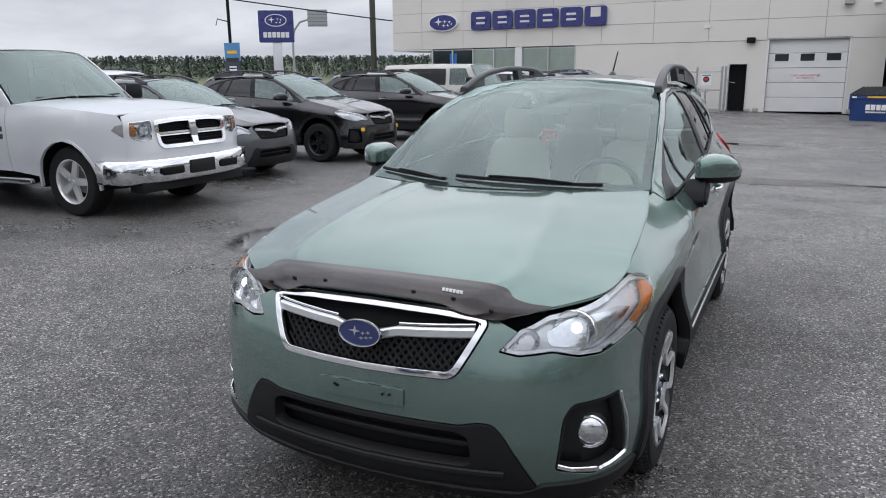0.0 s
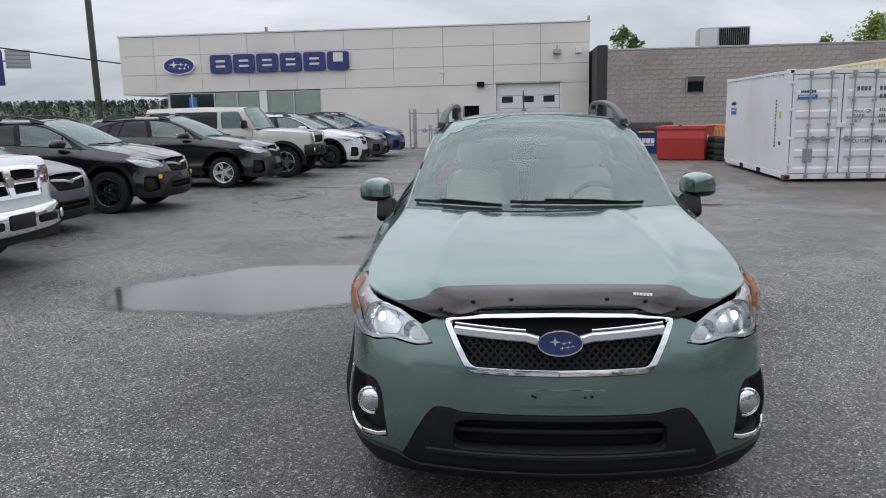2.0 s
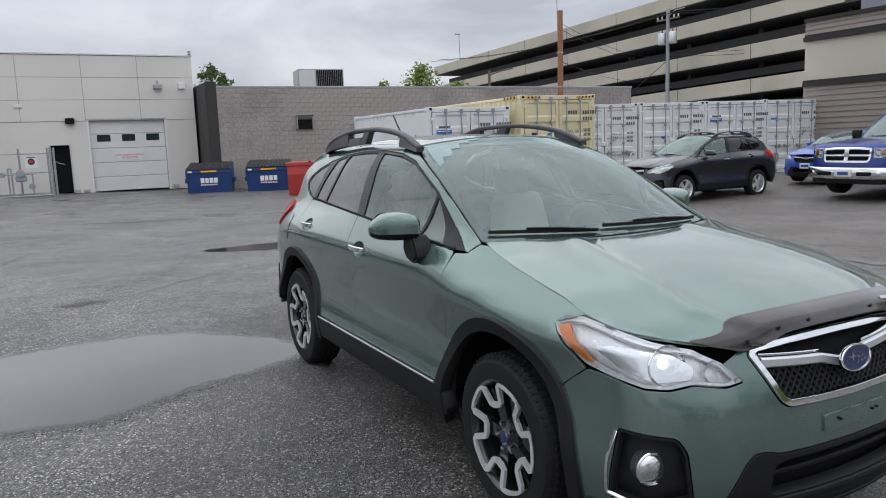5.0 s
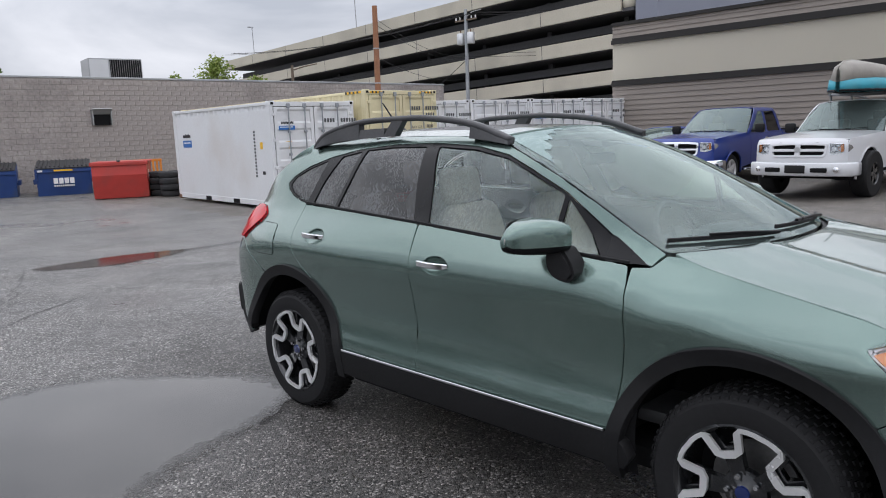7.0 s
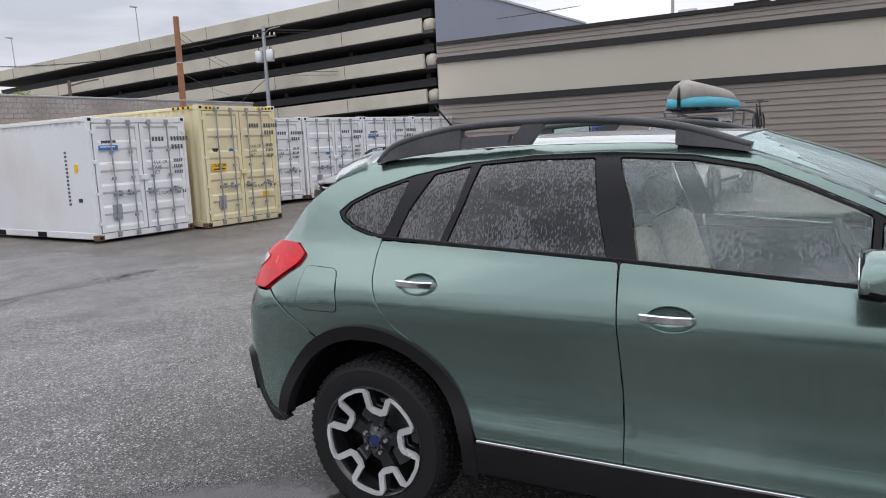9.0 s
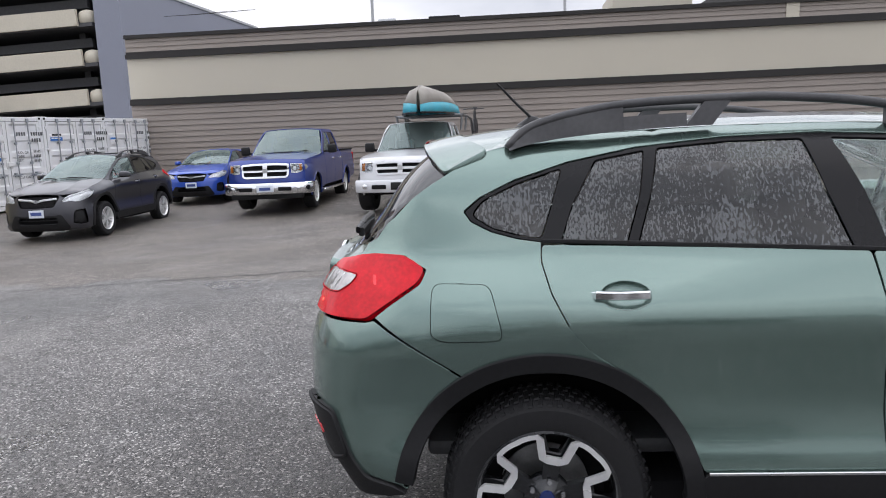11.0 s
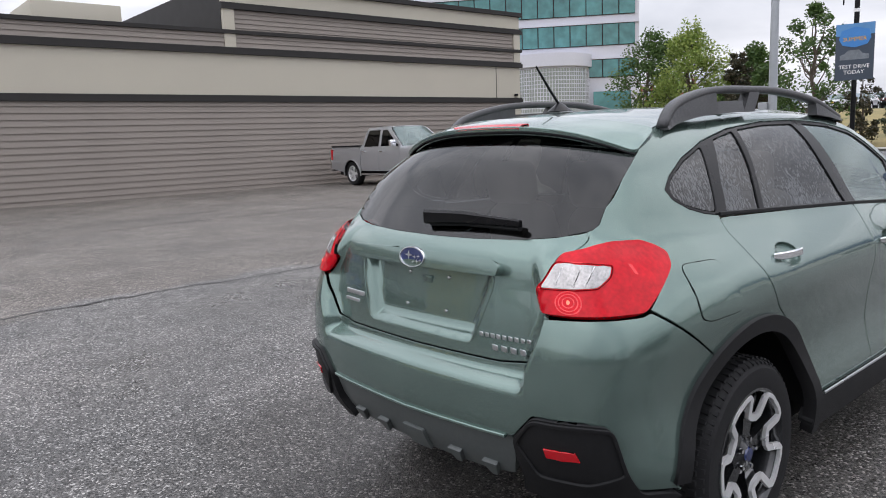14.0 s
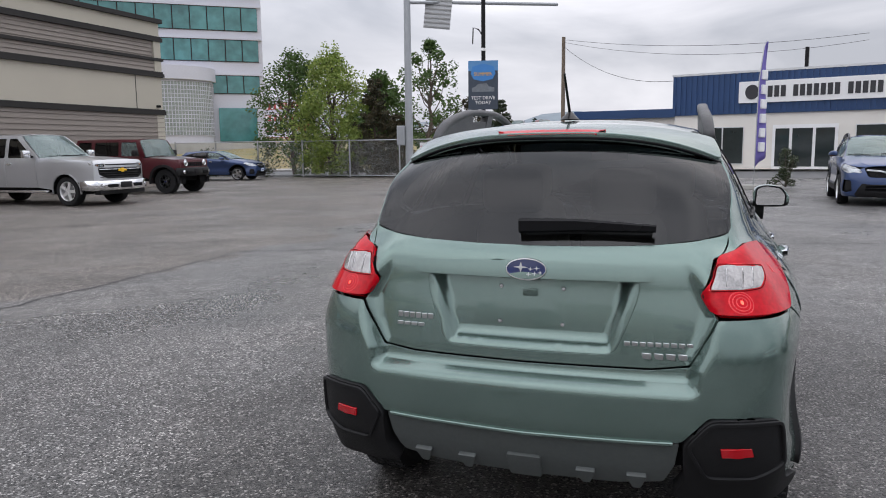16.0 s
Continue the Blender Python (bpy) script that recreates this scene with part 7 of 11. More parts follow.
# raised southern part
box("upper_core", tan_b, TAN_TRIM, 0.08, Y0, 5.25, 20, 0.1, 6.95)
for k in range(8):
    piece("siding_board", sd, tan_b, (0.04, Y0, 4.80 + k * 0.155), (1, (-0.15 - Y0) / L, 0.82))
for z0, z1, d in ((6.02, 6.16, -0.10), (6.16, 6.24, -0.04), (6.78, 6.95, -0.14)):
    box("trim_board", tan_b, TAN_TRIM, d, Y0 - 0.1, z0, 0.1, 0.12, z1)
box("parapet_band", tan_b, TAN_CREAM, 0.0, Y0, 6.24, 0.09, 0.1, 6.78)
for y in (-0.12, Y0 + 0.2):
    box("pilaster", tan_b, TAN_CREAM, -0.05, y - 0.2, 4.78, 0.08, y + 0.2, 6.02)
box("south_wall", tan_b, TAN_SIDING, 0.06, Y0 - 0.03, -0.3, 24, Y0, 6.9)
box("south_band", tan_b, TAN_CREAM, 0.06, Y0 - 0.05, 3.2, 24, Y0 - 0.02, 4.55)
box("base_strip", tan_b, TAN_TRIM, -0.01, Y0, -0.35, 0.06, Y1, -0.04)
part("wall_lamp", box_bm(-0.12, Y0 + 0.25, 3.28, 0.0, Y0 + 0.40, 3.38, 0.01), GLOSS_BLACK, tan_b)
for y, kind in ((13.0, "pipe"), (10.6, "unit"), (6.6, "mast"), (2.0, "box"), (13.9, "post")):
    base = Matrix.Translation((4.0, y, 5.2))
    if kind == "pipe":
        b = merge(*[box_bm(0, 0, 0, 0.28, 0.28, 0.75, 0.05), box_bm(-0.05, 0.05, 0.55, 0.1, 0.75, 0.85, 0.06)])
        b.transform(base)
        part("roof_vent", b, GALV, tan_b)
    elif kind == "unit":
        b = box_bm(0, 0, 0.1, 0.9, 1.2, 0.85, 0.04)
        b.transform(base)
        part("roof_unit", b, GLOSS_BLACK, tan_b)
    elif kind == "box":
        b = box_bm(0, 0, 0, 3, 2.9, 1.35, 0.02)
        b.transform(base)
        part("roof_box", b, TAN_CREAM, tan_b)
    else:
        b = box_bm(0, 0, 0, 0.1, 0.1, 2.6)
        b.transform(base)
        part("roof_post", b, GALV, tan_b)

# multi-storey car park far behind
park = thing("parking_structure", Matrix.Translation((50.5, 29.6, 0.0)), "cream concrete multi-storey parking structure with sloping decks", "parking structure")
tilt = pose(0, 0, 0, -2.1, 0, 0)
LP = 64
for k in range(6):
    z0 = -0.85 + k * 2.83
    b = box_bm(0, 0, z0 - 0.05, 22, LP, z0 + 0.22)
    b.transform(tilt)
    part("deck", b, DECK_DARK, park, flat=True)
    b = merge(box_bm(-0.25, 1.0, z0 + 0.02, 0.0, LP, z0 + 1.18), box_bm(1.2, -0.25, z0 + 0.02, 22, 0.0, z0 + 1.18))
    b.transform(tilt)
    par = part("parapet", b, CREAM, park, flat=True)
    for y in range(9, LP, 8):
        b = box_bm(-0.262, y, z0 + 0.02, -0.24, y + 0.05, z0 + 1.18)
        b.transform(tilt)
        part("parapet_joint", b, DECK_DARK, par, flat=True)
    b = box_bm(-0.12, -0.12, z0 + 0.02, 1.25, 1.1, z0 + 1.18, 0.5, 3)
    b.transform(tilt)
    part("parapet_corner", b, CREAM, par)
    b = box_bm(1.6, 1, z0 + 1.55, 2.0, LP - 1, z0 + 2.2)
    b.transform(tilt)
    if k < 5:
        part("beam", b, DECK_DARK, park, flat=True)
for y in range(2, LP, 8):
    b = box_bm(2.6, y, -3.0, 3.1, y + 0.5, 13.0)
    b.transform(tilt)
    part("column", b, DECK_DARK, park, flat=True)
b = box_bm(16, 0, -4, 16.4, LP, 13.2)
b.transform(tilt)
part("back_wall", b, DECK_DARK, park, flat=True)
for y in (35, 57):
    b = box_bm(0.1, y, 13.2, 0.17, y + 0.07, 18.0)
    b.transform(tilt)
    lp = part("lamp_post", b, GALV, park, flat=True)
    b = box_bm(-0.5, y - 0.06, 17.95, 0.3, y + 0.14, 18.08)
    b.transform(tilt)
    part("lamp_head", b, GALV, lp, flat=True)
blue_b = thing("stucco_building", Matrix.Translation((52.0, 29.0, 0.0)) @ pose(0, 0, 0, 0, 0, -4.5), "plain blue-grey stucco building", "building")
box("wall", blue_b, BLUE_GREY, -1.8, -1.5, 0, 24, 0.5, 13.4)
box("coping", blue_b, GALV, -1.9, -1.6, 13.4, 24.1, 0.5, 13.6)

# office block to the south-east
office = thing("office_building", Matrix.Translation((81.2, -50.8, 0.0)) @ pose(0, 0, 0, 0, 0, 219), "pale office block with bands of teal windows", "building")
box("body", office, OFFICE_WHITE, -0.2, 0.3, 0, 40, 18, 22.0)
for z0, z1 in ((1.2, 4.0), (8.2, 10.4), (12.0, 14.6), (15.6, 18.4), (19.5, 21.6)):
    if z0 < 2:
        continue
    band = box("window_band", office, TAN_TRIM, 0.5, 0.2, z0, 39.5, 0.28, z1)
    for k in range(20):
        box("office_window", band, WINDOW_TEAL, 0.6 + k * 1.95, 0.12, z0 + 0.08, 0.6 + k * 1.95 + 1.82, 0.2, z1 - 0.08)
    box("sill_band", office, OFFICE_WHITE, 0, 0.0, z1, 39.9, 0.3, z1 + 0.25)
rot_b = lathe([(5.0, 0.0), (5.0, 9.5), (5.4, 9.5), (5.4, 11.0), (0.0, 11.0)], 40)
rot_b.transform(Matrix.Translation((29.0, 1.0, 0)) @ pose(0, 0, 0, 0, -90, 0))
part("entrance_drum", rot_b, OFFICE_WHITE, office, "pale curved entrance drum")
gb = lathe([(5.06, 3.2), (5.06, 9.3)], 40)
gb.transform(Matrix.Translation((29.0, 1.0, 0)) @ pose(0, 0, 0, 0, -90, 0))
part("glass_block_wall", gb, surface("glass_block_wall", (0.30, 0.33, 0.30), 0.2, var=0.2, scale=1.0, fine=3.0, coat=0.4), office)
jv, jf = [], []
for k in range(14):
    z = 3.2 + 6.1 * k / 13
    tv, tf = tube_data([(29.0 + 5.08 * math.cos(radians(t)), 1.0 + 5.08 * math.sin(radians(t)), z) for t in range(180, 364, 6)], box_section(0.06, 0.07))
    jf += [tuple(i + len(jv) for i in q) for q in tf]
    jv += [tuple(q) for q in tv]
for t in range(180, 362, 4):
    p = (29.0 + 5.08 * math.cos(radians(t)), 1.0 + 5.08 * math.sin(radians(t)))
    tv, tf = tube_data([(*p, 3.2), (*p, 9.3)], box_section(0.06, 0.06), up=(0.3, 1, 0))
    jf += [tuple(i + len(jv) for i in q) for q in tf]
    jv += [tuple(q) for q in tv]
tagged(link_mesh("glass_block_joint", jv, jf, OFFICE_WHITE, office, smooth_faces=False), kind="stuff")
box("entrance_glass", office, WINDOW_TEAL, 20.5, -0.3, 3.0, 23.5, 0.2, 8.2)
box("low_wall", office, CONCRETE, 0, -12, 0, 52, -11.6, 2.2)
box("ground_window", office, WINDOW_TEAL, 34.5, -0.1, 2.5, 39.0, 0.2, 6.5)

# building with the navy fascia across the road
nav = thing("shop_building", Matrix.Translation((0.87, -41.6, 0.0)) @ pose(0, 0, 0, 0, 0, 180 - 15.4), "white shop building with navy ribbed fascia", "building")
# local x runs to the west along the facade, face at y = 0 towards the lot
box("wall", nav, STUCCO, 0.0, 0.05, 0, 30, 12, 3.2)
fas = box("fascia", nav, NAVY_METAL, -0.1, -0.05, 3.15, 30, 12, 5.42)
for k in range(100):
    box("fascia_rib", fas, NAVY_METAL, -0.1 + k * 0.3, -0.10, 3.17, -0.1 + k * 0.3 + 0.16, -0.04, 5.38)
box("coping", nav, ALU, -0.15, -0.12, 5.38, 30, 12, 5.5)
sg = box("sign_board", nav, SIGN_WHITE, 3.6, -0.24, 3.72, 11.2, -0.10, 4.88, 0.01)
fx = 5.1
for wd in (3, 7, 5):
    for k in range(wd):
        box("sign_bar", sg, TEXT_DARK, fx, -0.265, 4.0, fx + 0.24, -0.24, 4.6)
        fx += 0.33
    fx += 0.28
part("sign_emblem", prism_bm([(4.3 + 0.36 * math.cos(2 * math.pi * k / 20), 4.3 + 0.40 * math.sin(2 * math.pi * k / 20)) for k in range(20)], -0.02, Matrix.Translation((0, -0.25, 0))), TEXT_DARK, sg, flat=True)
for x0, x1, z0, z1 in ((1.6, 3.9, 0.35, 2.45), (9.4, 12.6, 0.5, 2.45), (14.0, 17.0, 0.5, 2.45)):
    w = box("shop_window", nav, ALU, x0, 0.0, z0, x1, 0.04, z1)
    for k in range(2):
        xm = x0 + (x1 - x0) * k / 2
        box("pane", w, WINDOW_DARK, xm + 0.04, -0.02, z0 + 0.05, xm + (x1 - x0) / 2 - 0.04, 0.01, z1 - 0.05)
dw = box("shop_door", nav, SIGN_WHITE, 5.4, -0.02, 0.05, 8.6, 0.03, 2.5)
for x0, x1 in ((5.55, 6.25), (6.4, 7.4), (7.55, 8.45)):
    box("pane", dw, WINDOW_DARK, x0, -0.04, 0.25, x1, -0.01, 2.3)
low = thing("low_shop_building", Matrix.Translation((8.2, -52.0, 0.0)) @ pose(0, 0, 0, 0, 0, 180 - 8), "low white shop building with navy roof edge", "building")
box("wall", low, STUCCO, 0.0, 0.0, 0, 12, 8, 3.4)
box("roof_edge", low, NAVY_METAL, -0.1, -0.3, 3.4, 12.2, 8, 4.0)
box("shop_window", low, WINDOW_DARK, 4.0, -0.03, 0.4, 6.4, 0.05, 2.6)
box("shop_door", low, WOOD_POLE, 9.6, -0.03, 0.2, 10.6, 0.05, 2.4)
red_b = thing("red_white_building", Matrix.Translation((150, -215, 0.0)) @ pose(0, 0, 0, 0, 0, 155), "distant red and white banded building", "building")
box("body", red_b, OFFICE_WHITE, 0, 0, 0, 44, 14, 17)
for z in (4.5, 8.0, 11.5, 15):
    box("red_band", red_b, RED_BRICKISH, 0, -0.1, z - 0.9, 44, 0.05, z + 0.9)
    for k in range(14):
        box("window", red_b, SIGN_WHITE, 1 + k * 3.1, -0.15, z - 0.7, 2.6 + k * 3.1, -0.05, z + 0.7)
far_b = thing("grey_warehouse", Matrix.Translation((2.0, -120, 0.0)) @ pose(0, 0, 0, 0, 0, 180), "plain grey distant warehouse", "building")
box("body", far_b, BLUE_GREY, -6, 0, 0, 16, 20, 5.2)

# ---- shipping containers ----
RUST = surface("rusty_casting", (0.16, 0.085, 0.05), 0.85, var=0.35, scale=8, fine=60)
GASKET = surface("black_door_gasket", (0.02, 0.02, 0.02), 0.7)
BAR_STEEL = surface("grey_lock_bar_steel", (0.36, 0.38, 0.40), 0.42, 0.6, var=0.15, scale=8)
HAZARD_BLACK = surface("black_hazard_tape", (0.02, 0.02, 0.02), 0.5)
BAR_TEXT = surface("faded_stencil_paint", (0.10, 0.105, 0.11), 0.7, var=0.3, scale=20)


def corrugated(x, y0, y1, z0, z1, pitch=0.278, depth=0.036, face=-1):
    """A folded steel wall along y; face: the side that looks out."""
    prof, y = [], y0
    while y < y1 - 0.05:
        for dy, d in ((0.0, 0.0), (0.072, 0.0), (0.140, depth), (0.210, depth)):
            if y + dy < y1:
                prof.append((x - face * d, y + dy))
        y += pitch
    prof.append((x, y1))
    v = [(a, b, z) for z in (z0, z1) for a, b in prof]
    n = len(prof)
    return v, [(i, i + 1, n + i + 1, n + i) for i in range(n - 1)]


def stencil(parent, x, z, cols, h=0.10, w=0.055, step_x=0.082, y=-0.028):
    """A row of plain bars for stencilled characters."""
    for k, on in enumerate(cols):
        if on:
            box("stencil_bar", parent, BAR_TEXT, x + k * step_x, y - 0.002, z, x + k * step_x + w, y, z + h)


def container(label, m, length, height, paint, smooth_side=False, hazard=False, stickers=(), group="storage containers in the yard"):
    c = thing("shipping_container", m, label, "shipping container", group)
    W, H, L = 2.438, height, length
    for x in (0.0, W - 0.10):
        for y in (0.0, L - 0.12):
            box("corner_post", c, paint, x, y, 0.12, x + 0.10, y + 0.12, H - 0.10, 0.012)
    for x in (-0.006, W - 0.156):
        for y in (-0.006, L - 0.172):
            for z in (0.0, H - 0.118):
                cast = box("corner_casting", c, RUST if z == 0 else paint, x, y, z, x + 0.162, y + 0.178, z + 0.118, 0.008)
                if y < 0:
                    box("casting_hole", cast, VOID, x + 0.045, y - 0.003, z + 0.03, x + 0.12, y + 0.01, z + 0.09)
    for x in (0.01, W - 0.07):
        box("top_rail", c, paint, x, 0.12, H - 0.09, x + 0.06, L - 0.12, H - 0.02, 0.006)
        box("bottom_rail", c, paint, x, 0.12, 0.03, x + 0.06, L - 0.12, 0.17, 0.006)
    for k, y in enumerate((L / 2 - 1.05, L / 2 + 0.72)):
        box("fork_pocket", c, VOID, 0.004, y, 0.035, 0.10, y + 0.36, 0.150)
    box("door_header", c, paint, 0.10, 0.0, H - 0.13, W - 0.10, 0.10, H - 0.02, 0.006)
    box("door_sill", c, paint, 0.10, 0.0, 0.02, W - 0.10, 0.10, 0.15, 0.006)
    for x, face in ((0.028, -1), (W - 0.028, 1)):
        v, f = corrugated(x, 0.12, L - 0.12, (0.17 if not (smooth_side and face < 0) else H - 0.22), H - 0.09, face=face)
        link_mesh("side_wall", v, f, paint, c, smooth_faces=False)
        if smooth_side and face < 0:
            box("side_sheet", c, paint, 0.022, 0.12, 0.17, 0.05, L - 0.12, H - 0.21)
    v, f = corrugated(0, 0.1, W - 0.1, 0.17, H - 0.09, face=1)
    link_mesh("end_wall", [(b, L - 0.04 + a, z) for a, b, z in v], f, paint, c, smooth_faces=False)
    v, f = corrugated(0, 0.10, L - 0.10, 0.06, W - 0.06, face=1, depth=0.02)
    link_mesh("roof", [(z, b, H - 0.03 + a) for a, b, z in v], f, paint, c, smooth_faces=False)
    box("floor", c, LID, 0.06, 0.1, 0.15, W - 0.06, L - 0.1, 0.17)
    box("gasket", c, GASKET, 0.10, 0.030, 0.15, W - 0.10, 0.045, H - 0.13)
    zlo, zhi = 0.165, H - 0.145
    n_b = 5
    hb = (zhi - zlo) / n_b
    for s, (x0, x1) in enumerate(((0.112, W / 2 - 0.012), (W / 2 + 0.012, W - 0.112))):
        out = [(0.0, zlo), (0.0, zlo + 0.10)]
        for k in range(n_b):
            a, b = zlo + k * hb, zlo + (k + 1) * hb
            out += [(0.0, a + 0.06), (0.030, a + 0.11), (0.030, b - 0.11), (0.0, b - 0.06)] if k else [(0.030, a + 0.15), (0.030, b - 0.11), (0.0, b - 0.06)]
        out += [(0.0, zhi), (0.042, zhi), (0.042, zlo)]
        leaf = bmesh.new()
        vs = [[leaf.verts.new((x, y - 0.012, z)) for y, z in out] for x in (x0, x1)]
        k = len(out)
        for i in range(k):
            leaf.faces.new((vs[0][i], vs[0][(i + 1) % k], vs[1][(i + 1) % k], vs[1][i]))
        leaf.faces.new(vs[0])
        leaf.faces.new(vs[1][::-1])
        bmesh.ops.recalc_face_normals(leaf, faces=leaf.faces)
        door = part("door", leaf, paint, c, flat=True)
        for xe in (x0 + 0.045, x1 - 0.045):
            box("door_stile", door, paint, xe - 0.045, -0.014, zlo, xe + 0.045, 0.02, zhi)
        for bx in (x0 + 0.38, x1 - 0.26) if s == 0 else (x0 + 0.22, x1 - 0.42):
            bar = tube("lock_bar", [(bx, -0.050, 0.07), (bx, -0.050, H - 0.06)], circle_section(0.017, 8), BAR_STEEL, door, up=(0, 1, 0))[0]
            for z in (0.10, H - 0.12):
                box("cam_keeper", bar, BAR_STEEL, bx - 0.04, -0.075, z - 0.05, bx + 0.04, -0.01, z + 0.06, 0.008)
            for z in (0.95, H * 0.5, H - 0.75, 0.48):
                box("bar_bracket", bar, BAR_STEEL, bx - 0.035, -0.070, z - 0.03, bx + 0.035, -0.008, z + 0.03, 0.006)
            hx = 0.34 if (s == 0) == (bx < (x0 + x1) / 2) else -0.34
            hb_ = tube("lock_handle", [(bx - hx * 0.25, -0.078, 0.985), (bx + hx * 0.7, -0.078, 0.965)], box_section(0.016, 0.034), BAR_STEEL, bar)[0]
            box("handle_catch", hb_, BAR_STEEL, bx + hx * 0.35 - 0.03, -0.085, 0.92, bx + hx * 0.35 + 0.03, -0.01, 1.04, 0.008)
        for z in (0.32, 0.95, 1.62, H - 0.36):
            xh = x0 - 0.055 if s == 0 else x1 - 0.04
            box("hinge", door, paint, xh, -0.028, z, xh + 0.095, 0.012, z + 0.075, 0.008)
    box("door_lock_box", c, paint, W / 2 - 0.10, -0.075, 1.22, W / 2 + 0.09, -0.012, 1.34, 0.012)
    if hazard:
        for xs, ys, along in ((0.16, -0.009, 0), (W - 0.62, -0.009, 0), (-0.012, 0.18, 1)):
            for k in range(8):
                q = xs + k * 0.058
                mat = HAZARD_BLACK if k % 2 else STICKER_YELLOW
                if along:
                    box("hazard_stripe", c, mat, xs, ys + k * 0.09, H - 0.085, xs + 0.03, ys + k * 0.09 + 0.09, H - 0.025)
                else:
                    box("hazard_stripe", c, mat, q, ys, H - 0.095, q + 0.058, ys + 0.02, H - 0.04)
    for kind in stickers:
        if kind == "logo":
            s_ = box("door_sticker", c, STICKER_BLUE, 0.22, -0.018, H - 0.70, 0.66, -0.006, H - 0.60, label="blue and white door sticker")
            for k in range(9):
                box("sticker_bar", s_, TEXT_DARK, 0.29 + k * 0.038, -0.018, H - 0.56 + (0.01 if k % 2 else 0), 0.318 + k * 0.038, -0.010, H - 0.50)
            for k in range(10):
                box("sticker_bar", s_, SIGN_WHITE, 0.25 + k * 0.036, -0.021, H - 0.645, 0.278 + k * 0.036, -0.017, H - 0.62)
        elif kind == "triangle":
            part("warning_triangle", prism_bm([(0.38, H - 0.98), (0.56, H - 0.98), (0.47, H - 1.16)], 0.012, Matrix.Translation((0, -0.006, 0))), STICKER_YELLOW, c, flat=True)
        elif kind == "darktriangle":
            part("warning_triangle", prism_bm([(0.32, H - 1.02), (0.52, H - 1.02), (0.42, H - 1.20)], 0.008, Matrix.Translation((0, -0.004, 0))), HAZARD_BLACK, c, flat=True)
            part("round_sticker", prism_bm([(0.90 + 0.085 * math.cos(t * 0.4), H - 1.13 + 0.095 * math.sin(t * 0.4)) for t in range(16)], 0.008, Matrix.Translation((0, -0.004, 0))), STICKER_BLUE, c, flat=True)
        elif kind == "caution":
            s_ = box("caution_sticker", c, STICKER_YELLOW, 0.26, -0.020, H - 1.56, 0.70, -0.012, H - 1.38, label="orange-yellow caution sticker")
            text_part("caution_words", "CAUTION", 0.088, Matrix.Translation((0.48, -0.022, H - 1.43)) @ FACE_S, TEXT_DARK, s_)
            box("caution_line", s_, TEXT_DARK, 0.30, -0.022, H - 1.535, 0.66, -0.019, H - 1.50)
            box("low_sticker", c, STICKER_YELLOW, W - 0.62, -0.018, 0.62, W - 0.42, -0.006, 0.74)
        elif kind == "vent":
            box("plate", c, POLE_GREY, 0.40, -0.018, 0.42, 0.62, -0.006, 0.74, label="grey data plate on the door")
        elif kind == "round":
            part("round_sticker", prism_bm([(0.42 + 0.07 * math.cos(t * 0.4), H - 0.72 + 0.08 * math.sin(t * 0.4)) for t in range(16)], 0.008, Matrix.Translation((0, -0.016, 0))), STICKER_BLUE, c, flat=True)
        elif kind == "paper":
            box("paper_notice", c, SIGN_WHITE, 0.24, -0.020, H - 0.85, 0.56, -0.014, H - 0.62)
            box("paper_bar", c, STICKER_BLUE, 0.26, -0.024, H - 0.70, 0.54, -0.019, H - 0.64)
    xr = W / 2 + 0.30
    stencil(c, xr, H - 0.54, (1, 1, 1, 1, 0, 0, 1, 1, 1, 1, 1, 1), y=-0.016)
    stencil(c, xr + 0.50, H - 0.72, (1, 1, 1, 1), y=-0.016)
    text_part("stencil_words", "MAX GR\nTARE\nNET", 0.11, Matrix.Translation((xr - 0.06, -0.018, H - 1.12)) @ FACE_S, BAR_TEXT, c, 0.001, "LEFT")
    for k in range(3):
        stencil(c, xr + 0.52, H - 1.02 - k * 0.13, (1, 1, 1, 1, 1), h=0.075, w=0.03, step_x=0.05, y=-0.016)
    text_part("stencil_words", "CU CAP", 0.11, Matrix.Translation((xr - 0.04, -0.018, 0.90)) @ FACE_S, BAR_TEXT, c, 0.001, "LEFT")
    stencil(c, xr + 0.55, 0.86, (1, 1, 0, 1, 1), h=0.075, w=0.03, step_x=0.05, y=-0.016)
    return c


wc = container("white steel shipping container with closed doors", Matrix.Translation((6.62, 13.50, -0.19)) @ pose(0, 0, 0, 0, 0, -3.7), 6.06, 2.60, CONT_WHITE, True, stickers=("logo", "triangle", "vent"))
ls = box("side_sticker", wc, STICKER_BLUE, 0.012, 4.85, 1.52, 0.022, 5.45, 1.72, label="blue and white side sticker")
for k in range(9):
    box("sticker_bar", ls, SIGN_WHITE, 0.010, 4.92 + k * 0.055, 1.63, 0.013, 4.962 + k * 0.055, 1.67)
    box("sticker_bar", ls, TEXT_DARK, 0.010, 4.90 + k * 0.06, 1.80, 0.022, 4.945 + k * 0.06, 1.88 + (0.03 if k in (2, 5) else 0))
for k in range(14):
    box("stencil_bar", wc, BAR_TEXT, 0.012, 0.88, 0.75 + k * 0.085, 0.022, 0.95, 0.80 + k * 0.085)
box("side_plate", wc, STICKER_YELLOW, 0.010, 0.50, 1.45, 0.022, 0.62, 1.62)
box("side_plate", wc, TEXT_DARK, 0.012, 0.45, 0.82, 0.022, 0.58, 0.90)
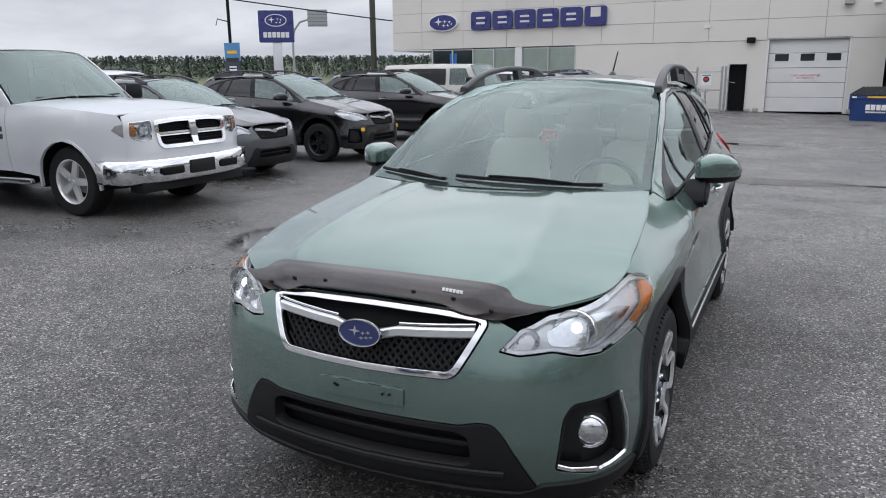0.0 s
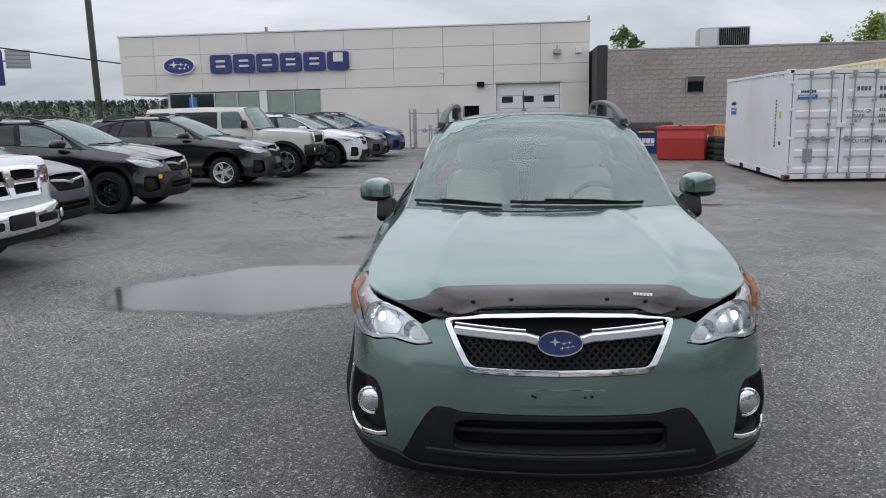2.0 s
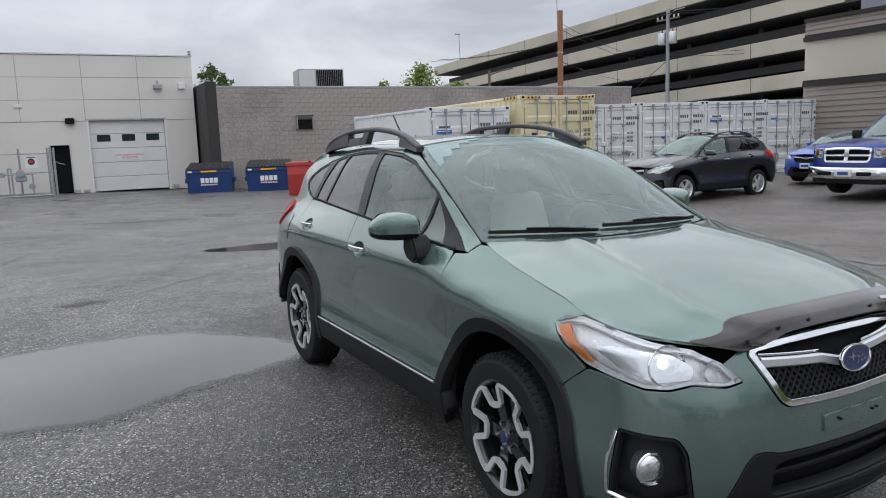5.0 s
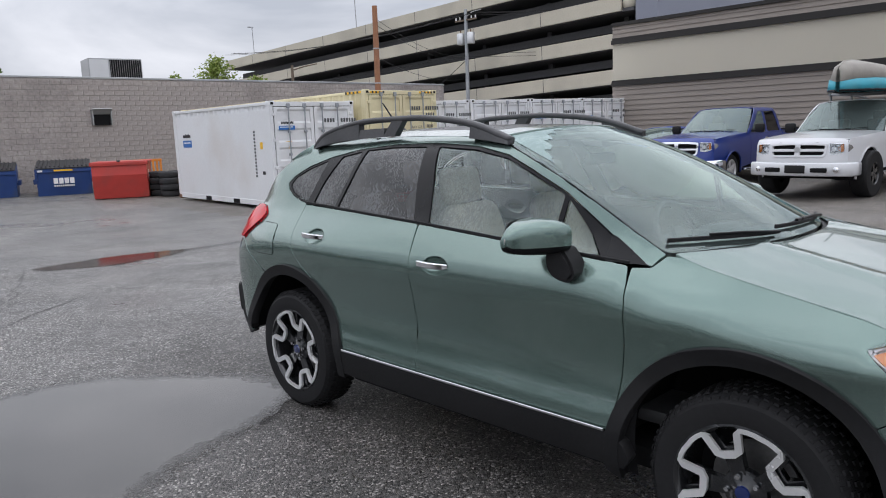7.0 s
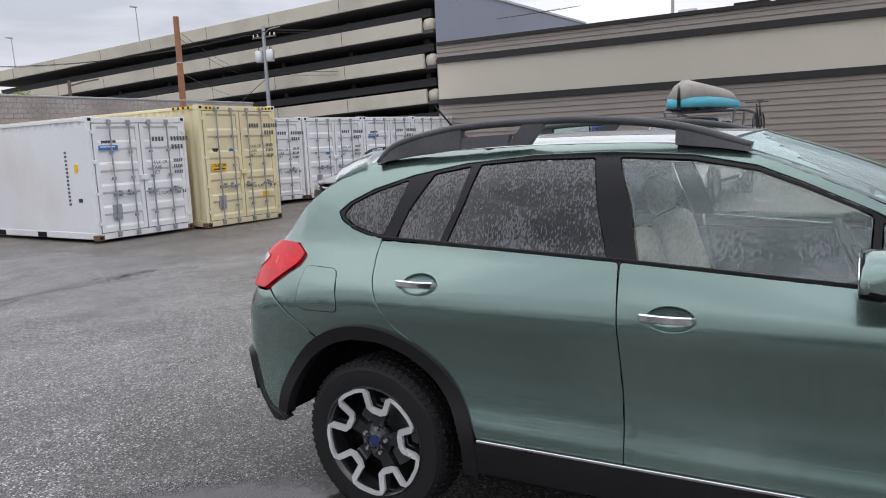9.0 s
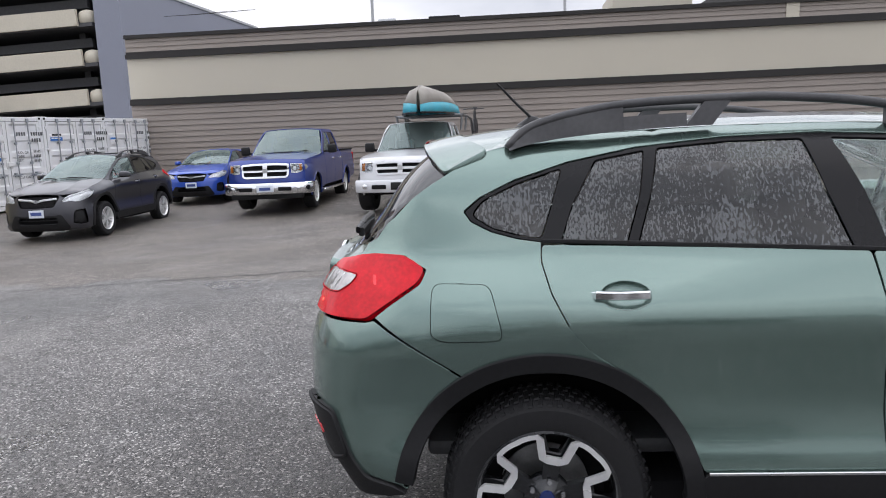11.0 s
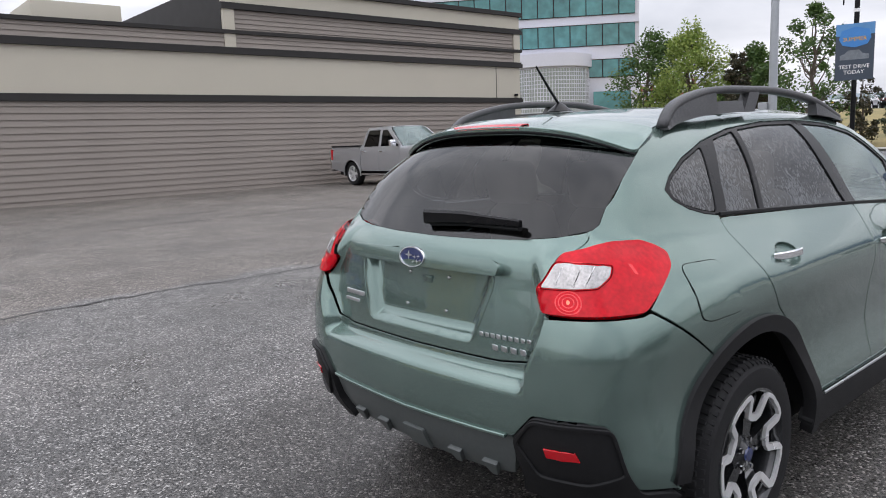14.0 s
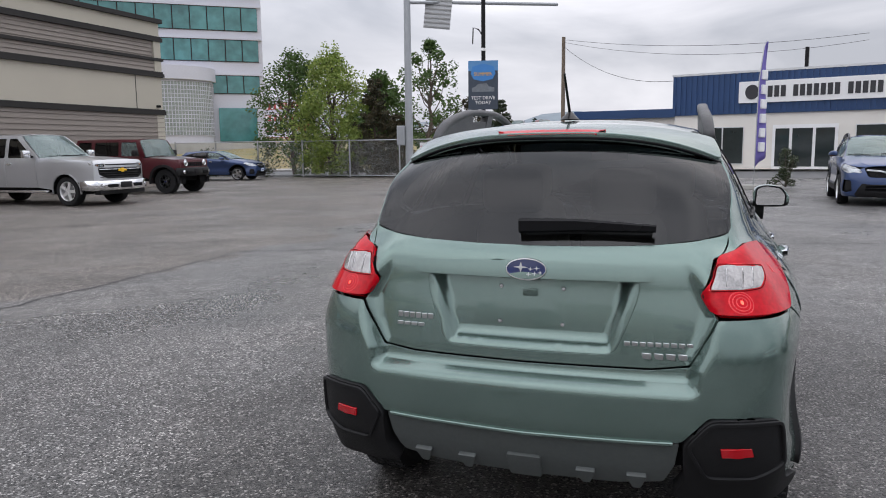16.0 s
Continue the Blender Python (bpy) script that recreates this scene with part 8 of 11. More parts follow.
container("tall cream-yellow shipping container with hazard tape corners", Matrix.Translation((9.22, 13.05, -0.22)) @ pose(0, 0, 0, 0, 0, -3.7), 12.19, 2.90, CONT_YELLOW, False, True, stickers=("darktriangle", "caution", "vent"))
for k, (x, y, st) in enumerate(((13.05, 15.78, ("round",)), (15.42, 15.08, ("darktriangle",)), (17.76, 14.42, ("logo",)), (20.08, 13.86, ("paper",)))):
    container("white shipping container in a row with closed doors", Matrix.Translation((x, y, -0.05)) @ pose(0, 0, 0, 0, 0, -15), 6.06, 2.60, CONT_WHITE, stickers=st + ("vent",), group="row of white containers")


# ---- bins, tyres, barrier, gas meter cage ----
def dumpster(label, m, w=1.75, d=1.45, h=1.02):
    b = thing("dumpster", m, label, "dumpster", "dumpsters by the block wall")
    o = [(0.10, 0.06), (d - 0.25, 0.06), (d, 0.55), (d, h + 0.22), (0.0, h)]
    hull = prism_bm([(y, z) for y, z in o], w, pose(0, 0, 0, 0, 0, 0), 0.012)
    hull.transform(Matrix(((0, 1, 0, -w / 2), (1, 0, 0, 0), (0, 0, 1, 0), (0, 0, 0, 1))))
    bmesh.ops.recalc_face_normals(hull, faces=hull.faces)
    part("bin_body", hull, BIN_BLUE, b, flat=True)
    box("front_rim", b, BIN_BLUE, -w / 2 - 0.03, -0.04, h - 0.13, w / 2 + 0.03, 0.04, h, 0.01)
    for s in (-1, 1):
        box("lift_pocket", b, BIN_BLUE, s * (w / 2 + 0.06) - 0.06, 0.30, 0.52, s * (w / 2 + 0.06) + 0.06, 1.10, 0.70, 0.015)
        box("skid", b, LID, s * (w / 2 - 0.2) - 0.06, 0.15, 0.0, s * (w / 2 - 0.2) + 0.06, d - 0.3, 0.065)
        box("corner_gusset", b, BIN_BLUE, s * (w / 2) - 0.035, -0.025, h - 0.42, s * (w / 2) + 0.035, 0.06, h - 0.12, 0.01)
    ang = math.degrees(math.atan2(0.22, d))
    for s in (0, 1):
        x0 = -w / 2 - 0.02 + s * (w / 2 + 0.01)
        mm = Matrix.Translation((0, -0.06, h + 0.01)) @ pose(0, 0, 0, ang, 0, 0)
        lid = part("lid", box_bm(x0, 0, 0, x0 + w / 2 + 0.005, d + 0.08, 0.035, 0.012, m=mm), LID, b, "black ribbed plastic lid", flat=True)
        for k in range(6):
            xr = x0 + 0.06 + k * (w / 2 - 0.06) / 6
            part("lid_rib", box_bm(xr, 0.05, 0.035, xr + 0.05, d, 0.085, 0.015, 1, mm), LID, lid, flat=True)
    n = 0
    for k in range(4):
        box("front_bar", b, TEXT_WHITE, -0.34 + k * 0.175, -0.006, 0.52, -0.20 + k * 0.175, 0.03, 0.72)
    for k in range(10):
        box("front_bar", b, TEXT_WHITE, -0.33 + k * 0.067, -0.004, 0.42, -0.285 + k * 0.067, 0.04, 0.475)
    box("warning_strip", b, STICKER_YELLOW, -0.30, -0.046, h - 0.09, 0.30, -0.04, h - 0.03)
    box("small_sticker", b, SIGN_WHITE, -w / 2 + 0.06, -0.046, h - 0.10, -w / 2 + 0.22, -0.04, h - 0.03)
    return b


dumpster("scuffed blue dumpster with black ribbed lids", Matrix.Translation((3.70, 27.25, -0.36)) @ pose(0, 0, 0, 0, 0, -18), h=1.05)
dumpster("second blue dumpster beside the red bin", Matrix.Translation((5.82, 26.05, -0.34)) @ pose(0, 0, 0, 0, 0, -20), h=1.05)
rb = thing("red_bin", Matrix.Translation((6.22, 21.98, -0.26)) @ pose(0, 0, 0, 0, 0, -29), "faded red steel hopper bin with sloped front", "bin")
hull = prism_bm([(0.0, 0.04), (1.05, 0.04), (1.35, 1.16), (-0.04, 1.16), (-0.10, 0.78)], 1.64, None, 0.012)
hull.transform(Matrix(((0, 1, 0, -0.82), (1, 0, 0, 0), (0, 0, 1, 0), (0, 0, 0, 1))))
bmesh.ops.recalc_face_normals(hull, faces=hull.faces)
part("bin_body", hull, BIN_RED, rb, flat=True)
lidb = box("lid", rb, BIN_RED, -0.87, -0.09, 1.16, 0.87, 1.40, 1.21, 0.015)
box("lid_lip", lidb, BIN_RED, -0.87, -0.10, 1.08, 0.87, -0.06, 1.18, 0.01)
box("lid_handle", lidb, LID, -0.05, -0.12, 1.20, 0.05, -0.06, 1.25, 0.01)
for s in (-0.55, 0.55):
    box("skid", rb, LID, s - 0.06, 0.05, 0.0, s + 0.06, 1.0, 0.05)
box("side_sticker", rb, SIGN_WHITE, 0.820, 0.35, 0.62, 0.826, 0.52, 0.90)


def tyre_bm(r=0.33, w=0.21):
    prof = [(r * 0.60, -w * 0.42), (r * 0.74, -w * 0.5), (r * 0.90, -w * 0.48), (r * 0.98, -w * 0.36), (r, -w * 0.15), (r, w * 0.15), (r * 0.98, w * 0.36), (r * 0.90, w * 0.48), (r * 0.74, w * 0.5), (r * 0.60, w * 0.42), (r * 0.60, -w * 0.42)]
    b = lathe(prof, 28)
    b.transform(pose(0, 0, 0, 0, -90, 0))
    bmesh.ops.recalc_face_normals(b, faces=b.faces)
    return b


RUBBER_OLD = surface("dusty_black_rubber", (0.028, 0.028, 0.030), 0.8, var=0.3, scale=6)
rnd = random.Random(8)
for x, y, n in ((7.10, 22.75, 3), (7.42, 22.0, 4), (7.52, 21.25, 4), (8.1, 21.9, 4)):
    for k in range(n):
        b = tyre_bm(rnd.uniform(0.31, 0.345), 0.20)
        me = bpy.data.meshes.new("old_tyre")
        b.to_mesh(me)
        b.free()
        me.materials.append(RUBBER_OLD)
        me.shade_smooth()
        o = tagged(new("old_tyre", me), "dusty old black tyre in a stack", "tyre", "stacks of old tyres")
        o.matrix_basis = Matrix.Translation((x + rnd.uniform(-0.04, 0.04), y + rnd.uniform(-0.04, 0.04), -0.138 + k * 0.199)) @ pose(0, 0, 0, 0, 0, rnd.uniform(0, 90))
ob = thing("orange_barrier", Matrix.Translation((7.72, 24.0, -0.24)) @ pose(0, 0, 0, -4, 0, -20), "orange slatted plastic safety barrier leaning behind the bin", "barrier")
for z in (0.0, 0.55, 1.08):
    box("rail", ob, ORANGE, -0.75, -0.03, z, 0.75, 0.03, z + 0.09, 0.015)
for k in range(12):
    box("slat", ob, ORANGE, -0.73 + k * 0.127, -0.02, 0.06, -0.66 + k * 0.127, 0.02, 1.10, 0.01)

cage = thing("meter_cage", Matrix.Translation((-3.05, 29.55, -0.13)) @ pose(0, 0, 0, 0, 0, -3), "galvanised pipe cage round a gas meter", "cage")


def pipe(name, pts, r, mat, parent, n=8, label=""):
    up = (0, 1, 0) if abs(pts[-1][2] - pts[0][2]) > 0.8 * (Vector(pts[-1]) - Vector(pts[0])).length else (0, 0, 1)
    return tube(name, pts, circle_section(r, n), mat, parent, label, up)[0]


for x, y in ((-1.18, 0), (1.18, 0), (-1.05, 0.9), (1.05, 0.9), (1.28, 0.35), (-1.0, 0.05), (0.02, 0.9)):
    po = pipe("post", [(x, y, 0), (x, y, 1.93)], 0.042, GALV, cage)
    for z in (0.3, 1.0, 1.75):
        pipe("clamp", [(x, y, z), (x, y, z + 0.05)], 0.055, GALV, po)
for z in (0.12, 0.95, 1.72):
    pipe("cross_rail", [(-1.05, 0.9, z), (1.05, 0.9, z)], 0.025, GALV, cage)
    for x in (-1.18, 1.18):
        pipe("cross_rail", [(x, 0, z), (x * 0.9, 0.9, z)], 0.025, GALV, cage)
pipe("bottom_rail", [(-1.18, 0, 0.08), (1.18, 0, 0.08)], 0.025, GALV, cage)
pipe("chain", [(1.25, 0.3, 1.45), (1.45, 0.3, 1.3), (1.65, 0.4, 1.25)], 0.015, GALV, cage)
wire_v, wire_f = [], []


def mesh_wires(p0, p1, z0, z1, gap=0.11, r=0.006):
    """Diagonal fence wire between two feet."""
    d = Vector((p1[0] - p0[0], p1[1] - p0[1], 0))
    L = d.length
    d /= L
    hgt = z1 - z0
    v, f = [], []
    for s in (1, -1):
        a = -hgt
        while a < L:
            t0, t1 = max(0, -a), min(hgt, L - a)
            if t1 > t0:
                pts = []
                for t in (t0, t1):
                    u = a + t if s > 0 else L - (a + t)
                    pts.append(Vector((p0[0] + d.x * u, p0[1] + d.y * u, z0 + t)))
                off = len(v)
                tv, tf = tube_data(pts, circle_section(r, 3), (d.y, -d.x, 0.1), caps=False)
                v += [tuple(q) for q in tv]
                f += [tuple(i + off for i in q) for q in tf]
            a += gap
    return v, f


mt = thing("gas_meter", Matrix.Translation((-3.0, 30.15, -0.13)) @ pose(0, 0, 0, 0, 0, -3), "grey gas meter with pipes and a white warning sign", "gas meter")
for x, z1 in ((-0.42, 1.15), (-0.30, 1.15), (0.42, 1.0), (0.0, 1.2)):
    pipe("riser", [(x, 0.15, 0), (x, 0.15, z1)], 0.03, GALV, mt)
pipe("cross_pipe", [(-0.42, 0.15, 1.15), (-0.30, 0.15, 1.15)], 0.03, GALV, mt)
pipe("cross_pipe", [(-0.7, 0.15, 0.92), (0.55, 0.15, 0.92)], 0.03, GALV, mt)
for x, z, r in ((-0.62, 0.92, 0.11), (0.02, 0.95, 0.16), (0.38, 0.42, 0.12)):
    b = lathe([(0.0, -0.08), (r * 0.8, -0.08), (r, -0.05), (r, 0.05), (r * 0.8, 0.08), (0.0, 0.08)], 20)
    b.transform(Matrix.Translation((x, 0.05, z)) @ pose(0, 0, 0, 0, 0, 90))
    part("regulator", b, POLE_GREY, mt)
box("meter_body", mt, POLE_GREY, -0.18, 0.02, 0.62, 0.22, 0.28, 0.86, 0.04)
sgn = box("warning_sign", mt, SIGN_WHITE, 0.22, 0.0, 1.15, 0.66, 0.012, 1.62)
part("sign_emblem", prism_bm([(0.44 + 0.13 * math.cos(k * 0.4), 1.40 + 0.13 * math.sin(k * 0.4)) for k in range(16)], -0.004), TEXT_DARK, sgn, flat=True)
box("sign_spot", sgn, TEXT_RED, 0.37, -0.008, 1.36, 0.51, -0.003, 1.46)
box("sign_header", sgn, TEXT_DARK, 0.27, -0.006, 1.56, 0.61, -0.001, 1.59)

# ---- poles, wires, flags and signs ----
def wire(a, b, sag, r=0.016, label="thin black overhead wire", parent=None):
    pts = [Vector(a).lerp(Vector(b), k / 14) - Vector((0, 0, sag * 4 * (k / 14) * (1 - k / 14))) for k in range(15)]
    v, f = tube_data(pts, circle_section(r, 5))
    return tagged(link_mesh("overhead_wire", [tuple(p) for p in v], f, CABLE), label, "wire", "overhead wires")


def wooden_pole(label, x, y, z1, r0, r1, mat, lean=0.0, arms=()):
    p = thing("utility_pole", Matrix.Translation((x, y, -0.2)), label, "utility pole", "utility poles")
    secs = [circle_section(r0 + (r1 - r0) * k / 6, 12) for k in range(7)]
    tube("pole", [(lean * k / 6, 0, (z1 + 0.2) * k / 6) for k in range(7)], secs, mat, p, up=(0, 1, 0))
    return p


rp = wooden_pole("short reddish wooden pole with a sawn top", 21.5, 27.2, 7.8, 0.17, 0.13, RED_WOOD, 0.06)
for z in (4.2, 5.9):
    pipe("strap", [(0.03, 0, z), (0.03, 0, z + 0.06)], 0.165, GALV, rp)
tp = wooden_pole("green-grey utility pole with transformers and crossarm", 47.2, 45.1, 12.2, 0.20, 0.15, POLE_GREY)
for z in (11.4,):
    box("crossarm", tp, WOOD_POLE, -0.08, -1.3, z, 0.08, 1.3, z + 0.14)
    for y in (-1.2, -0.7, 0.7, 1.2):
        pipe("insulator", [(0, y, z + 0.14), (0, y, z + 0.38)], 0.06, SIGN_WHITE, tp)
for s in (-1, 1):
    b = lathe([(0.0, 0.0), (0.34, 0.0), (0.36, 0.06), (0.36, 0.92), (0.30, 1.0), (0.0, 1.04)], 20)
    b.transform(Matrix.Translation((-0.05, s * 0.62, 9.35)) @ pose(0, 0, 0, 0, -90, 0))
    tr = part("transformer", b, ALU, tp)
    pipe("bushing", [(-0.05, s * 0.62, 10.38), (-0.05, s * 0.62, 10.62)], 0.05, RUST, tr)
pipe("street_lamp_arm", [(0, 0, 11.7), (0, -0.8, 12.1), (0, -1.9, 12.15)], 0.04, GALV, tp)
pipe("guy_wire", [(0, 0, 8.0), (-6, 7, 0.2)], 0.03, CABLE, tp, 5)
for dz, dy in ((11.8, -1.2), (11.8, -0.7), (11.8, 0.7), (8.4, 0), (8.1, 0)):
    wire((47.2, 45.1 + dy, dz), (40.0, 75 + dy, dz - 1.0), 0.8, 0.018)
    wire((47.2, 45.1 + dy, dz), (60.0, 22 + dy, dz + 0.8), 0.7, 0.018)
for z in (7.2, 6.9, 5.3):
    wire((21.55, 27.2, z), (47.2, 45.1, z + 0.9), 0.6, 0.012)
bp_ = wooden_pole("weathered wooden pole with a short arm", 33.0, 52.0, 7.4, 0.14, 0.12, WOOD_POLE)
pipe("arm", [(0, 0, 7.2), (0.8, -0.6, 7.5), (1.7, -1.2, 7.7)], 0.06, WOOD_POLE, bp_)
wooden_pole("tall weathered wooden utility pole beyond the lot", -21.7, 34.5, 12.0, 0.18, 0.15, surface("dark_greenish_pole_wood", (0.07, 0.072, 0.055), 0.85, var=0.3, scale=2.0, fine=40))
wire((-20.0, 34.9, 4.55), (-40.0, 20.5, 7.9), 0.10, 0.035, "thick black overhead cable")
pyl = thing("pylon_sign", Matrix.Translation((-22.0, 25.9, 0.0)) @ pose(0, 0, 0, 0, 0, 32), "deep blue pylon sign on a pale post", "sign")
b = rounded([(-0.83, 3.18), (0.83, 3.18), (0.83, 4.66), (-0.83, 4.66)], 0.06)
panel = part("sign_panel", prism_bm(b, 0.30, Matrix.Translation((0, -0.15, 0)), 0.02), SIGN_BLUE, pyl, flat=True)
part("sign_post", box_bm(-0.22, -0.10, 0, 0.22, 0.10, 3.2, 0.04), ALU, pyl, "pale grey tapered post")
ov = part("sign_oval", prism_bm([(0.52 * math.cos(2 * math.pi * k / 40), 4.20 + 0.29 * math.sin(2 * math.pi * k / 40)) for k in range(40)], -0.02, Matrix.Translation((0, -0.15, 0))), SIGN_WHITE, panel, flat=True)
part("oval_field", prism_bm([(0.47 * math.cos(2 * math.pi * k / 40), 4.20 + 0.25 * math.sin(2 * math.pi * k / 40)) for k in range(40)], -0.02, Matrix.Translation((0, -0.16, 0))), SIGN_BLUE, panel, flat=True)
for sx, sz, r in ((-0.20, 0.03, 0.15), (0.08, 0.06, 0.07), (0.24, 0.02, 0.07), (0.02, -0.10, 0.07), (0.20, -0.10, 0.07)):
    part("oval_star", prism_bm([(sx + (r if k % 2 == 0 else r * 0.3) * math.cos(k * math.pi / 4), 4.20 + sz + (r if k % 2 == 0 else r * 0.3) * math.sin(k * math.pi / 4)) for k in range(8)], -0.006, Matrix.Translation((0, -0.18, 0))), SIGN_WHITE, panel, flat=True)
for k in range(6):
    box("sign_bar", panel, SIGN_WHITE, -0.62 + k * 0.21, -0.165, 3.40, -0.45 + k * 0.21, -0.15, 3.66, 0.01)
lamp_w = thing("street_lamp", Matrix.Translation((-28.3, 29.8, 0.0)), "dark lamp post with a printed banner", "street lamp")
pipe("pole", [(0, 0, 0), (0, 0, 11)], 0.09, GLOSS_BLACK, lamp_w)
pipe("arm", [(0, 0, 4.6), (-0.5, -0.35, 4.75), (-0.6, -0.4, 4.4)], 0.03, GLOSS_BLACK, lamp_w)
box("banner", lamp_w, BANNER_SKY, -0.35, -0.14, 1.75, 0.75, -0.11, 3.45, label="blue and dark printed banner")
box("banner_lower", lamp_w, BANNER_DARK, -0.35, -0.15, 1.75, 0.75, -0.105, 2.45)
box("banner_strip", lamp_w, STICKER_YELLOW, -0.15, -0.155, 2.85, 0.55, -0.135, 3.02)
box("banner_hill", lamp_w, LID, -0.25, -0.155, 2.40, 0.65, -0.135, 2.62)
for zz in (2.08, 1.92):
    box("banner_bar", lamp_w, TEXT_WHITE, -0.05, -0.158, zz, 0.45, -0.14, zz + 0.09)
gan = thing("road_sign_gantry", Matrix.Translation((-34.5, 44.0, 0.0)) @ pose(0, 0, 0, 0, 0, 32), "curved grey mast with a road sign seen from behind", "road sign")
pipe("mast", [(0, 0, 0), (0, 0, 4.2), (0.15, 0, 5.0), (0.6, 0, 5.6), (1.4, 0, 5.85), (2.4, 0, 5.9)], 0.09, GALV, gan)
pb = box("sign_back", gan, GALV, 1.2, -0.12, 5.25, 2.7, -0.08, 6.5)
for k in range(5):
    box("sign_rib", pb, STEEL, 1.22, -0.15, 5.33 + k * 0.26, 2.68, -0.12, 5.39 + k * 0.26)

# to the south: signal mast, banner, feather flag, fence
sig = thing("signal_mast", Matrix.Translation((12.3, -28.1, 0.0)), "tall grey traffic signal mast with sign seen from behind", "traffic signal")
secs = [circle_section(0.19 - 0.05 * k / 4, 14) for k in range(5)]
tube("mast", [(0, 0, 2.6 * k) for k in range(5)], secs, POLE_GREY, sig, up=(0, 1, 0))
box("base_plate", sig, POLE_GREY, -0.3, -0.3, 0, 0.3, 0.3, 0.06, 0.01)
pipe("arm", [(0, 0, 8.05), (-1.5, -1.2, 8.15), (-6.0, -5.0, 8.4)], 0.08, POLE_GREY, sig)
sb = thing("overhead_sign", Matrix.Translation((11.2, -29.0, 6.95)) @ pose(0, 0, 0, 0, 6, 193), "grey ribbed back of an overhead road sign", "road sign")
box("sign_sheet", sb, GALV, -0.62, -0.02, 0.0, 0.62, 0.02, 1.6)
for k in range(8):
    box("sign_rib", sb, STEEL, -0.60, -0.06, 0.04 + k * 0.2, 0.60, -0.02, 0.10 + k * 0.2)
box("hanger", sb, POLE_GREY, -0.05, 0.02, 0.8, 0.05, 0.10, 1.5)
bx = box("control_box", sig, POLE_GREY, 0.15, -0.2, 1.6, 0.55, 0.2, 2.5, 0.02)
ban = thing("lamp_post_banner", Matrix.Translation((6.82, -21.5, 0.0)) @ pose(0, 0, 0, 0, 0, 190), "dark lamp post carrying a printed banner", "lamp post")
pipe("pole", [(0, 0, 0), (0, 0, 8.6)], 0.075, GLOSS_BLACK, ban, 12)
box("post_base", ban, GLOSS_BLACK, -0.16, -0.16, 0, 0.16, 0.16, 0.5, 0.03)
pipe("hook_arm", [(0, 0, 5.35), (-0.18, 0, 5.6), (-0.36, 0, 5.66), (-0.38, 0, 5.1)], 0.022, GLOSS_BLACK, ban)
pipe("strap", [(0, 0, 4.85), (0, 0, 4.95)], 0.095, TEXT_WHITE, ban)
cloth = box("banner", ban, BANNER_DARK, -0.53, -0.13, 2.80, 0.53, -0.10, 4.50, 0.0, "printed banner, blue above and dark below")
part("banner_sky", box_bm(-0.53, -0.136, 4.15, 0.53, -0.128, 4.50), BANNER_SKY, cloth, flat=True)
hexa = [(-0.38, 4.30), (0.0, 4.40), (0.38, 4.30), (0.44, 4.05), (0.34, 3.86), (0.0, 3.78), (-0.34, 3.86), (-0.44, 4.05)]
part("banner_badge", prism_bm(hexa, -0.006, Matrix.Translation((0, -0.138, 0))), surface("bright_blue_badge", (0.05, 0.22, 0.55), 0.6), cloth, flat=True)
text_part("banner_word", "SUMMER", 0.17, Matrix.Translation((0, -0.150, 4.03)) @ FACE_S, surface("orange_print", (0.80, 0.42, 0.03), 0.6), cloth)
text_part("banner_words", "TEST DRIVE\nTODAY", 0.165, Matrix.Translation((0, -0.140, 3.12)) @ FACE_S, TEXT_WHITE, cloth)
car_sil = [(-0.40, 3.42), (-0.40, 3.56), (-0.28, 3.60), (-0.18, 3.70), (0.12, 3.71), (0.22, 3.60), (0.40, 3.56), (0.40, 3.42)]
part("banner_picture", prism_bm(car_sil, -0.004, Matrix.Translation((0, -0.133, 0))), surface("grey_print", (0.16, 0.18, 0.20), 0.6, var=0.4, scale=6), cloth, flat=True)

ff = thing("feather_flag", Matrix.Translation((-2.25, -21.6, 0.0)) @ pose(0, 0, 0, 0, 0, 240), "purple feather flag on a thin bowed pole", "flag")
pipe("pole", [(0, 0, 0), (0.02, 0, 2.0), (0.06, 0, 3.5), (0.30, 0, 4.55), (0.48, 0, 4.78)], 0.016, GALV, ff, 6)
fo_l = [(0.01, 0.72), (0.03, 2.0), (0.07, 3.5), (0.31, 4.55), (0.47, 4.75)]
fo_r = [(0.62, 1.02), (0.70, 2.0), (0.66, 3.2), (0.56, 4.2), (0.49, 4.72)]
fv, ffc = [], []
for k in range(21):
    q = k / 20 * 4
    pl = spline(np.array([(a, 0, b) for a, b in fo_l]), q)
    pr = spline(np.array([(a, 0, b) for a, b in fo_r]), q)
    for j in range(7):
        u = j / 6
        fv.append((pl[0] + (pr[0] - pl[0]) * u, 0.06 * math.sin(u * 5 + q * 1.3) * u, pl[2] + (pr[2] - pl[2]) * u))
ffc = [(a * 7 + j, a * 7 + j + 1, a * 7 + 8 + j, a * 7 + 7 + j) for a in range(20) for j in range(6)]
fl = link_mesh("flag_cloth", fv, ffc, PURPLE, ff, "purple cloth with white bars")
sm = fl.modifiers.new("cloth thickness", "SOLIDIFY")
sm.thickness = 0.006
for k in range(6):
    z = 1.22 + k * 0.46
    b = box_bm(0.20, -0.07, z, 0.52, 0.07, z + 0.30, 0.02)
    part("flag_bar", b, TEXT_WHITE, ff, flat=True)

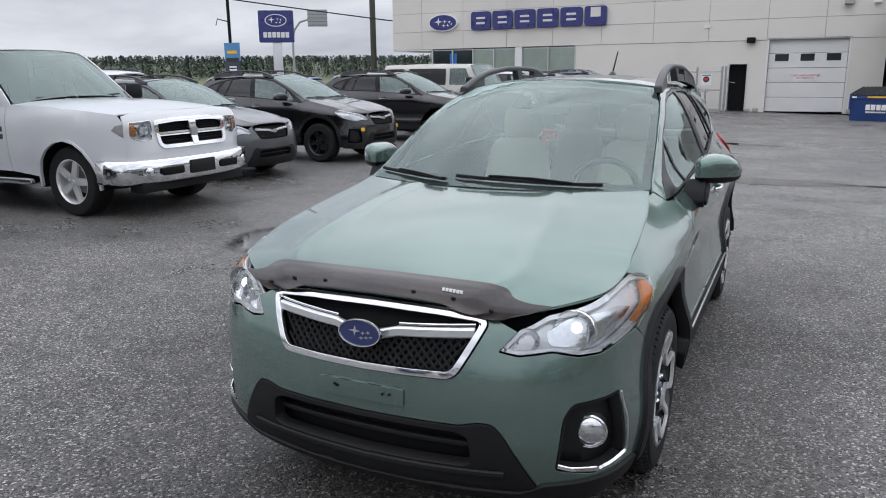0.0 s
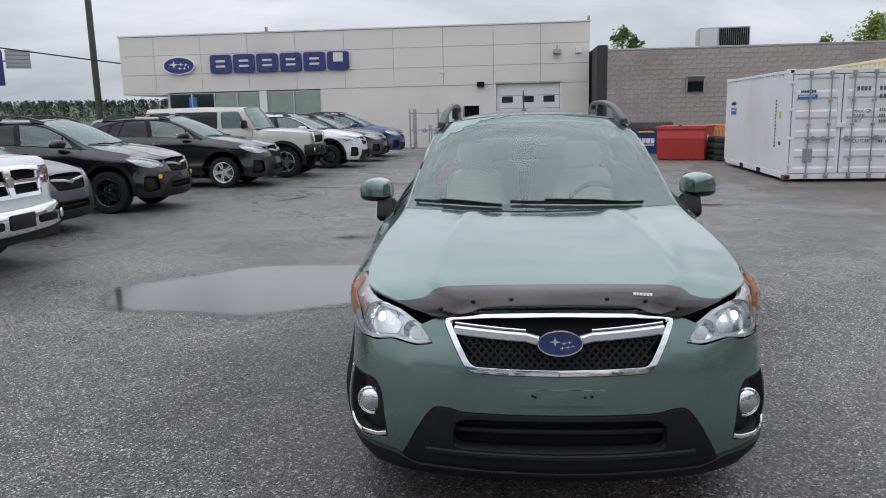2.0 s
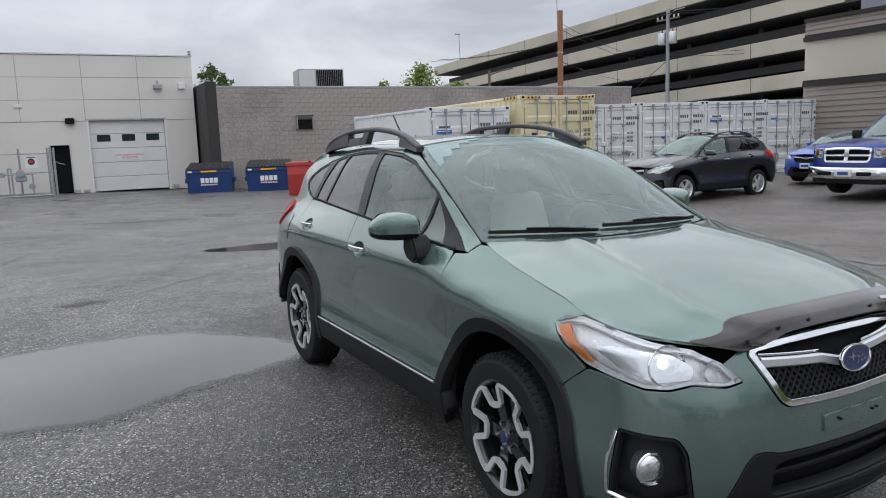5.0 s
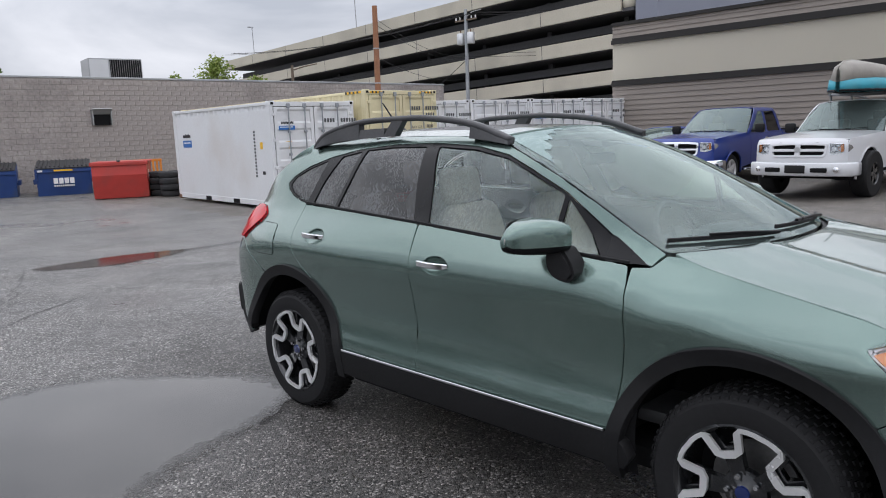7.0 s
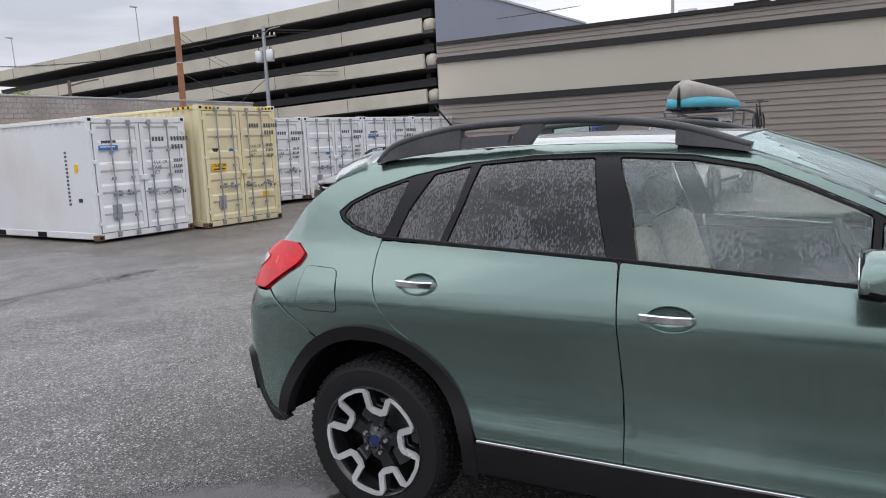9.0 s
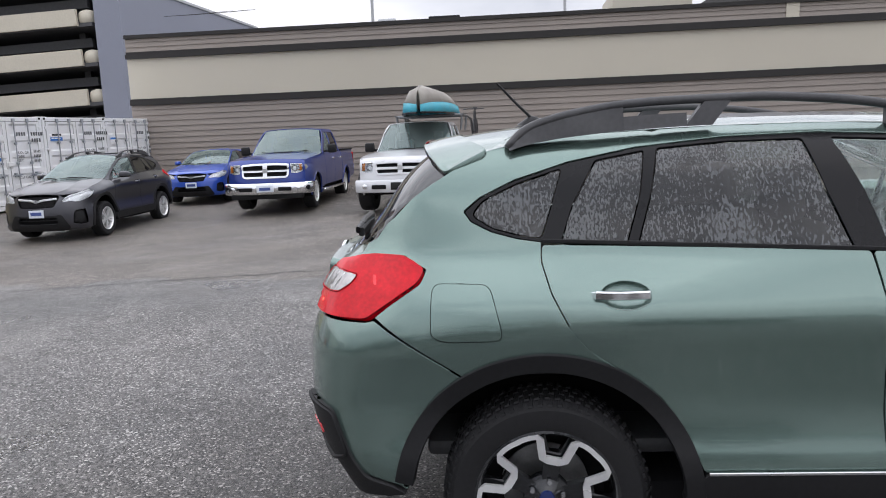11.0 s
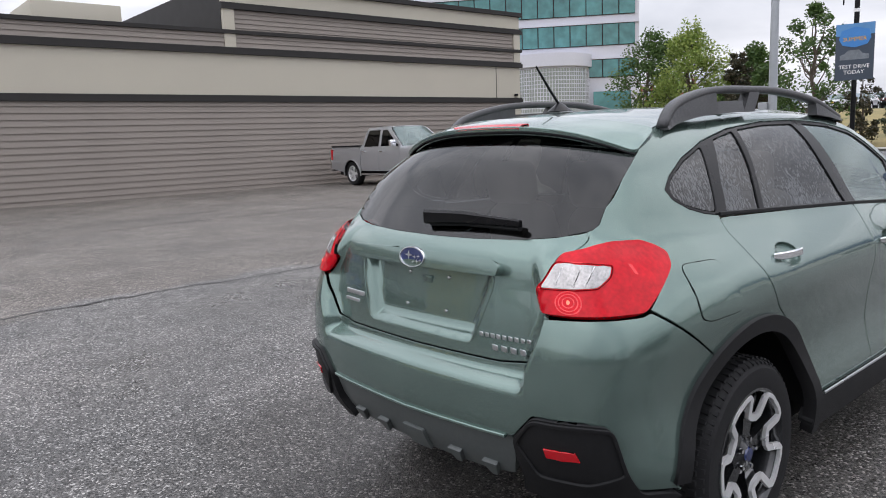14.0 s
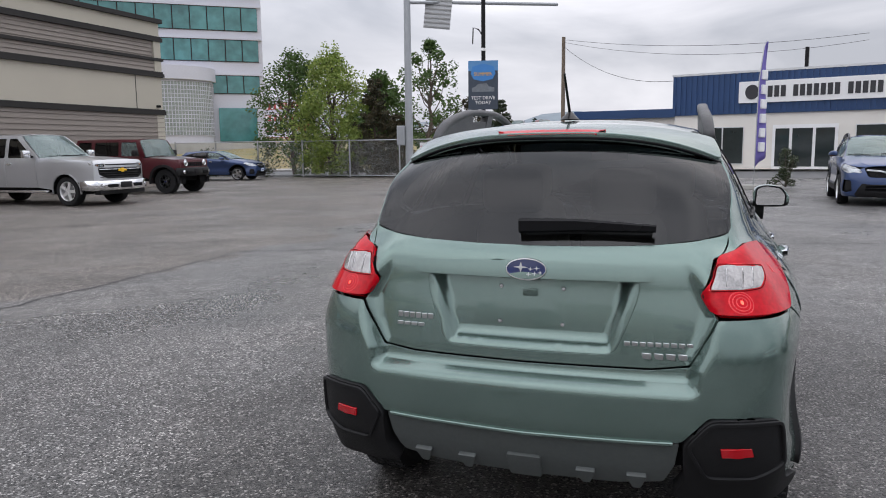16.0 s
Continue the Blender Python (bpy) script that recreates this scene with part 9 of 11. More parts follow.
# chain-link fence
fence = thing("chain_link_fence", Matrix.Identity(4), "galvanised chain-link fence with round posts", "fence")
fa, fb = Vector((27.5, -30.6, 0)), Vector((10.6, -29.4, 0))
n_f = 6
for k in range(n_f + 1):
    p = fa.lerp(fb, k / n_f)
    pipe("post", [(p.x, p.y, 0), (p.x, p.y, 1.95)], 0.04, GALV, fence)
for z in (1.88, 0.12):
    pipe("rail", [(fa.x, fa.y, z), (fb.x, fb.y, z)], 0.025, GALV, fence)
v, f = mesh_wires(fa, fb, 0.1, 1.86, 0.09, 0.0019)
tagged(link_mesh("fence_wire", v, f, GALV, fence, smooth_faces=False), kind="stuff")
ms = thing("muster_sign", Matrix.Translation((11.75, -29.3, 1.0)) @ pose(0, 0, 0, 0, 0, 184), "white sign with red lettering on the fence", "sign")
box("sign_sheet", ms, SIGN_WHITE, -0.46, -0.012, 0.0, 0.46, 0.012, 0.72)
text_part("sign_words", "MUSTER\nSTATION", 0.235, Matrix.Translation((0, -0.016, 0.36)) @ FACE_S, TEXT_RED, ms)
wooden_pole("grey wooden pole with wires to the shop", 9.7, -54.7, 9.9, 0.17, 0.14, WOOD_POLE)
wire((9.7, -54.7, 9.7), (-10.0, -47.0, 8.0), 0.6, 0.014)
wire((9.7, -54.7, 9.5), (-10.0, -47.0, 7.6), 0.9, 0.012)
wire((9.7, -54.7, 9.2), (0.8, -41.8, 5.2), 0.9, 0.014)
box("roof_post", nav, GLOSS_BLACK, 6.2, 4.0, 5.4, 6.4, 4.2, 7.0)

# boat and rack on the lifted pickup
RACK = surface("grey_rack_tube", (0.20, 0.205, 0.21), 0.4, 0.5)
BOAT_M = Matrix.Translation((15.75, 2.98, 2.08)) @ pose(0, 0, 0, 0, 0, -93)
rack = thing("boat_rack", Matrix.Translation((15.75, 2.98, 1.82)) @ pose(0, 0, 0, 0, 0, -93), "grey tube rack with a bicycle carrier over the pickup", "roof rack")
for y in (-0.25, 1.0):
    pipe("cross_bar", [(-0.82, y, 0.22), (0.82, y, 0.22)], 0.028, RACK, rack)
    for s in (-1, 1):
        pipe("rack_leg", [(s * 0.82, y, 0.22), (s * 0.80, y, 0.0), (s * 0.78, y, -0.15)], 0.028, RACK, rack)
for s in (-1, 1):
    pipe("side_bar", [(s * 0.82, -0.35, 0.22), (s * 0.82, 1.1, 0.22), (s * 0.86, 2.1, 0.15), (s * 0.86, 2.6, -0.3), (s * 0.86, 2.6, -0.75)], 0.03, RACK, rack)
TEAL = surface("turquoise_boat_paint", (0.05, 0.36, 0.46), 0.5, var=0.12, dirt=(0.10, 0.28, 0.33), dirt_amount=0.4)
HULL_G = surface("weathered_grey_hull", (0.34, 0.32, 0.285), 0.7, var=0.14, dirt=(0.22, 0.2, 0.18), dirt_amount=0.5)
boat = thing("upturned_boat", BOAT_M, "small upturned boat, grey bottom and turquoise sides", "boat")
st = [(-2.05, 0.04, 0.42), (-1.80, 0.26, 0.54), (-1.30, 0.48, 0.58), (-0.5, 0.62, 0.56), (0.5, 0.64, 0.53), (1.3, 0.62, 0.50), (1.85, 0.57, 0.46)]
rows_b = [[(-w, y, 0.0) for y, w, h in st], [(-w * 0.93, y, h * 0.42) for y, w, h in st]]
bot = [[(-w * 0.93, y, h * 0.42) for y, w, h in st], [(-w * 0.62, y, h * 0.80 + 0.05) for y, w, h in st], [(0, y, h + 0.05) for y, w, h in st], [(w * 0.62, y, h * 0.80 + 0.05) for y, w, h in st], [(w * 0.93, y, h * 0.42) for y, w, h in st]]
rows_c = [[(w * 0.93, y, h * 0.42) for y, w, h in st], [(w, y, 0.0) for y, w, h in st]]


def strip(rows):
    n = len(rows[0])
    return [p for r in rows for p in r], [(a * n + j, a * n + j + 1, a * n + n + j + 1, a * n + n + j) for a in range(len(rows) - 1) for j in range(n - 1)]


for nm, rr, mat, lb in (("hull_side", rows_b, TEAL, "turquoise boat side"), ("hull_bottom", bot, HULL_G, "grey boat bottom"), ("hull_side", rows_c, TEAL, "turquoise boat side")):
    v, f = strip(rr)
    o = link_mesh(nm, v, f, mat, boat, lb)
    s_ = o.modifiers.new("hull thickness", "SOLIDIFY")
    s_.thickness = 0.015
pipe("keel", [(0, y, h + 0.055) for y, w, h in st], 0.018, HULL_G, boat)
for s in (-1, 1):
    pipe("gunwale", [(s * w, y, 0.0) for y, w, h in st], 0.025, GLOSS_BLACK, boat)
tr_ = bmesh.new()
yl, wl, hl = st[-1]
tr_.faces.new([tr_.verts.new(p) for p in ((-wl, yl, 0), (wl, yl, 0), (wl * 0.93, yl, hl * 0.47), (wl * 0.62, yl, hl * 0.85), (0, yl, hl + 0.05), (-wl * 0.62, yl, hl * 0.85), (-wl * 0.93, yl, hl * 0.47))])
part("transom", tr_, TEAL, boat, flat=True)
bike = thing("bicycle", BOAT_M @ Matrix.Translation((0.98, 2.0, -0.75)), "dark bicycle strapped upright to the rack", "bicycle")
for y in (-0.5, 0.55):
    ring_p = [(0, y + 0.32 * math.cos(2 * math.pi * k / 24), 0.30 + 0.32 * math.sin(2 * math.pi * k / 24)) for k in range(24)]
    tube("wheel", ring_p, circle_section(0.02, 6), LID, bike, up=(1, 0, 0), closed=True)
for a, b in (((0, -0.5, 0.30), (0, -0.30, 0.85)), ((0, -0.30, 0.80), (0, 0.15, 0.78)), ((0, -0.3, 0.75), (0, 0.05, 0.28)), ((0, 0.15, 0.90), (0, 0.05, 0.28)), ((0, 0.05, 0.28), (0, 0.55, 0.30)), ((0, 0.55, 0.30), (0, 0.15, 0.78))):
    pipe("frame_tube", [a, b], 0.018, LID, bike)
pipe("handlebar", [(-0.28, -0.32, 0.9), (0.28, -0.32, 0.9)], 0.014, LID, bike)
part("saddle", box_bm(-0.06, 0.05, 0.90, 0.06, 0.30, 0.96, 0.025), LID, bike)

# ---- parked crossovers: the green car's panels, reshaped ----
def pw(*pairs):
    """A piecewise straight map."""
    xs, ys = zip(*pairs)
    return lambda v: np.interp(v, xs, ys)


KEEP = ("front_door rear_door front_wing side_frame hood roof windscreen cowl front_bumper nose_shell tail_shell inner_side grille grille_mesh grille_wing lower_intake intake_surround intake_bar "
        "fog_lamp_housing head_lamp lamp_lens lamp_bezel front_window front_quarter_window rear_window rear_quarter_window cargo_window window_frame belt_trim mirror_sail wheel_arch_trim sill_cladding "
        "wheel_well underbody rear_screen tailgate spoiler tail_lamp rear_bumper rear_valance bumper_corner door_handle door_mirror mirror_glass mirror_base roof_rail rail_foot cabin_floor dashboard seat backrest headrest headliner load_floor "
        "front_wiper wiper_blade plate_hollow tailgate_handle").split()
HERO = [o for o in car.children_recursive if o.name.split(".")[0] in KEEP]
# the pale mix on these panes paints in the reflected sky
PARKED_GLASS = glass("parked_car_glass", (0.30, 0.34, 0.35), film=0.14, ior=1.8)
PARKED_DARK = glass("parked_dark_glass", (0.05, 0.055, 0.06))
CLOTH = surface("dark_seat_cloth", (0.05, 0.05, 0.055), 0.85, var=0.15)
PLATE_W = surface("pale_plate", (0.66, 0.70, 0.76), 0.4)
PLATE_BAR = surface("blue_plate_bar", (0.05, 0.08, 0.25), 0.5)


def crossover(name, label, category, m, paint, fx=1.0, ymap=None, zmap=None, wheel_r=0.345, style="twin", bright=None, skip=(), swap=None, front_track=0.765, plate=False, marker=None):
    """A parked car built from the green car's panels with its own proportions, paint and wheels."""
    ymap, zmap = ymap or (lambda v: v), zmap or (lambda v: v)
    e = thing(name, m, label, category, "parked vehicles")
    table = {PAINT: paint, CLEAR_GLASS: PARKED_GLASS, SIDE_GLASS: PARKED_GLASS, DARK_GLASS: PARKED_DARK, REAR_GLASS: PARKED_DARK, LEATHER: CLOTH, CHROME: SATIN}
    table.update(swap or {})
    made = {car: e}
    for o in HERO:
        base = o.name.split(".")[0]
        if base in skip or o.parent not in made:
            continue
        me = o.data.copy()
        co = np.empty(len(me.vertices) * 3)
        me.vertices.foreach_get("co", co)
        co = co.reshape(-1, 3)
        t = np.array(o.matrix_basis.translation)
        co += t
        co[:, 0] *= fx
        co[:, 1] = ymap(co[:, 1])
        co[:, 2] = zmap(co[:, 2])
        me.vertices.foreach_set("co", co.ravel())
        me.materials[0] = table.get(me.materials[0], me.materials[0])
        if base in ("wheel_arch_trim", "sill_cladding", "rear_valance") and "body_clad" in (swap or {}):
            me.materials[0] = paint
        c = new(base, me)
        c.parent = made[o.parent]
        made[o] = c
        if o.name.startswith("grille") and o.data.materials[0] is CHROME:
            me.materials[0] = GLOSS_BLACK
    for cy in (FW, RW):
        for sgn in (1, -1):
            wheel_parts(e, sgn * front_track * fx, float(ymap(np.array([cy]))[0]), wheel_r + 0.002, sgn, r=wheel_r, style=style, bright=bright, spin=11 * sgn + 30, rim_r=0.235)
    zc = float(zmap(np.array([0.72]))[0])
    yc = float(ymap(np.array([-2.20]))[0])
    em = bmesh.new()
    em.faces.new([em.verts.new((0.055 * math.cos(2 * math.pi * k / 20), -0.008, 0.032 * math.sin(2 * math.pi * k / 20))) for k in range(20)])
    em.transform(Matrix.Translation((0, yc - 0.005, zc + 0.03)))
    part("front_emblem", em, SATIN, e)
    if plate:
        zp = float(zmap(np.array([0.53]))[0])
        p = box("number_plate", e, PLATE_W, -0.15, yc - 0.05, zp - 0.075, 0.15, yc - 0.035, zp + 0.075, 0.004)
        box("plate_bar", p, PLATE_BAR, -0.11, yc - 0.054, zp - 0.03, 0.11, yc - 0.049, zp + 0.035)
    if marker is not None:
        zp = float(zmap(np.array([0.56]))[0])
        for x in (-0.62, 0.62):
            part("accent", box_bm(x - 0.05, yc + 0.055, zp - 0.03, x + 0.05, yc + 0.10, zp + 0.04, 0.01), marker, e, "amber-yellow accent patch")
    return e


def west(x_axle, y, z=0.0, turn=0.0):
    """A car in the west row: nose to the east, its front axle at x_axle."""
    return Matrix.Translation((x_axle + FW, y, z)) @ pose(0, 0, 0, 0, 0, 90 + turn)


def east(x_axle, y, turn=0.0, z=None):
    """A car in the east row: nose to the west, its front axle at x_axle."""
    return Matrix.Translation((x_axle - FW, y, float(ground_z(x_axle + 1, y)) if z is None else z)) @ pose(0, 0, 0, 0, 0, -90 + turn)


def paint_of(name, color, metal=0.4, rough=0.35):
    return car_paint(name, color, metal, rough=rough)


P_GREY = paint_of("slate_grey_paint", (0.075, 0.078, 0.088))
P_BLACK = paint_of("black_paint", (0.010, 0.010, 0.012), 0.2, 0.25)
P_CHAR = paint_of("charcoal_paint", (0.032, 0.032, 0.040), 0.4)
P_WHITE = paint_of("white_car_paint", (0.64, 0.65, 0.67), 0.0, 0.3)
P_BROWN = paint_of("brown_metallic_paint", (0.075, 0.058, 0.055), 0.5)
P_NAVY = paint_of("deep_blue_metallic_paint", (0.03, 0.06, 0.16), 0.4)
P_BLUE = paint_of("bright_blue_paint", (0.018, 0.075, 0.42), 0.2)
P_ROYAL = paint_of("royal_blue_paint", (0.006, 0.030, 0.22), 0.25)
P_SILVER = paint_of("silver_metallic_paint", (0.52, 0.53, 0.55), 0.7)
P_BONE = paint_of("bone_white_paint", (0.58, 0.56, 0.52), 0.1)
P_MAROON = paint_of("maroon_paint", (0.085, 0.008, 0.014), 0.3)
Y_TALL = pw((-2.3, -2.38), (-1.3175, -1.335), (-0.95, -0.98), (0, 0.0), (1.3175, 1.335), (2.3, 2.42))
Z_TALL = pw((0, 0), (0.335, 0.345), (0.9, 0.97), (1.16, 1.22), (1.61, 1.70), (1.8, 1.86))
Z_LOW = pw((0, 0), (0.335, 0.32), (0.9, 0.85), (1.16, 1.08), (1.61, 1.46), (1.8, 1.6))
Y_LONG = pw((-2.3, -2.5), (-1.3175, -1.42), (-0.95, -1.0), (0, 0), (1.3175, 1.42), (2.3, 2.52))
crossover("grey_crossover_car", "slate grey crossover with black cladding and dark grille", "car", west(-7.25, 5.45, 0, -1), P_GREY, style="single", bright=DARK_ALLOY, skip=("cargo_window_x",))
crossover("black_crossover_car", "black crossover with black wheels and yellow accents", "car", west(-6.9, 8.3, 0, 0), P_BLACK, zmap=pw((0, 0.0), (0.2, 0.24), (1.61, 1.68), (1.8, 1.86)), wheel_r=0.36, style="twin", bright=DARK_ALLOY, marker=STICKER_YELLOW)
crossover("black_family_suv", "black family crossover with bright twin-spoke alloy wheels", "car", west(-6.6, 12.7, 0, 0), P_BLACK, 1.02, Y_LONG, Z_TALL, 0.35, "twin", BRIGHT_ALLOY, swap={"body_clad": 1})
crossover("white_compact_suv", "white compact crossover with black lower cladding", "car", west(-5.4, 18.7, 0, 0), P_WHITE, 1.02, Y_TALL, Z_TALL, 0.35, "twin", DARK_ALLOY)
crossover("brown_wagon", "brown metallic crossover wagon with silver wheels", "car", west(-5.3, 21.6, 0, 0), P_BROWN, 1.02, Y_LONG, pw((0, 0), (1.61, 1.64), (1.8, 1.8)), 0.35, "twin", BRIGHT_ALLOY)
crossover("blue_crossover_car", "deep blue crossover beside the brown wagon", "car", west(-4.9, 24.5, 0, 0), P_NAVY, 1.01, Y_TALL, Z_TALL, 0.35, "twin", BRIGHT_ALLOY)
crossover("charcoal_suv", "charcoal crossover with silver split-spoke wheels and roof rails", "car", east(11.65, 10.35, 0), P_CHAR, 1.01, Y_TALL, Z_TALL, 0.35, "twin", BRIGHT_ALLOY, plate=True)
crossover("blue_hatchback", "bright blue hatchback with a pale front plate", "car", east(17.3, 9.75, 4), P_BLUE, 0.97, pw((-2.3, -2.28), (2.3, 2.2)), Z_LOW, 0.32, "twin", BRIGHT_ALLOY, skip=("roof_rail", "rail_foot", "wheel_arch_trim"), plate=True)
crossover("navy_suv", "dark blue crossover with a wide silver grille bar", "car", Matrix.Translation((-4.75, -17.1, 0)) @ pose(0, 0, 0, 0, 0, 176), P_NAVY, 1.02, Y_TALL, Z_TALL, 0.36, "twin", BRIGHT_ALLOY)
crossover("navy_sedan", "dark blue compact sedan by the chain-link fence", "car", east(20.6, -26.9, 8, 0.0), P_NAVY, 0.96, pw((-2.3, -2.25), (2.3, 2.25)), Z_LOW, 0.31, "single", SATIN, skip=("roof_rail", "rail_foot", "wheel_arch_trim"), swap={"body_clad": 1}, plate=True)
crossover("dark_blue_crossover", "dark blue crossover at the end of the row", "car", west(-6.55, -0.55, 0, 0), P_CHAR, 1.0, wheel_r=0.345)
white_far = crossover("white_van_suv", "white crossover in the far row", "car", Matrix.Translation((-16.0, 9.8, 0)) @ pose(0, 0, 0, 0, 0, -92), P_WHITE, 1.05, Y_LONG, pw((0, 0), (1.61, 1.82), (1.8, 1.95)), 0.36)
crossover("blue_far_car", "blue crossover in the far row", "car", Matrix.Translation((-15.5, 17.2, 0)) @ pose(0, 0, 0, 0, 0, -90), P_ROYAL, 1.0)

# ---- pickups and boxy four-wheel drives ----
def boxy(name, label, category, m, paint, width=1.0, front=-2.95, rear=2.90, axles=(-1.98, 1.70), wheel_r=0.40, lift=0.0, sill=0.46, belt=1.22, hood=(1.16, 1.26), cowl=-1.10, screen_top=-0.30, roof=1.93, cab_end=1.12,
         door_split=0.12, bed=True, face="cross", style="single", bumper=None, flares=False, wheel_bright=None, sunk=0.06, low_bumper=True, plate=False, tyre_w=0.27):
    """A pickup or boxy car: side skins with real wheel arches, lofted hood, screen and roof, bed, grille, lamps, bumpers, mirrors, wheels."""
    e = thing(name, m @ Matrix.Translation((0, 0, lift)), label, category, "parked vehicles")
    bumper = bumper or CHROME
    w_in = smooth([(0.2, 0.05), (sill, 0.03), (0.75, 0.0), (belt - 0.25, 0.004), (belt - 0.05, 0.03), (belt, 0.055), (roof - 0.1, 0.20 if bed else 0.13), (roof, 0.27 if bed else 0.20)])
    W = width

    def side(y, z):
        y, z = np.broadcast_arrays(np.asarray(y, float), np.asarray(z, float))
        x = W - w_in(z) - 0.10 * np.clip((front + 0.75 - y) / 0.75, 0, 1) ** 2
        return np.stack([x, y, z], -1)

    def both(nm, outline, mat, lift_=0.0, cell=0.16, depth=0.02, holes=()):
        p, f, n = skin_data(outline, holes, side, cell, lift_, 0.003, depth, 0.12)
        mm = np.array([-1, 1, 1])
        link_mesh(nm, p, f, mat, e, "", True, n)
        link_mesh(nm, p * mm, [t[::-1] for t in f], mat, e, "", True, n * mm)

    R = wheel_r + 0.07
    zc = wheel_r

    def wheel_arc(cy, a0, a1, r=R, n=10):
        return [(cy + r * math.cos(radians(a0 + (a1 - a0) * k / n)), zc - lift + r * math.sin(radians(a0 + (a1 - a0) * k / n))) for k in range(n + 1)]

    hf, hr = hood
    fa, ra = axles
    both("front_wing", [(cowl + 0.1, sill), (cowl + 0.1, belt), (cowl - 0.02, hr + 0.005), ((cowl + front) / 2, (hr + hf) / 2 + 0.01), (front + 0.16, hf), (front + 0.06, hf - 0.12), (front + 0.06, sill + 0.04), (fa - R - 0.03, sill - 0.03)] + wheel_arc(fa, 175, 5), paint)
    both("front_door", [(cowl + 0.11, sill), (cowl + 0.11, belt), (door_split, belt), (door_split, sill)], paint)
    if bed:
        both("rear_door", [(door_split + 0.01, sill), (door_split + 0.01, belt), (cab_end, belt), (cab_end, sill)], paint)
        both("bed_side", [(cab_end + 0.03, sill), (cab_end + 0.03, belt + 0.06), (rear - 0.02, belt + 0.06), (rear, belt), (rear, sill + 0.06)] + wheel_arc(ra, 5, 175), paint)
    else:
        both("rear_door", [(door_split + 0.01, sill + 0.02), (door_split + 0.01, belt), (cab_end - 0.75, belt), (cab_end - 0.75, sill + 0.35)] + wheel_arc(ra, 150, 172, n=3), paint)
        both("rear_quarter", [(cab_end - 0.74, belt), (rear, belt), (rear, sill + 0.06)] + wheel_arc(ra, 5, 145), paint)
    top = roof - 0.09
    slope = screen_top - cowl
    wt = cab_end - (0.22 if bed else 0.06)
    frame_out = [(cowl + 0.02, belt + 0.002), (screen_top - 0.02, roof - 0.01), (wt, roof - 0.01), (cab_end, belt + 0.002)]
    g1 = [(cowl + 0.24, belt + 0.03), (screen_top + 0.10, top), (door_split - 0.05, top), (door_split - 0.05, belt + 0.03)]
    g2 = [(door_split + 0.06, belt + 0.03), (door_split + 0.06, top), (wt - 0.10 if bed else cab_end - 0.85, top), (cab_end - 0.13 if bed else cab_end - 0.80, belt + 0.03)]
    panes = [rounded(g1, 0.04), rounded(g2, 0.04)]
    if not bed:
        panes.append(rounded([(cab_end - 0.70, belt + 0.03), (cab_end - 0.70, top), (wt - 0.10, top), (cab_end - 0.12, belt + 0.03)], 0.04))
    both("cab_frame", frame_out, paint, holes=panes, cell=0.12)
    for k, g in enumerate(panes):
        both("side_window", g, PARKED_GLASS if k == 0 and face != "bars" else PARKED_DARK, -0.012, 0.2, 0.004)
    we, wr = float(side(cowl, hr)[0]), float(side(screen_top, roof)[0])
    sf = loft([tuple(side(front + 0.16, hf)), tuple(side((cowl + front) / 2, (hf + hr) / 2 + 0.01)), tuple(side(cowl - 0.02, hr))], [(0, front + 0.06, hf + 0.03), (0, (cowl + front) / 2, (hf + hr) / 2 + 0.07), (0, cowl - 0.14, hr + 0.05)], 3.0)
    skin_part("hood", [(-0.9, 0), (0.9, 0), (0.9, 1.6), (-0.9, 1.6)], paint, e, surf=stretched(sf, 0.9, 0.8), cell=0.14)
    sw = loft([tuple(side(cowl, belt - 0.02)), tuple(side((cowl + screen_top) / 2, (belt + roof) / 2 - 0.01)), tuple(side(screen_top, roof - 0.02))], [(0, cowl - 0.12, hr + 0.05), (0, (cowl + screen_top) / 2 - 0.10, (hr + roof) / 2 + 0.06), (0, screen_top - 0.06, roof + 0.025)], 2.4)
    skin_part("windscreen", rounded([(-0.86, 0.03), (0.86, 0.03), (0.85, 0.82), (-0.85, 0.82)], 0.04), PARKED_GLASS, e, surf=stretched(sw, 0.9, 0.42), cell=0.2, depth=0.005)
    sr = loft([tuple(side(screen_top, roof - 0.01)), tuple(side((screen_top + wt) / 2, roof)), tuple(side(wt, roof - 0.01))], [(0, screen_top - 0.06, roof + 0.03), (0, (screen_top + wt) / 2, roof + 0.05), (0, wt + 0.03, roof + 0.03)], 3.0)
    skin_part("roof", [(-0.75, 0), (0.75, 0), (0.75, 1.4), (-0.75, 1.4)], paint, e, surf=stretched(sr, 0.75, 0.7), cell=0.2)
    sb = loft([tuple(side(wt, roof - 0.01)), tuple(side(cab_end, belt))], [(0, wt + 0.02, roof + 0.02), (0, cab_end + 0.02, belt)], 4)
    skin_part("cab_back", [(-0.8, 0), (0.8, 0), (0.8, 0.6), (-0.8, 0.6)], PARKED_DARK if not bed else paint, e, surf=stretched(sb, 0.8, 0.6), cell=0.3)
    # inner volume, floor, bed
    part("chassis", box_bm(-W + 0.22, front + 0.35, sill - 0.16, W - 0.22, rear - 0.2, sill + 0.12, 0.02), VOID, e)
    part("engine_bay", box_bm(-W + 0.30, front + 0.2, sill, W - 0.30, cowl, hf - 0.12), VOID, e)
    part("cab_inside", box_bm(-W + 0.12, cowl + 0.05, sill, W - 0.12, cab_end - 0.02, belt - 0.05), CABIN, e)
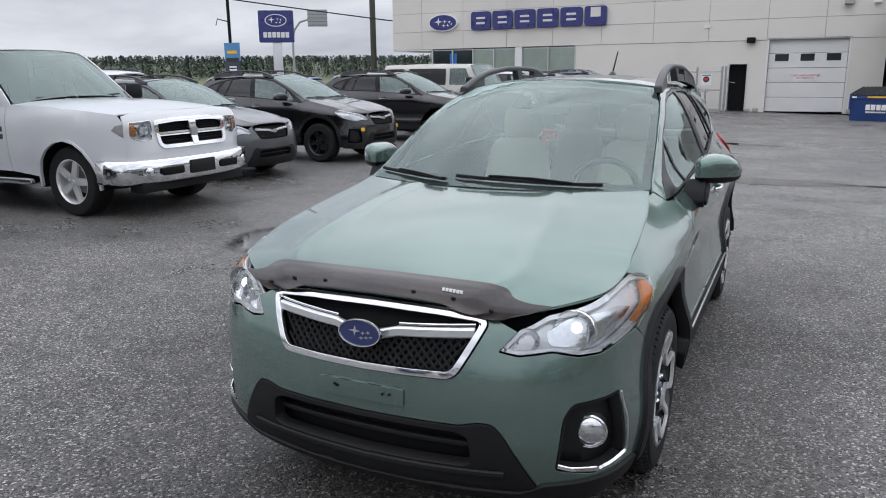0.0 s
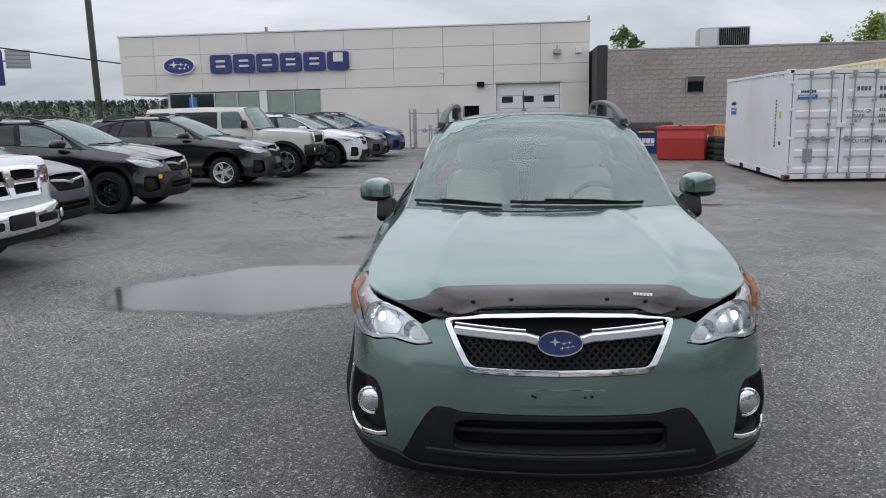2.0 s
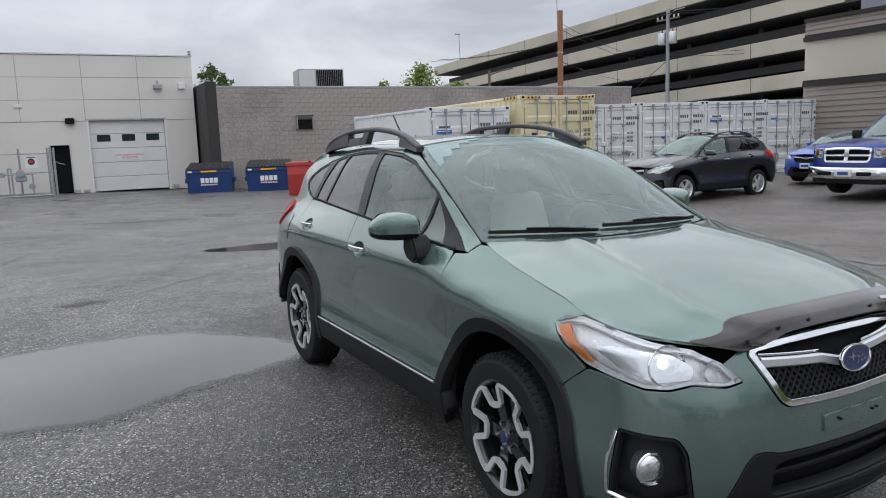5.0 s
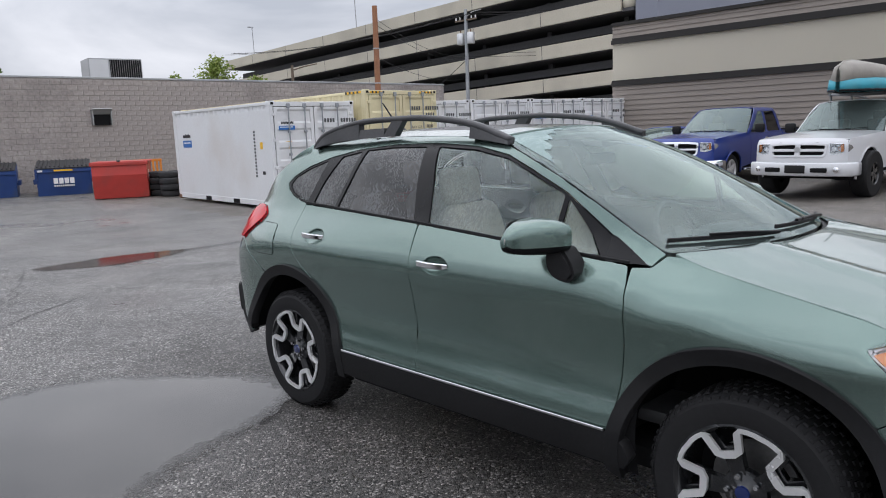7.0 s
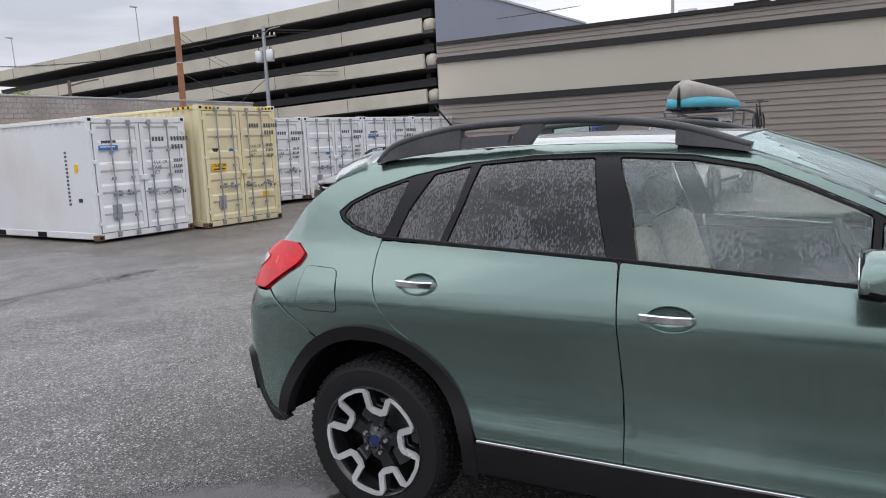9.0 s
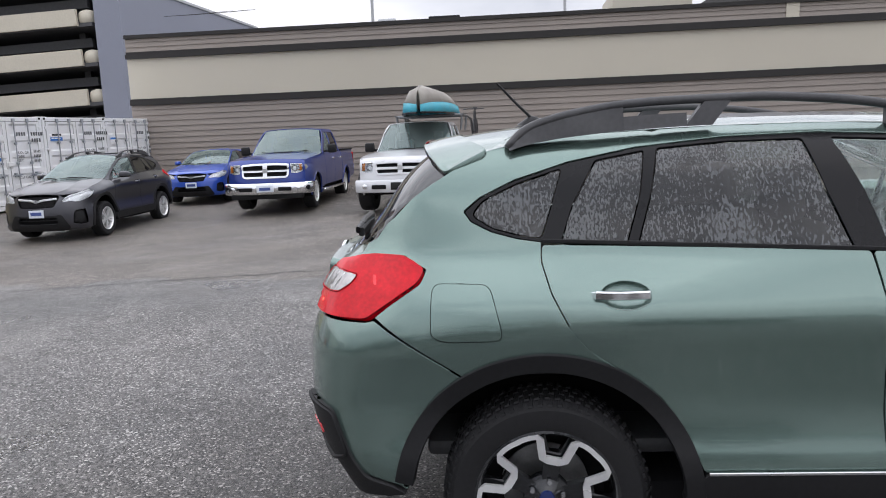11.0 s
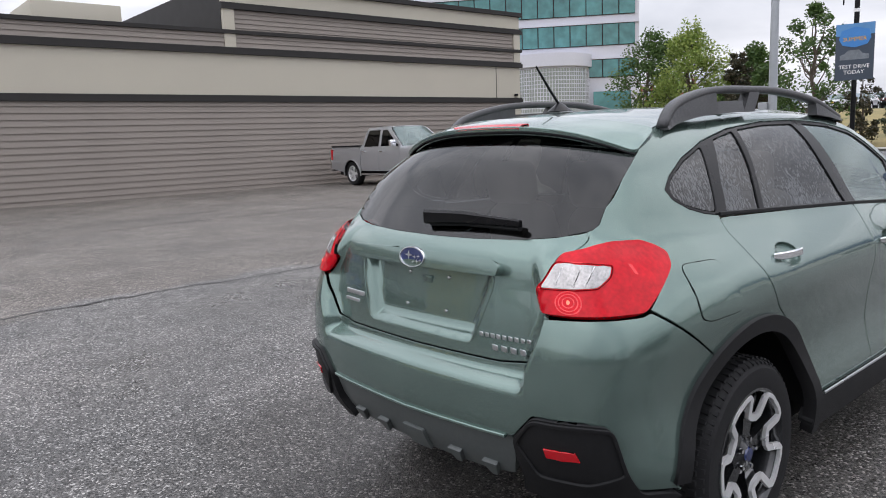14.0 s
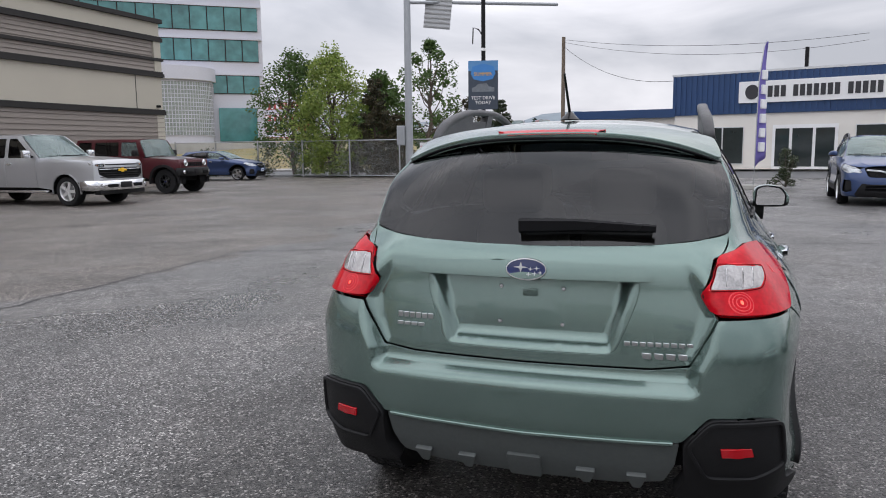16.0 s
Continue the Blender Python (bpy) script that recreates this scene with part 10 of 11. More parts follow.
    for x in (-0.42, 0.42):
        part("seat", merge(box_bm(x - 0.24, -0.02, belt - 0.3, x + 0.24, 0.14, belt + 0.28, 0.05), box_bm(x - 0.13, 0.02, belt + 0.26, x + 0.13, 0.13, belt + 0.46, 0.04)), CLOTH, e)
    if bed:
        part("bed_floor", box_bm(-W + 0.12, cab_end + 0.04, sill + 0.22, W - 0.12, rear - 0.05, sill + 0.30), TRIM, e)
        part("bed_front", box_bm(-W + 0.06, cab_end + 0.03, sill, W - 0.06, cab_end + 0.08, belt + 0.05), paint, e)
        part("tailgate", box_bm(-W + 0.05, rear - 0.06, sill + 0.15, W - 0.05, rear + 0.01, belt + 0.07, 0.02), paint, e)
        for sgn in (1, -1):
            part("bed_rail", box_bm(sgn * (W - 0.115), cab_end + 0.03, belt + 0.04, sgn * (W - 0.02), rear, belt + 0.085, 0.015), TRIM, e)
    else:
        part("tail_door", box_bm(-W + 0.06, rear - 0.05, sill + 0.05, W - 0.06, rear + 0.01, belt, 0.02), paint, e)
    part("rear_bumper", box_bm(-W + 0.04, rear - 0.02, sill - 0.02, W - 0.04, rear + 0.14, sill + 0.17, 0.03), bumper, e)
    for sgn in (1, -1):
        part("tail_lamp", box_bm(sgn * (W - 0.16), rear - 0.12, belt - 0.42, sgn * (W + 0.0), rear + 0.02, belt - 0.04, 0.02), RED_LENS, e)
    # face
    yf = front
    zt = hf - 0.03
    zb = sill + 0.30
    gw = W * 0.56
    part("nose", box_bm(-W + 0.16, yf + 0.07, sill + 0.1, W - 0.16, yf + 0.4, zt - 0.02, 0.03), VOID, e)
    if face == "slots":
        part("nose_panel", box_bm(-W + 0.11, yf + 0.02, sill + 0.20, W - 0.11, yf + 0.20, zt + 0.03, 0.04), paint, e)
        gr = part("grille", prism_bm(rounded([(-gw, zt), (gw, zt), (gw * 0.92, zb), (-gw * 0.92, zb)], 0.07), 0.05, Matrix.Translation((0, yf - 0.01, 0))), paint, e)
        for q in range(7):
            x = (q - 3) * gw * 0.235
            part("grille_slot", prism_bm(rounded([(x - 0.045, zt - 0.06), (x + 0.045, zt - 0.06), (x + 0.045, zb + 0.04), (x - 0.045, zb + 0.04)], 0.03), 0.03, Matrix.Translation((0, yf - 0.022, 0))), VOID, gr)
        for sgn in (1, -1):
            b = lathe([(0.0, 0.02), (0.06, 0.015), (0.085, 0.0), (0.10, 0.012), (0.11, 0.0)], 24)
            b.transform(Matrix.Translation((sgn * (gw + 0.02), yf - 0.02, (zt + zb) / 2 + 0.04)) @ pose(0, 0, 0, 0, 0, -90))
            part("head_lamp", b, REFLECTOR, e, "round clear head lamp")
    else:
        wx = W - 0.085

        def fascia(x, z):
            """The painted nose: bowed across, rolled back into the hood at its top."""
            x, z = np.broadcast_arrays(np.asarray(x, float), np.asarray(z, float))
            y = yf - 0.045 + 0.105 * (np.abs(x) / wx) ** 4 + 0.115 * np.clip((z - hf + 0.17) / 0.2, 0, 1.1) ** 2.2
            y = y - 0.05 * np.clip((sill + 0.48 - z) / 0.2, 0, 1) * (1 - np.clip(np.abs(x) / wx, 0, 1) ** 4)
            return np.stack([x, y, z], -1)

        bars = face == "bars"
        zg = sill + (0.24 if bars else 0.29)
        gx = W * (0.80 if bars else 0.57)
        g_out = rounded([(-gx, zt - 0.055), (-gx * 0.5, zt - 0.035), (gx * 0.5, zt - 0.035), (gx, zt - 0.055), (gx * 0.97, zg + 0.05), (gx * 0.86, zg), (-gx * 0.86, zg), (-gx * 0.97, zg + 0.05)], 0.05)
        lz1, lz0 = zt - 0.045, zt - (0.145 if bars else 0.275)
        lx0 = gx + 0.018 if not bars else W * 0.60
        l_out = rounded([(lx0, lz1), (wx - 0.052, lz1 - 0.015), (wx - 0.048, lz0 + 0.04), (lx0 + 0.16, lz0), (lx0 + 0.02, lz0 + 0.01)], 0.025)
        if bars:
            g_out = rounded([(-gx, zt - 0.16), (gx, zt - 0.16), (gx * 0.98, zg + 0.10), (gx * 0.72, zg), (-gx * 0.72, zg), (-gx * 0.98, zg + 0.10)], 0.03)
        mirror_l = [(-x, z) for x, z in reversed(l_out)]
        top_edge = [(x, hf + 0.028 * (1 - (abs(x) / wx) ** 3)) for x in np.linspace(wx, -wx, 17)]
        rim_e = [(W - float(w_in(z)) - 0.086, z) for z in np.linspace(sill + 0.06, hf - 0.02, 7)]
        top_edge = [(x * (rim_e[-1][0] / wx), z) for x, z in top_edge]
        skin_part("nose_panel", [(-x, z) for x, z in rim_e[::-1]] + rim_e + top_edge[1:-1], paint, e, [g_out, l_out, mirror_l], surf=fascia, cell=0.09, depth=0.03, gap=0.0)
        gr = link_mesh("grille", *skin_data(g_out, (), fascia, 0.1, -0.05, 0.0, 0.01)[:2], VOID, e, "black grille in a bright surround")
        rim_mat = paint if face == "crosswhite" else CHROME
        frame_part("grille_surround", g_out, 0.022 if bars else 0.048, TRIM if bars else rim_mat, gr, 0.018, surf=fascia, cell=0.05, depth=0.06)
        zm = (zt - 0.04 + zg) / 2
        if not bars:
            skin_part("grille_bar", rounded([(-gx + 0.03, zm - 0.027), (gx - 0.03, zm - 0.027), (gx - 0.03, zm + 0.027), (-gx + 0.03, zm + 0.027)], 0.008), rim_mat, gr, surf=fascia, lift=0.020, cell=0.1, depth=0.05)
            skin_part("grille_bar", rounded([(-0.048, zg + 0.02), (0.048, zg + 0.02), (0.058, zt - 0.05), (-0.058, zt - 0.05)], 0.008), rim_mat, gr, surf=fascia, lift=0.024, cell=0.1, depth=0.05)
            part("emblem", prism_bm(rounded([(-0.05, zm - 0.05), (0.05, zm - 0.05), (0.062, zm + 0.05), (0.0, zm + 0.07), (-0.062, zm + 0.05)], 0.02), 0.02, Matrix.Translation((0, yf - 0.092, 0)), 0.006), SATIN, gr)
            for q in range(1, 11):
                z = zg + (zt - 0.04 - zg) * q / 11
                skin_part("grille_slat", [(-gx + 0.06, z - 0.004), (gx - 0.06, z - 0.004), (gx - 0.06, z + 0.004), (-gx + 0.06, z + 0.004)], TRIM, gr, surf=fascia, lift=-0.02, cell=0.2, depth=0.02)
        else:
            for z0, hgt, mat in ((zt - 0.215, 0.030, CHROME), (zt - 0.30, 0.018, TRIM), (zt - 0.36, 0.018, TRIM), (zt - 0.42, 0.018, TRIM)):
                skin_part("grille_bar", rounded([(-gx + 0.03, z0), (gx - 0.03, z0), (gx - 0.03, z0 + hgt), (-gx + 0.03, z0 + hgt)], 0.006), mat, gr, surf=fascia, lift=0.012, cell=0.15, depth=0.03)
            skin_part("grille_bar", rounded([(-W * 0.58, zt - 0.10), (W * 0.58, zt - 0.10), (W * 0.58, zt - 0.062), (-W * 0.58, zt - 0.062)], 0.008), TRIM, gr, surf=fascia, lift=0.006, cell=0.15, depth=0.02)
            part("emblem", prism_bm([(-0.13, zt - 0.205), (-0.045, zt - 0.205), (-0.04, zt - 0.175), (0.04, zt - 0.175), (0.05, zt - 0.205), (0.13, zt - 0.205), (0.15, zt - 0.255), (0.05, zt - 0.255), (0.045, zt - 0.285), (-0.05, zt - 0.285), (-0.045, zt - 0.255), (-0.15, zt - 0.255)], 0.025, Matrix.Translation((0, yf - 0.085, 0))), STICKER_YELLOW, gr)
        for sgn in (1, -1):
            lo = l_out if sgn > 0 else mirror_l
            hl = link_mesh("head_lamp", *skin_data(lo, (), fascia, 0.06, -0.045, 0.0, 0.01)[:2], LAMP_CHROME, e, "clear head lamp with amber corner")
            frame_part("lamp_bezel", lo, 0.010, TRIM if bars else CHROME, hl, 0.004, surf=fascia, cell=0.05, depth=0.045)
            skin_part("lamp_lens", lo, LENS, hl, surf=fascia, lift=0.002, cell=0.08, depth=0.01)
            am = [(wx - 0.13, lz1 - 0.03), (wx - 0.065, lz1 - 0.03), (wx - 0.062, lz0 + 0.06), (wx - 0.11, lz0 + 0.05)]
            skin_part("turn_lamp", am if sgn > 0 else [(-x, z) for x, z in am[::-1]], AMBER, hl, surf=fascia, lift=-0.015, cell=0.06, depth=0.02)
            for dx, r0 in (((0.10, 0.070), (0.21, 0.055)) if not bars else ((0.10, 0.036), (0.20, 0.036))):
                cx_, cz_ = lx0 + dx, (lz0 + lz1) / 2
                b = lathe([(0.0, -0.03), (r0 * 0.5, -0.02), (r0 * 0.9, 0.0), (r0, 0.008), (r0 * 1.08, 0.0)], 20)
                b.transform(Matrix.Translation((sgn * cx_, float(fascia(cx_, cz_)[1]) + 0.030, cz_)) @ pose(0, 0, 0, 0, 0, -90))
                part("lamp_bowl", b, REFLECTOR, hl)
            side_am = [(front + 0.075, lz0 + 0.05), (front + 0.075, lz1 - 0.03), (front + 0.17, lz1 - 0.05), (front + 0.22, lz0 + 0.13)]
            p, f, n = skin_data(side_am, (), side, 0.1, 0.006, 0.0, 0.01, 0.1)
            mm = np.array([sgn, 1, 1])
            link_mesh("side_lamp", p * mm, f if sgn > 0 else [t[::-1] for t in f], WHITE_LENS, hl, "", True, n * mm)
    # bumper: bowed bar with lamps
    bz0, bz1 = (sill + 0.02, sill + 0.30) if face == "slots" else (sill - 0.08, sill + 0.19)
    prof = []
    for k in range(13):
        x = -W + 0.02 + (2 * W - 0.04) * k / 12
        prof.append((x, yf - (0.08 if face == "slots" else 0.125) + 0.20 * (abs(x) / W) ** 3.0))
    if face != "slots":
        prof = [(-W + 0.005, yf + 0.42), (-W + 0.005, yf + 0.26)] + prof + [(W - 0.005, yf + 0.26), (W - 0.005, yf + 0.42)]
    sec = box_section(0.10, bz1 - bz0)
    bv, bf = tube_data([(x, y, (bz0 + bz1) / 2) for x, y in prof], sec)
    bb = link_mesh("front_bumper", bv, bf, bumper, e)
    if face != "slots":
        yf = yf - 0.045
    part("bumper_slot", box_bm(-0.62, yf - 0.142, bz0 + 0.08, -0.30, yf - 0.09, bz1 - 0.10, 0.02), VOID, bb)
    part("bumper_slot", box_bm(0.30, yf - 0.142, bz0 + 0.08, 0.62, yf - 0.09, bz1 - 0.10, 0.02), VOID, bb)
    part("bumper_plate", box_bm(-0.2, yf - 0.15, bz0 + 0.06, 0.2, yf - 0.12, bz1 - 0.05, 0.01), PLATE_W if plate else TRIM, bb)
    if plate:
        box("plate_bar", bb, PLATE_BAR, -0.13, yf - 0.155, bz0 + 0.10, 0.13, yf - 0.148, bz1 - 0.10)
    for sgn in (1, -1):
        b = lathe([(0.0, 0.012), (0.045, 0.008), (0.055, 0.0)], 18)
        b.transform(Matrix.Translation((sgn * (W * 0.78), yf + 0.0 - 0.085, (bz0 + bz1) / 2)) @ pose(0, 0, 0, 0, 0, -90 + sgn * 12))
        part("fog_lamp", b, REFLECTOR, bb)
    if low_bumper:
        part("air_dam", box_bm(-W + 0.16, yf - 0.02, sill - 0.19, W - 0.16, yf + 0.2, sill - 0.02, 0.03), TRIM, e)
    for cy in axles:
        if flares:
            both("wheel_flare", wheel_arc(cy, -8, 188, R + 0.09) + wheel_arc(cy, 188, -8, R), TRIM, 0.07, 0.2, 0.12)
        else:
            both("arch_lip", wheel_arc(cy, -8, 188, R + 0.03) + wheel_arc(cy, 188, -8, R), paint, 0.016, 0.2, 0.04)
        for sgn in (1, -1):
            bm = bmesh.new()
            rows = [[bm.verts.new((sgn * x, cy + (R + 0.01) * math.cos(radians(-10 + 200 * k / 16)), zc - lift + (R + 0.01) * math.sin(radians(-10 + 200 * k / 16)))) for k in range(17)] for x in (W - 0.05, W - 0.5)]
            for k in range(16):
                bm.faces.new((rows[0][k], rows[0][k + 1], rows[1][k + 1], rows[1][k]))
            part("wheel_well", bm, VOID, e)
            wheel_parts(e, sgn * (W - sunk - tyre_w / 2), cy, zc - lift + 0.002, sgn, r=wheel_r, width=tyre_w, style=style, bright=wheel_bright, spin=17 * sgn, rim_r=0.262 if wheel_r < 0.42 else 0.225)
    for sgn in (1, -1):
        mr = part("door_mirror", box_bm(sgn * (W + 0.03), cowl + 0.20, belt + 0.02, sgn * (W + 0.26), cowl + 0.32, belt + 0.24, 0.04), TRIM if face != "bars" else CHROME, e)
        part("mirror_arm", box_bm(sgn * (W - 0.08), cowl + 0.24, belt + 0.04, sgn * (W + 0.06), cowl + 0.29, belt + 0.09, 0.01), TRIM, mr)
        part("mirror_glass", box_bm(sgn * (W + 0.05), cowl + 0.318, belt + 0.04, sgn * (W + 0.24), cowl + 0.325, belt + 0.22, 0.002), MIRROR, mr)
        for yy in (door_split - 0.16, cab_end - 0.18 if bed else cab_end - 0.95):
            p = side(yy, belt - 0.13)
            part("door_handle", box_bm(sgn * (p[0] - 0.01), yy - 0.09, belt - 0.155, sgn * (p[0] + 0.03), yy + 0.09, belt - 0.115, 0.01), bumper if face != "slots" else paint, e)
        if bed:
            part("side_step", box_bm(sgn * (W - 0.10), fa + R + 0.1, sill - 0.14, sgn * (W + 0.06), ra - R - 0.2, sill - 0.07, 0.025), CHROME, e)
    for x0, x1 in ((-0.62, -0.05), (0.05, 0.62)):
        tube("wiper", [(x0, cowl - 0.02, hr + 0.07), (x1, cowl - 0.05, hr + 0.085)], box_section(0.012, 0.015), GLOSS_BLACK, e)
    return e


ram_w = boxy("white_pickup", "white pickup with chrome bumper and split grille", "pickup", west(-6.42 - (1.98 - 1.3175) + 0.0, 2.62), P_WHITE, face="cross", wheel_bright=BRIGHT_ALLOY, wheel_r=0.41, hood=(1.20, 1.30), belt=1.28, roof=1.95, sill=0.50)
for k in range(2):
    for q in range(3 + k):
        x = -0.93 + q * (0.095 if k == 0 else 0.08)
        part("side_bar", box_bm(-1.003, x, 0.98 - k * 0.09, -0.994, x + 0.07, 1.04 - k * 0.09), TEXT_DARK, ram_w)
boxy("blue_pickup", "royal blue pickup with chrome crossbar grille and steps", "pickup", east(15.15 + (1.98 - 1.3175) - 0.25, 6.75, 0), P_ROYAL, face="cross", wheel_bright=BRIGHT_ALLOY, plate=True, hood=(1.20, 1.30), belt=1.28, sill=0.50)
lifted = boxy("lifted_white_pickup", "lifted white pickup with big tyres, carrying a boat", "pickup", east(13.95 + (1.98 - 1.3175) - 0.3, 3.22, -4), P_WHITE, face="crosswhite", bumper=P_WHITE, lift=0.0, wheel_r=0.47, sunk=-0.10, tyre_w=0.32, wheel_bright=DARK_ALLOY, low_bumper=False, hood=(1.20, 1.30), belt=1.28, roof=1.96, sill=0.55)
silver = boxy("silver_pickup", "silver pickup with black grille, parked along the siding wall", "pickup", east(15.6 + (1.98 - 1.3175), -12.1, 0, 0.0), P_SILVER, face="bars", wheel_bright=BRIGHT_ALLOY, hood=(1.22, 1.30), belt=1.28, sill=0.50)
jeep = boxy("maroon_jeep", "maroon boxy four-wheel drive with black wheels", "car", east(16.75 + (1.55 - 1.3175), -17.2, 3, 0.0), P_MAROON, width=0.93, front=-2.15, rear=2.15, axles=(-1.55, 1.45), wheel_r=0.42, sill=0.58, belt=1.26, hood=(1.16, 1.22), cowl=-0.82, screen_top=-0.52, roof=1.86, cab_end=2.1, door_split=0.22, bed=False, face="slots", bumper=TRIM, flares=True, wheel_bright=DARK_ALLOY, style="split", low_bumper=False)
boxy("bone_white_suv", "bone white boxy sport utility with a black brush guard", "car", west(-5.85 - (1.45 - 1.3175), 15.35), P_BONE, width=0.95, front=-2.15, rear=2.35, axles=(-1.45, 1.40), wheel_r=0.41, sill=0.55, belt=1.28, hood=(1.17, 1.24), cowl=-0.75, screen_top=-0.36, roof=1.84, cab_end=2.3, door_split=0.25, bed=False, face="slots", bumper=TRIM, flares=True, wheel_bright=SATIN, low_bumper=False)


# raised lot beyond the road: dry bank and a row of parked cars
bank_v = [(x, y, z + 0.12 * math.sin(x * 0.7 + y * 0.3) * (0 < z < 3)) for y, z in ((-43.5, 0.0), (-50, 0.5), (-60, 1.2), (-72, 2.2), (-84, 2.95), (-88, 3.0)) for x in np.linspace(10.5, 70, 25)]
bank_f = [(a * 25 + k, a * 25 + k + 1, a * 25 + 26 + k, a * 25 + 25 + k) for a in range(5) for k in range(24)]
tagged(link_mesh("bank", bank_v, bank_f, surface("dry_yellow_grass_bank", (0.24, 0.19, 0.075), 0.95, var=0.4, scale=0.3, fine=6, bump=0.8, bump_scale=5, dirt=(0.08, 0.11, 0.03), dirt_amount=0.7)), "dry yellow grass bank below a raised lot", "bank", kind="structure")
tagged(link_mesh("upper_lot", [(10.5, -88, 3.0), (70, -88, 3.0), (70, -150, 3.0), (10.5, -150, 3.0)], [(0, 3, 2, 1)], ROAD_MAT), "raised asphalt lot beyond the road", "lot", kind="structure")
P_RED = paint_of("bright_red_paint", (0.45, 0.02, 0.02), 0.2)
boxy("red_pickup", "bright red pickup parked on the raised far lot", "pickup", Matrix.Translation((18.9, -93.0, 3.0)) @ pose(0, 0, 0, 0, 0, 205), P_RED, face="bars", hood=(1.20, 1.30), belt=1.28, sill=0.50)
for far_row, (x, y, a) in enumerate(((14.2, -94.0, 200), (22.4, -93.5, 188), (24.9, -93.3, 186), (27.4, -93.0, 184), (30.2, -92.8, 184), (33.0, -92.6, 184), (36.0, -92.4, 180))):
    copy_thing((white_far, silver, white_far, jeep, white_far, silver, white_far)[far_row], Matrix.Translation((x, y, 3.0)) @ pose(0, 0, 0, 0, 0, a))
mk = thing("marker_post", Matrix.Translation((8.6, -43.2, 0.0)), "yellow and blue marker post beside the road", "post")
box("lower_post", mk, LID, -0.07, -0.07, 0, 0.07, 0.07, 0.5, 0.01)
box("yellow_sleeve", mk, STICKER_YELLOW, -0.08, -0.08, 0.5, 0.08, 0.08, 1.15, 0.02)
box("blue_rod", mk, STICKER_BLUE, -0.04, -0.04, 1.15, 0.04, 0.04, 2.6, 0.01)

# ---- trees, bushes, far woods ----
def leaf_cloud(centres, size, per, rnd, flat=0.6, long=1.5):
    """Many small bent leaves round a set of clump centres (x, y, z, radius)."""
    v, f = [], []
    for cx, cy, cz, cr in centres:
        for _ in range(per):
            d = Vector((rnd.gauss(0, 1), rnd.gauss(0, 1), rnd.gauss(0, 0.8)))
            d = d.normalized() * cr * rnd.uniform(0.25, 1.0) ** 0.6
            p = Vector((cx, cy, cz)) + d
            a = Vector((rnd.gauss(0, 1), rnd.gauss(0, 1), rnd.gauss(0, flat))).normalized()
            b = a.orthogonal().normalized()
            b = (Matrix.Rotation(rnd.uniform(0, 6.28), 3, a) @ b)
            s = size * rnd.uniform(0.6, 1.3)
            o = len(v)
            v += [p - a * s * long * 0.5, p + b * s * 0.42, p + a * s * long * 0.5, p - b * s * 0.42]
            f += [(o, o + 1, o + 2), (o, o + 2, o + 3)]
    return [tuple(q) for q in v], f


def limb_path(a, b, rnd, wob=0.12, n=5):
    a, b = Vector(a), Vector(b)
    L = (b - a).length
    return [a.lerp(b, k / n) + (Vector((rnd.uniform(-1, 1), rnd.uniform(-1, 1), rnd.uniform(-0.5, 0.5))) * L * wob * (0.5 if 0 < k < n else 0.0)) for k in range(n + 1)]


def broad_tree(label, x, y, h, spread_r, leaf, seed, size=0.10, per=70, clumps=46, low=0.22, name="tree", z=0.0):
    rnd = random.Random(seed)
    t = thing(name, Matrix.Translation((x, y, z - 0.05)), label, "tree", "trees round the lot")
    path = limb_path((0, 0, 0), (rnd.uniform(-0.2, 0.2), rnd.uniform(-0.2, 0.2), h * 0.92), rnd, 0.05, 7)
    r0 = 0.018 * h + 0.02
    trunk = tube("trunk", path, [circle_section(r0 * (1 - 0.9 * k / 7), 9) for k in range(8)], BARK, t, up=(0, 1, 0))[0]
    cents = []
    for k in range(clumps):
        q = rnd.uniform(low, 1.0)
        prof = math.sin(min(1.0, (q - low) / (1 - low) * 0.85 + 0.18) * math.pi) ** 0.7
        an = rnd.uniform(0, 6.28)
        rr = spread_r * prof * rnd.uniform(0.35, 1.0)
        c = (rr * math.cos(an), rr * math.sin(an), h * q + rnd.uniform(-0.1, 0.1))
        cents.append((*c, spread_r * rnd.uniform(0.14, 0.32)))
        if k % 3 == 0:
            base = path[min(7, max(1, int(q * 7) - 1))]
            lp = limb_path(base, c, rnd, 0.10, 4)
            tube("limb", lp, [circle_section(r0 * 0.34 * (1 - 0.8 * j / 4), 5) for j in range(5)], BARK, t, up=(0.3, 0.2, 1))
    v, f = leaf_cloud(cents, size, per, rnd)
    link_mesh("crown", v, f, leaf, t, "loose crown of small leaves", smooth_faces=False)
    return t


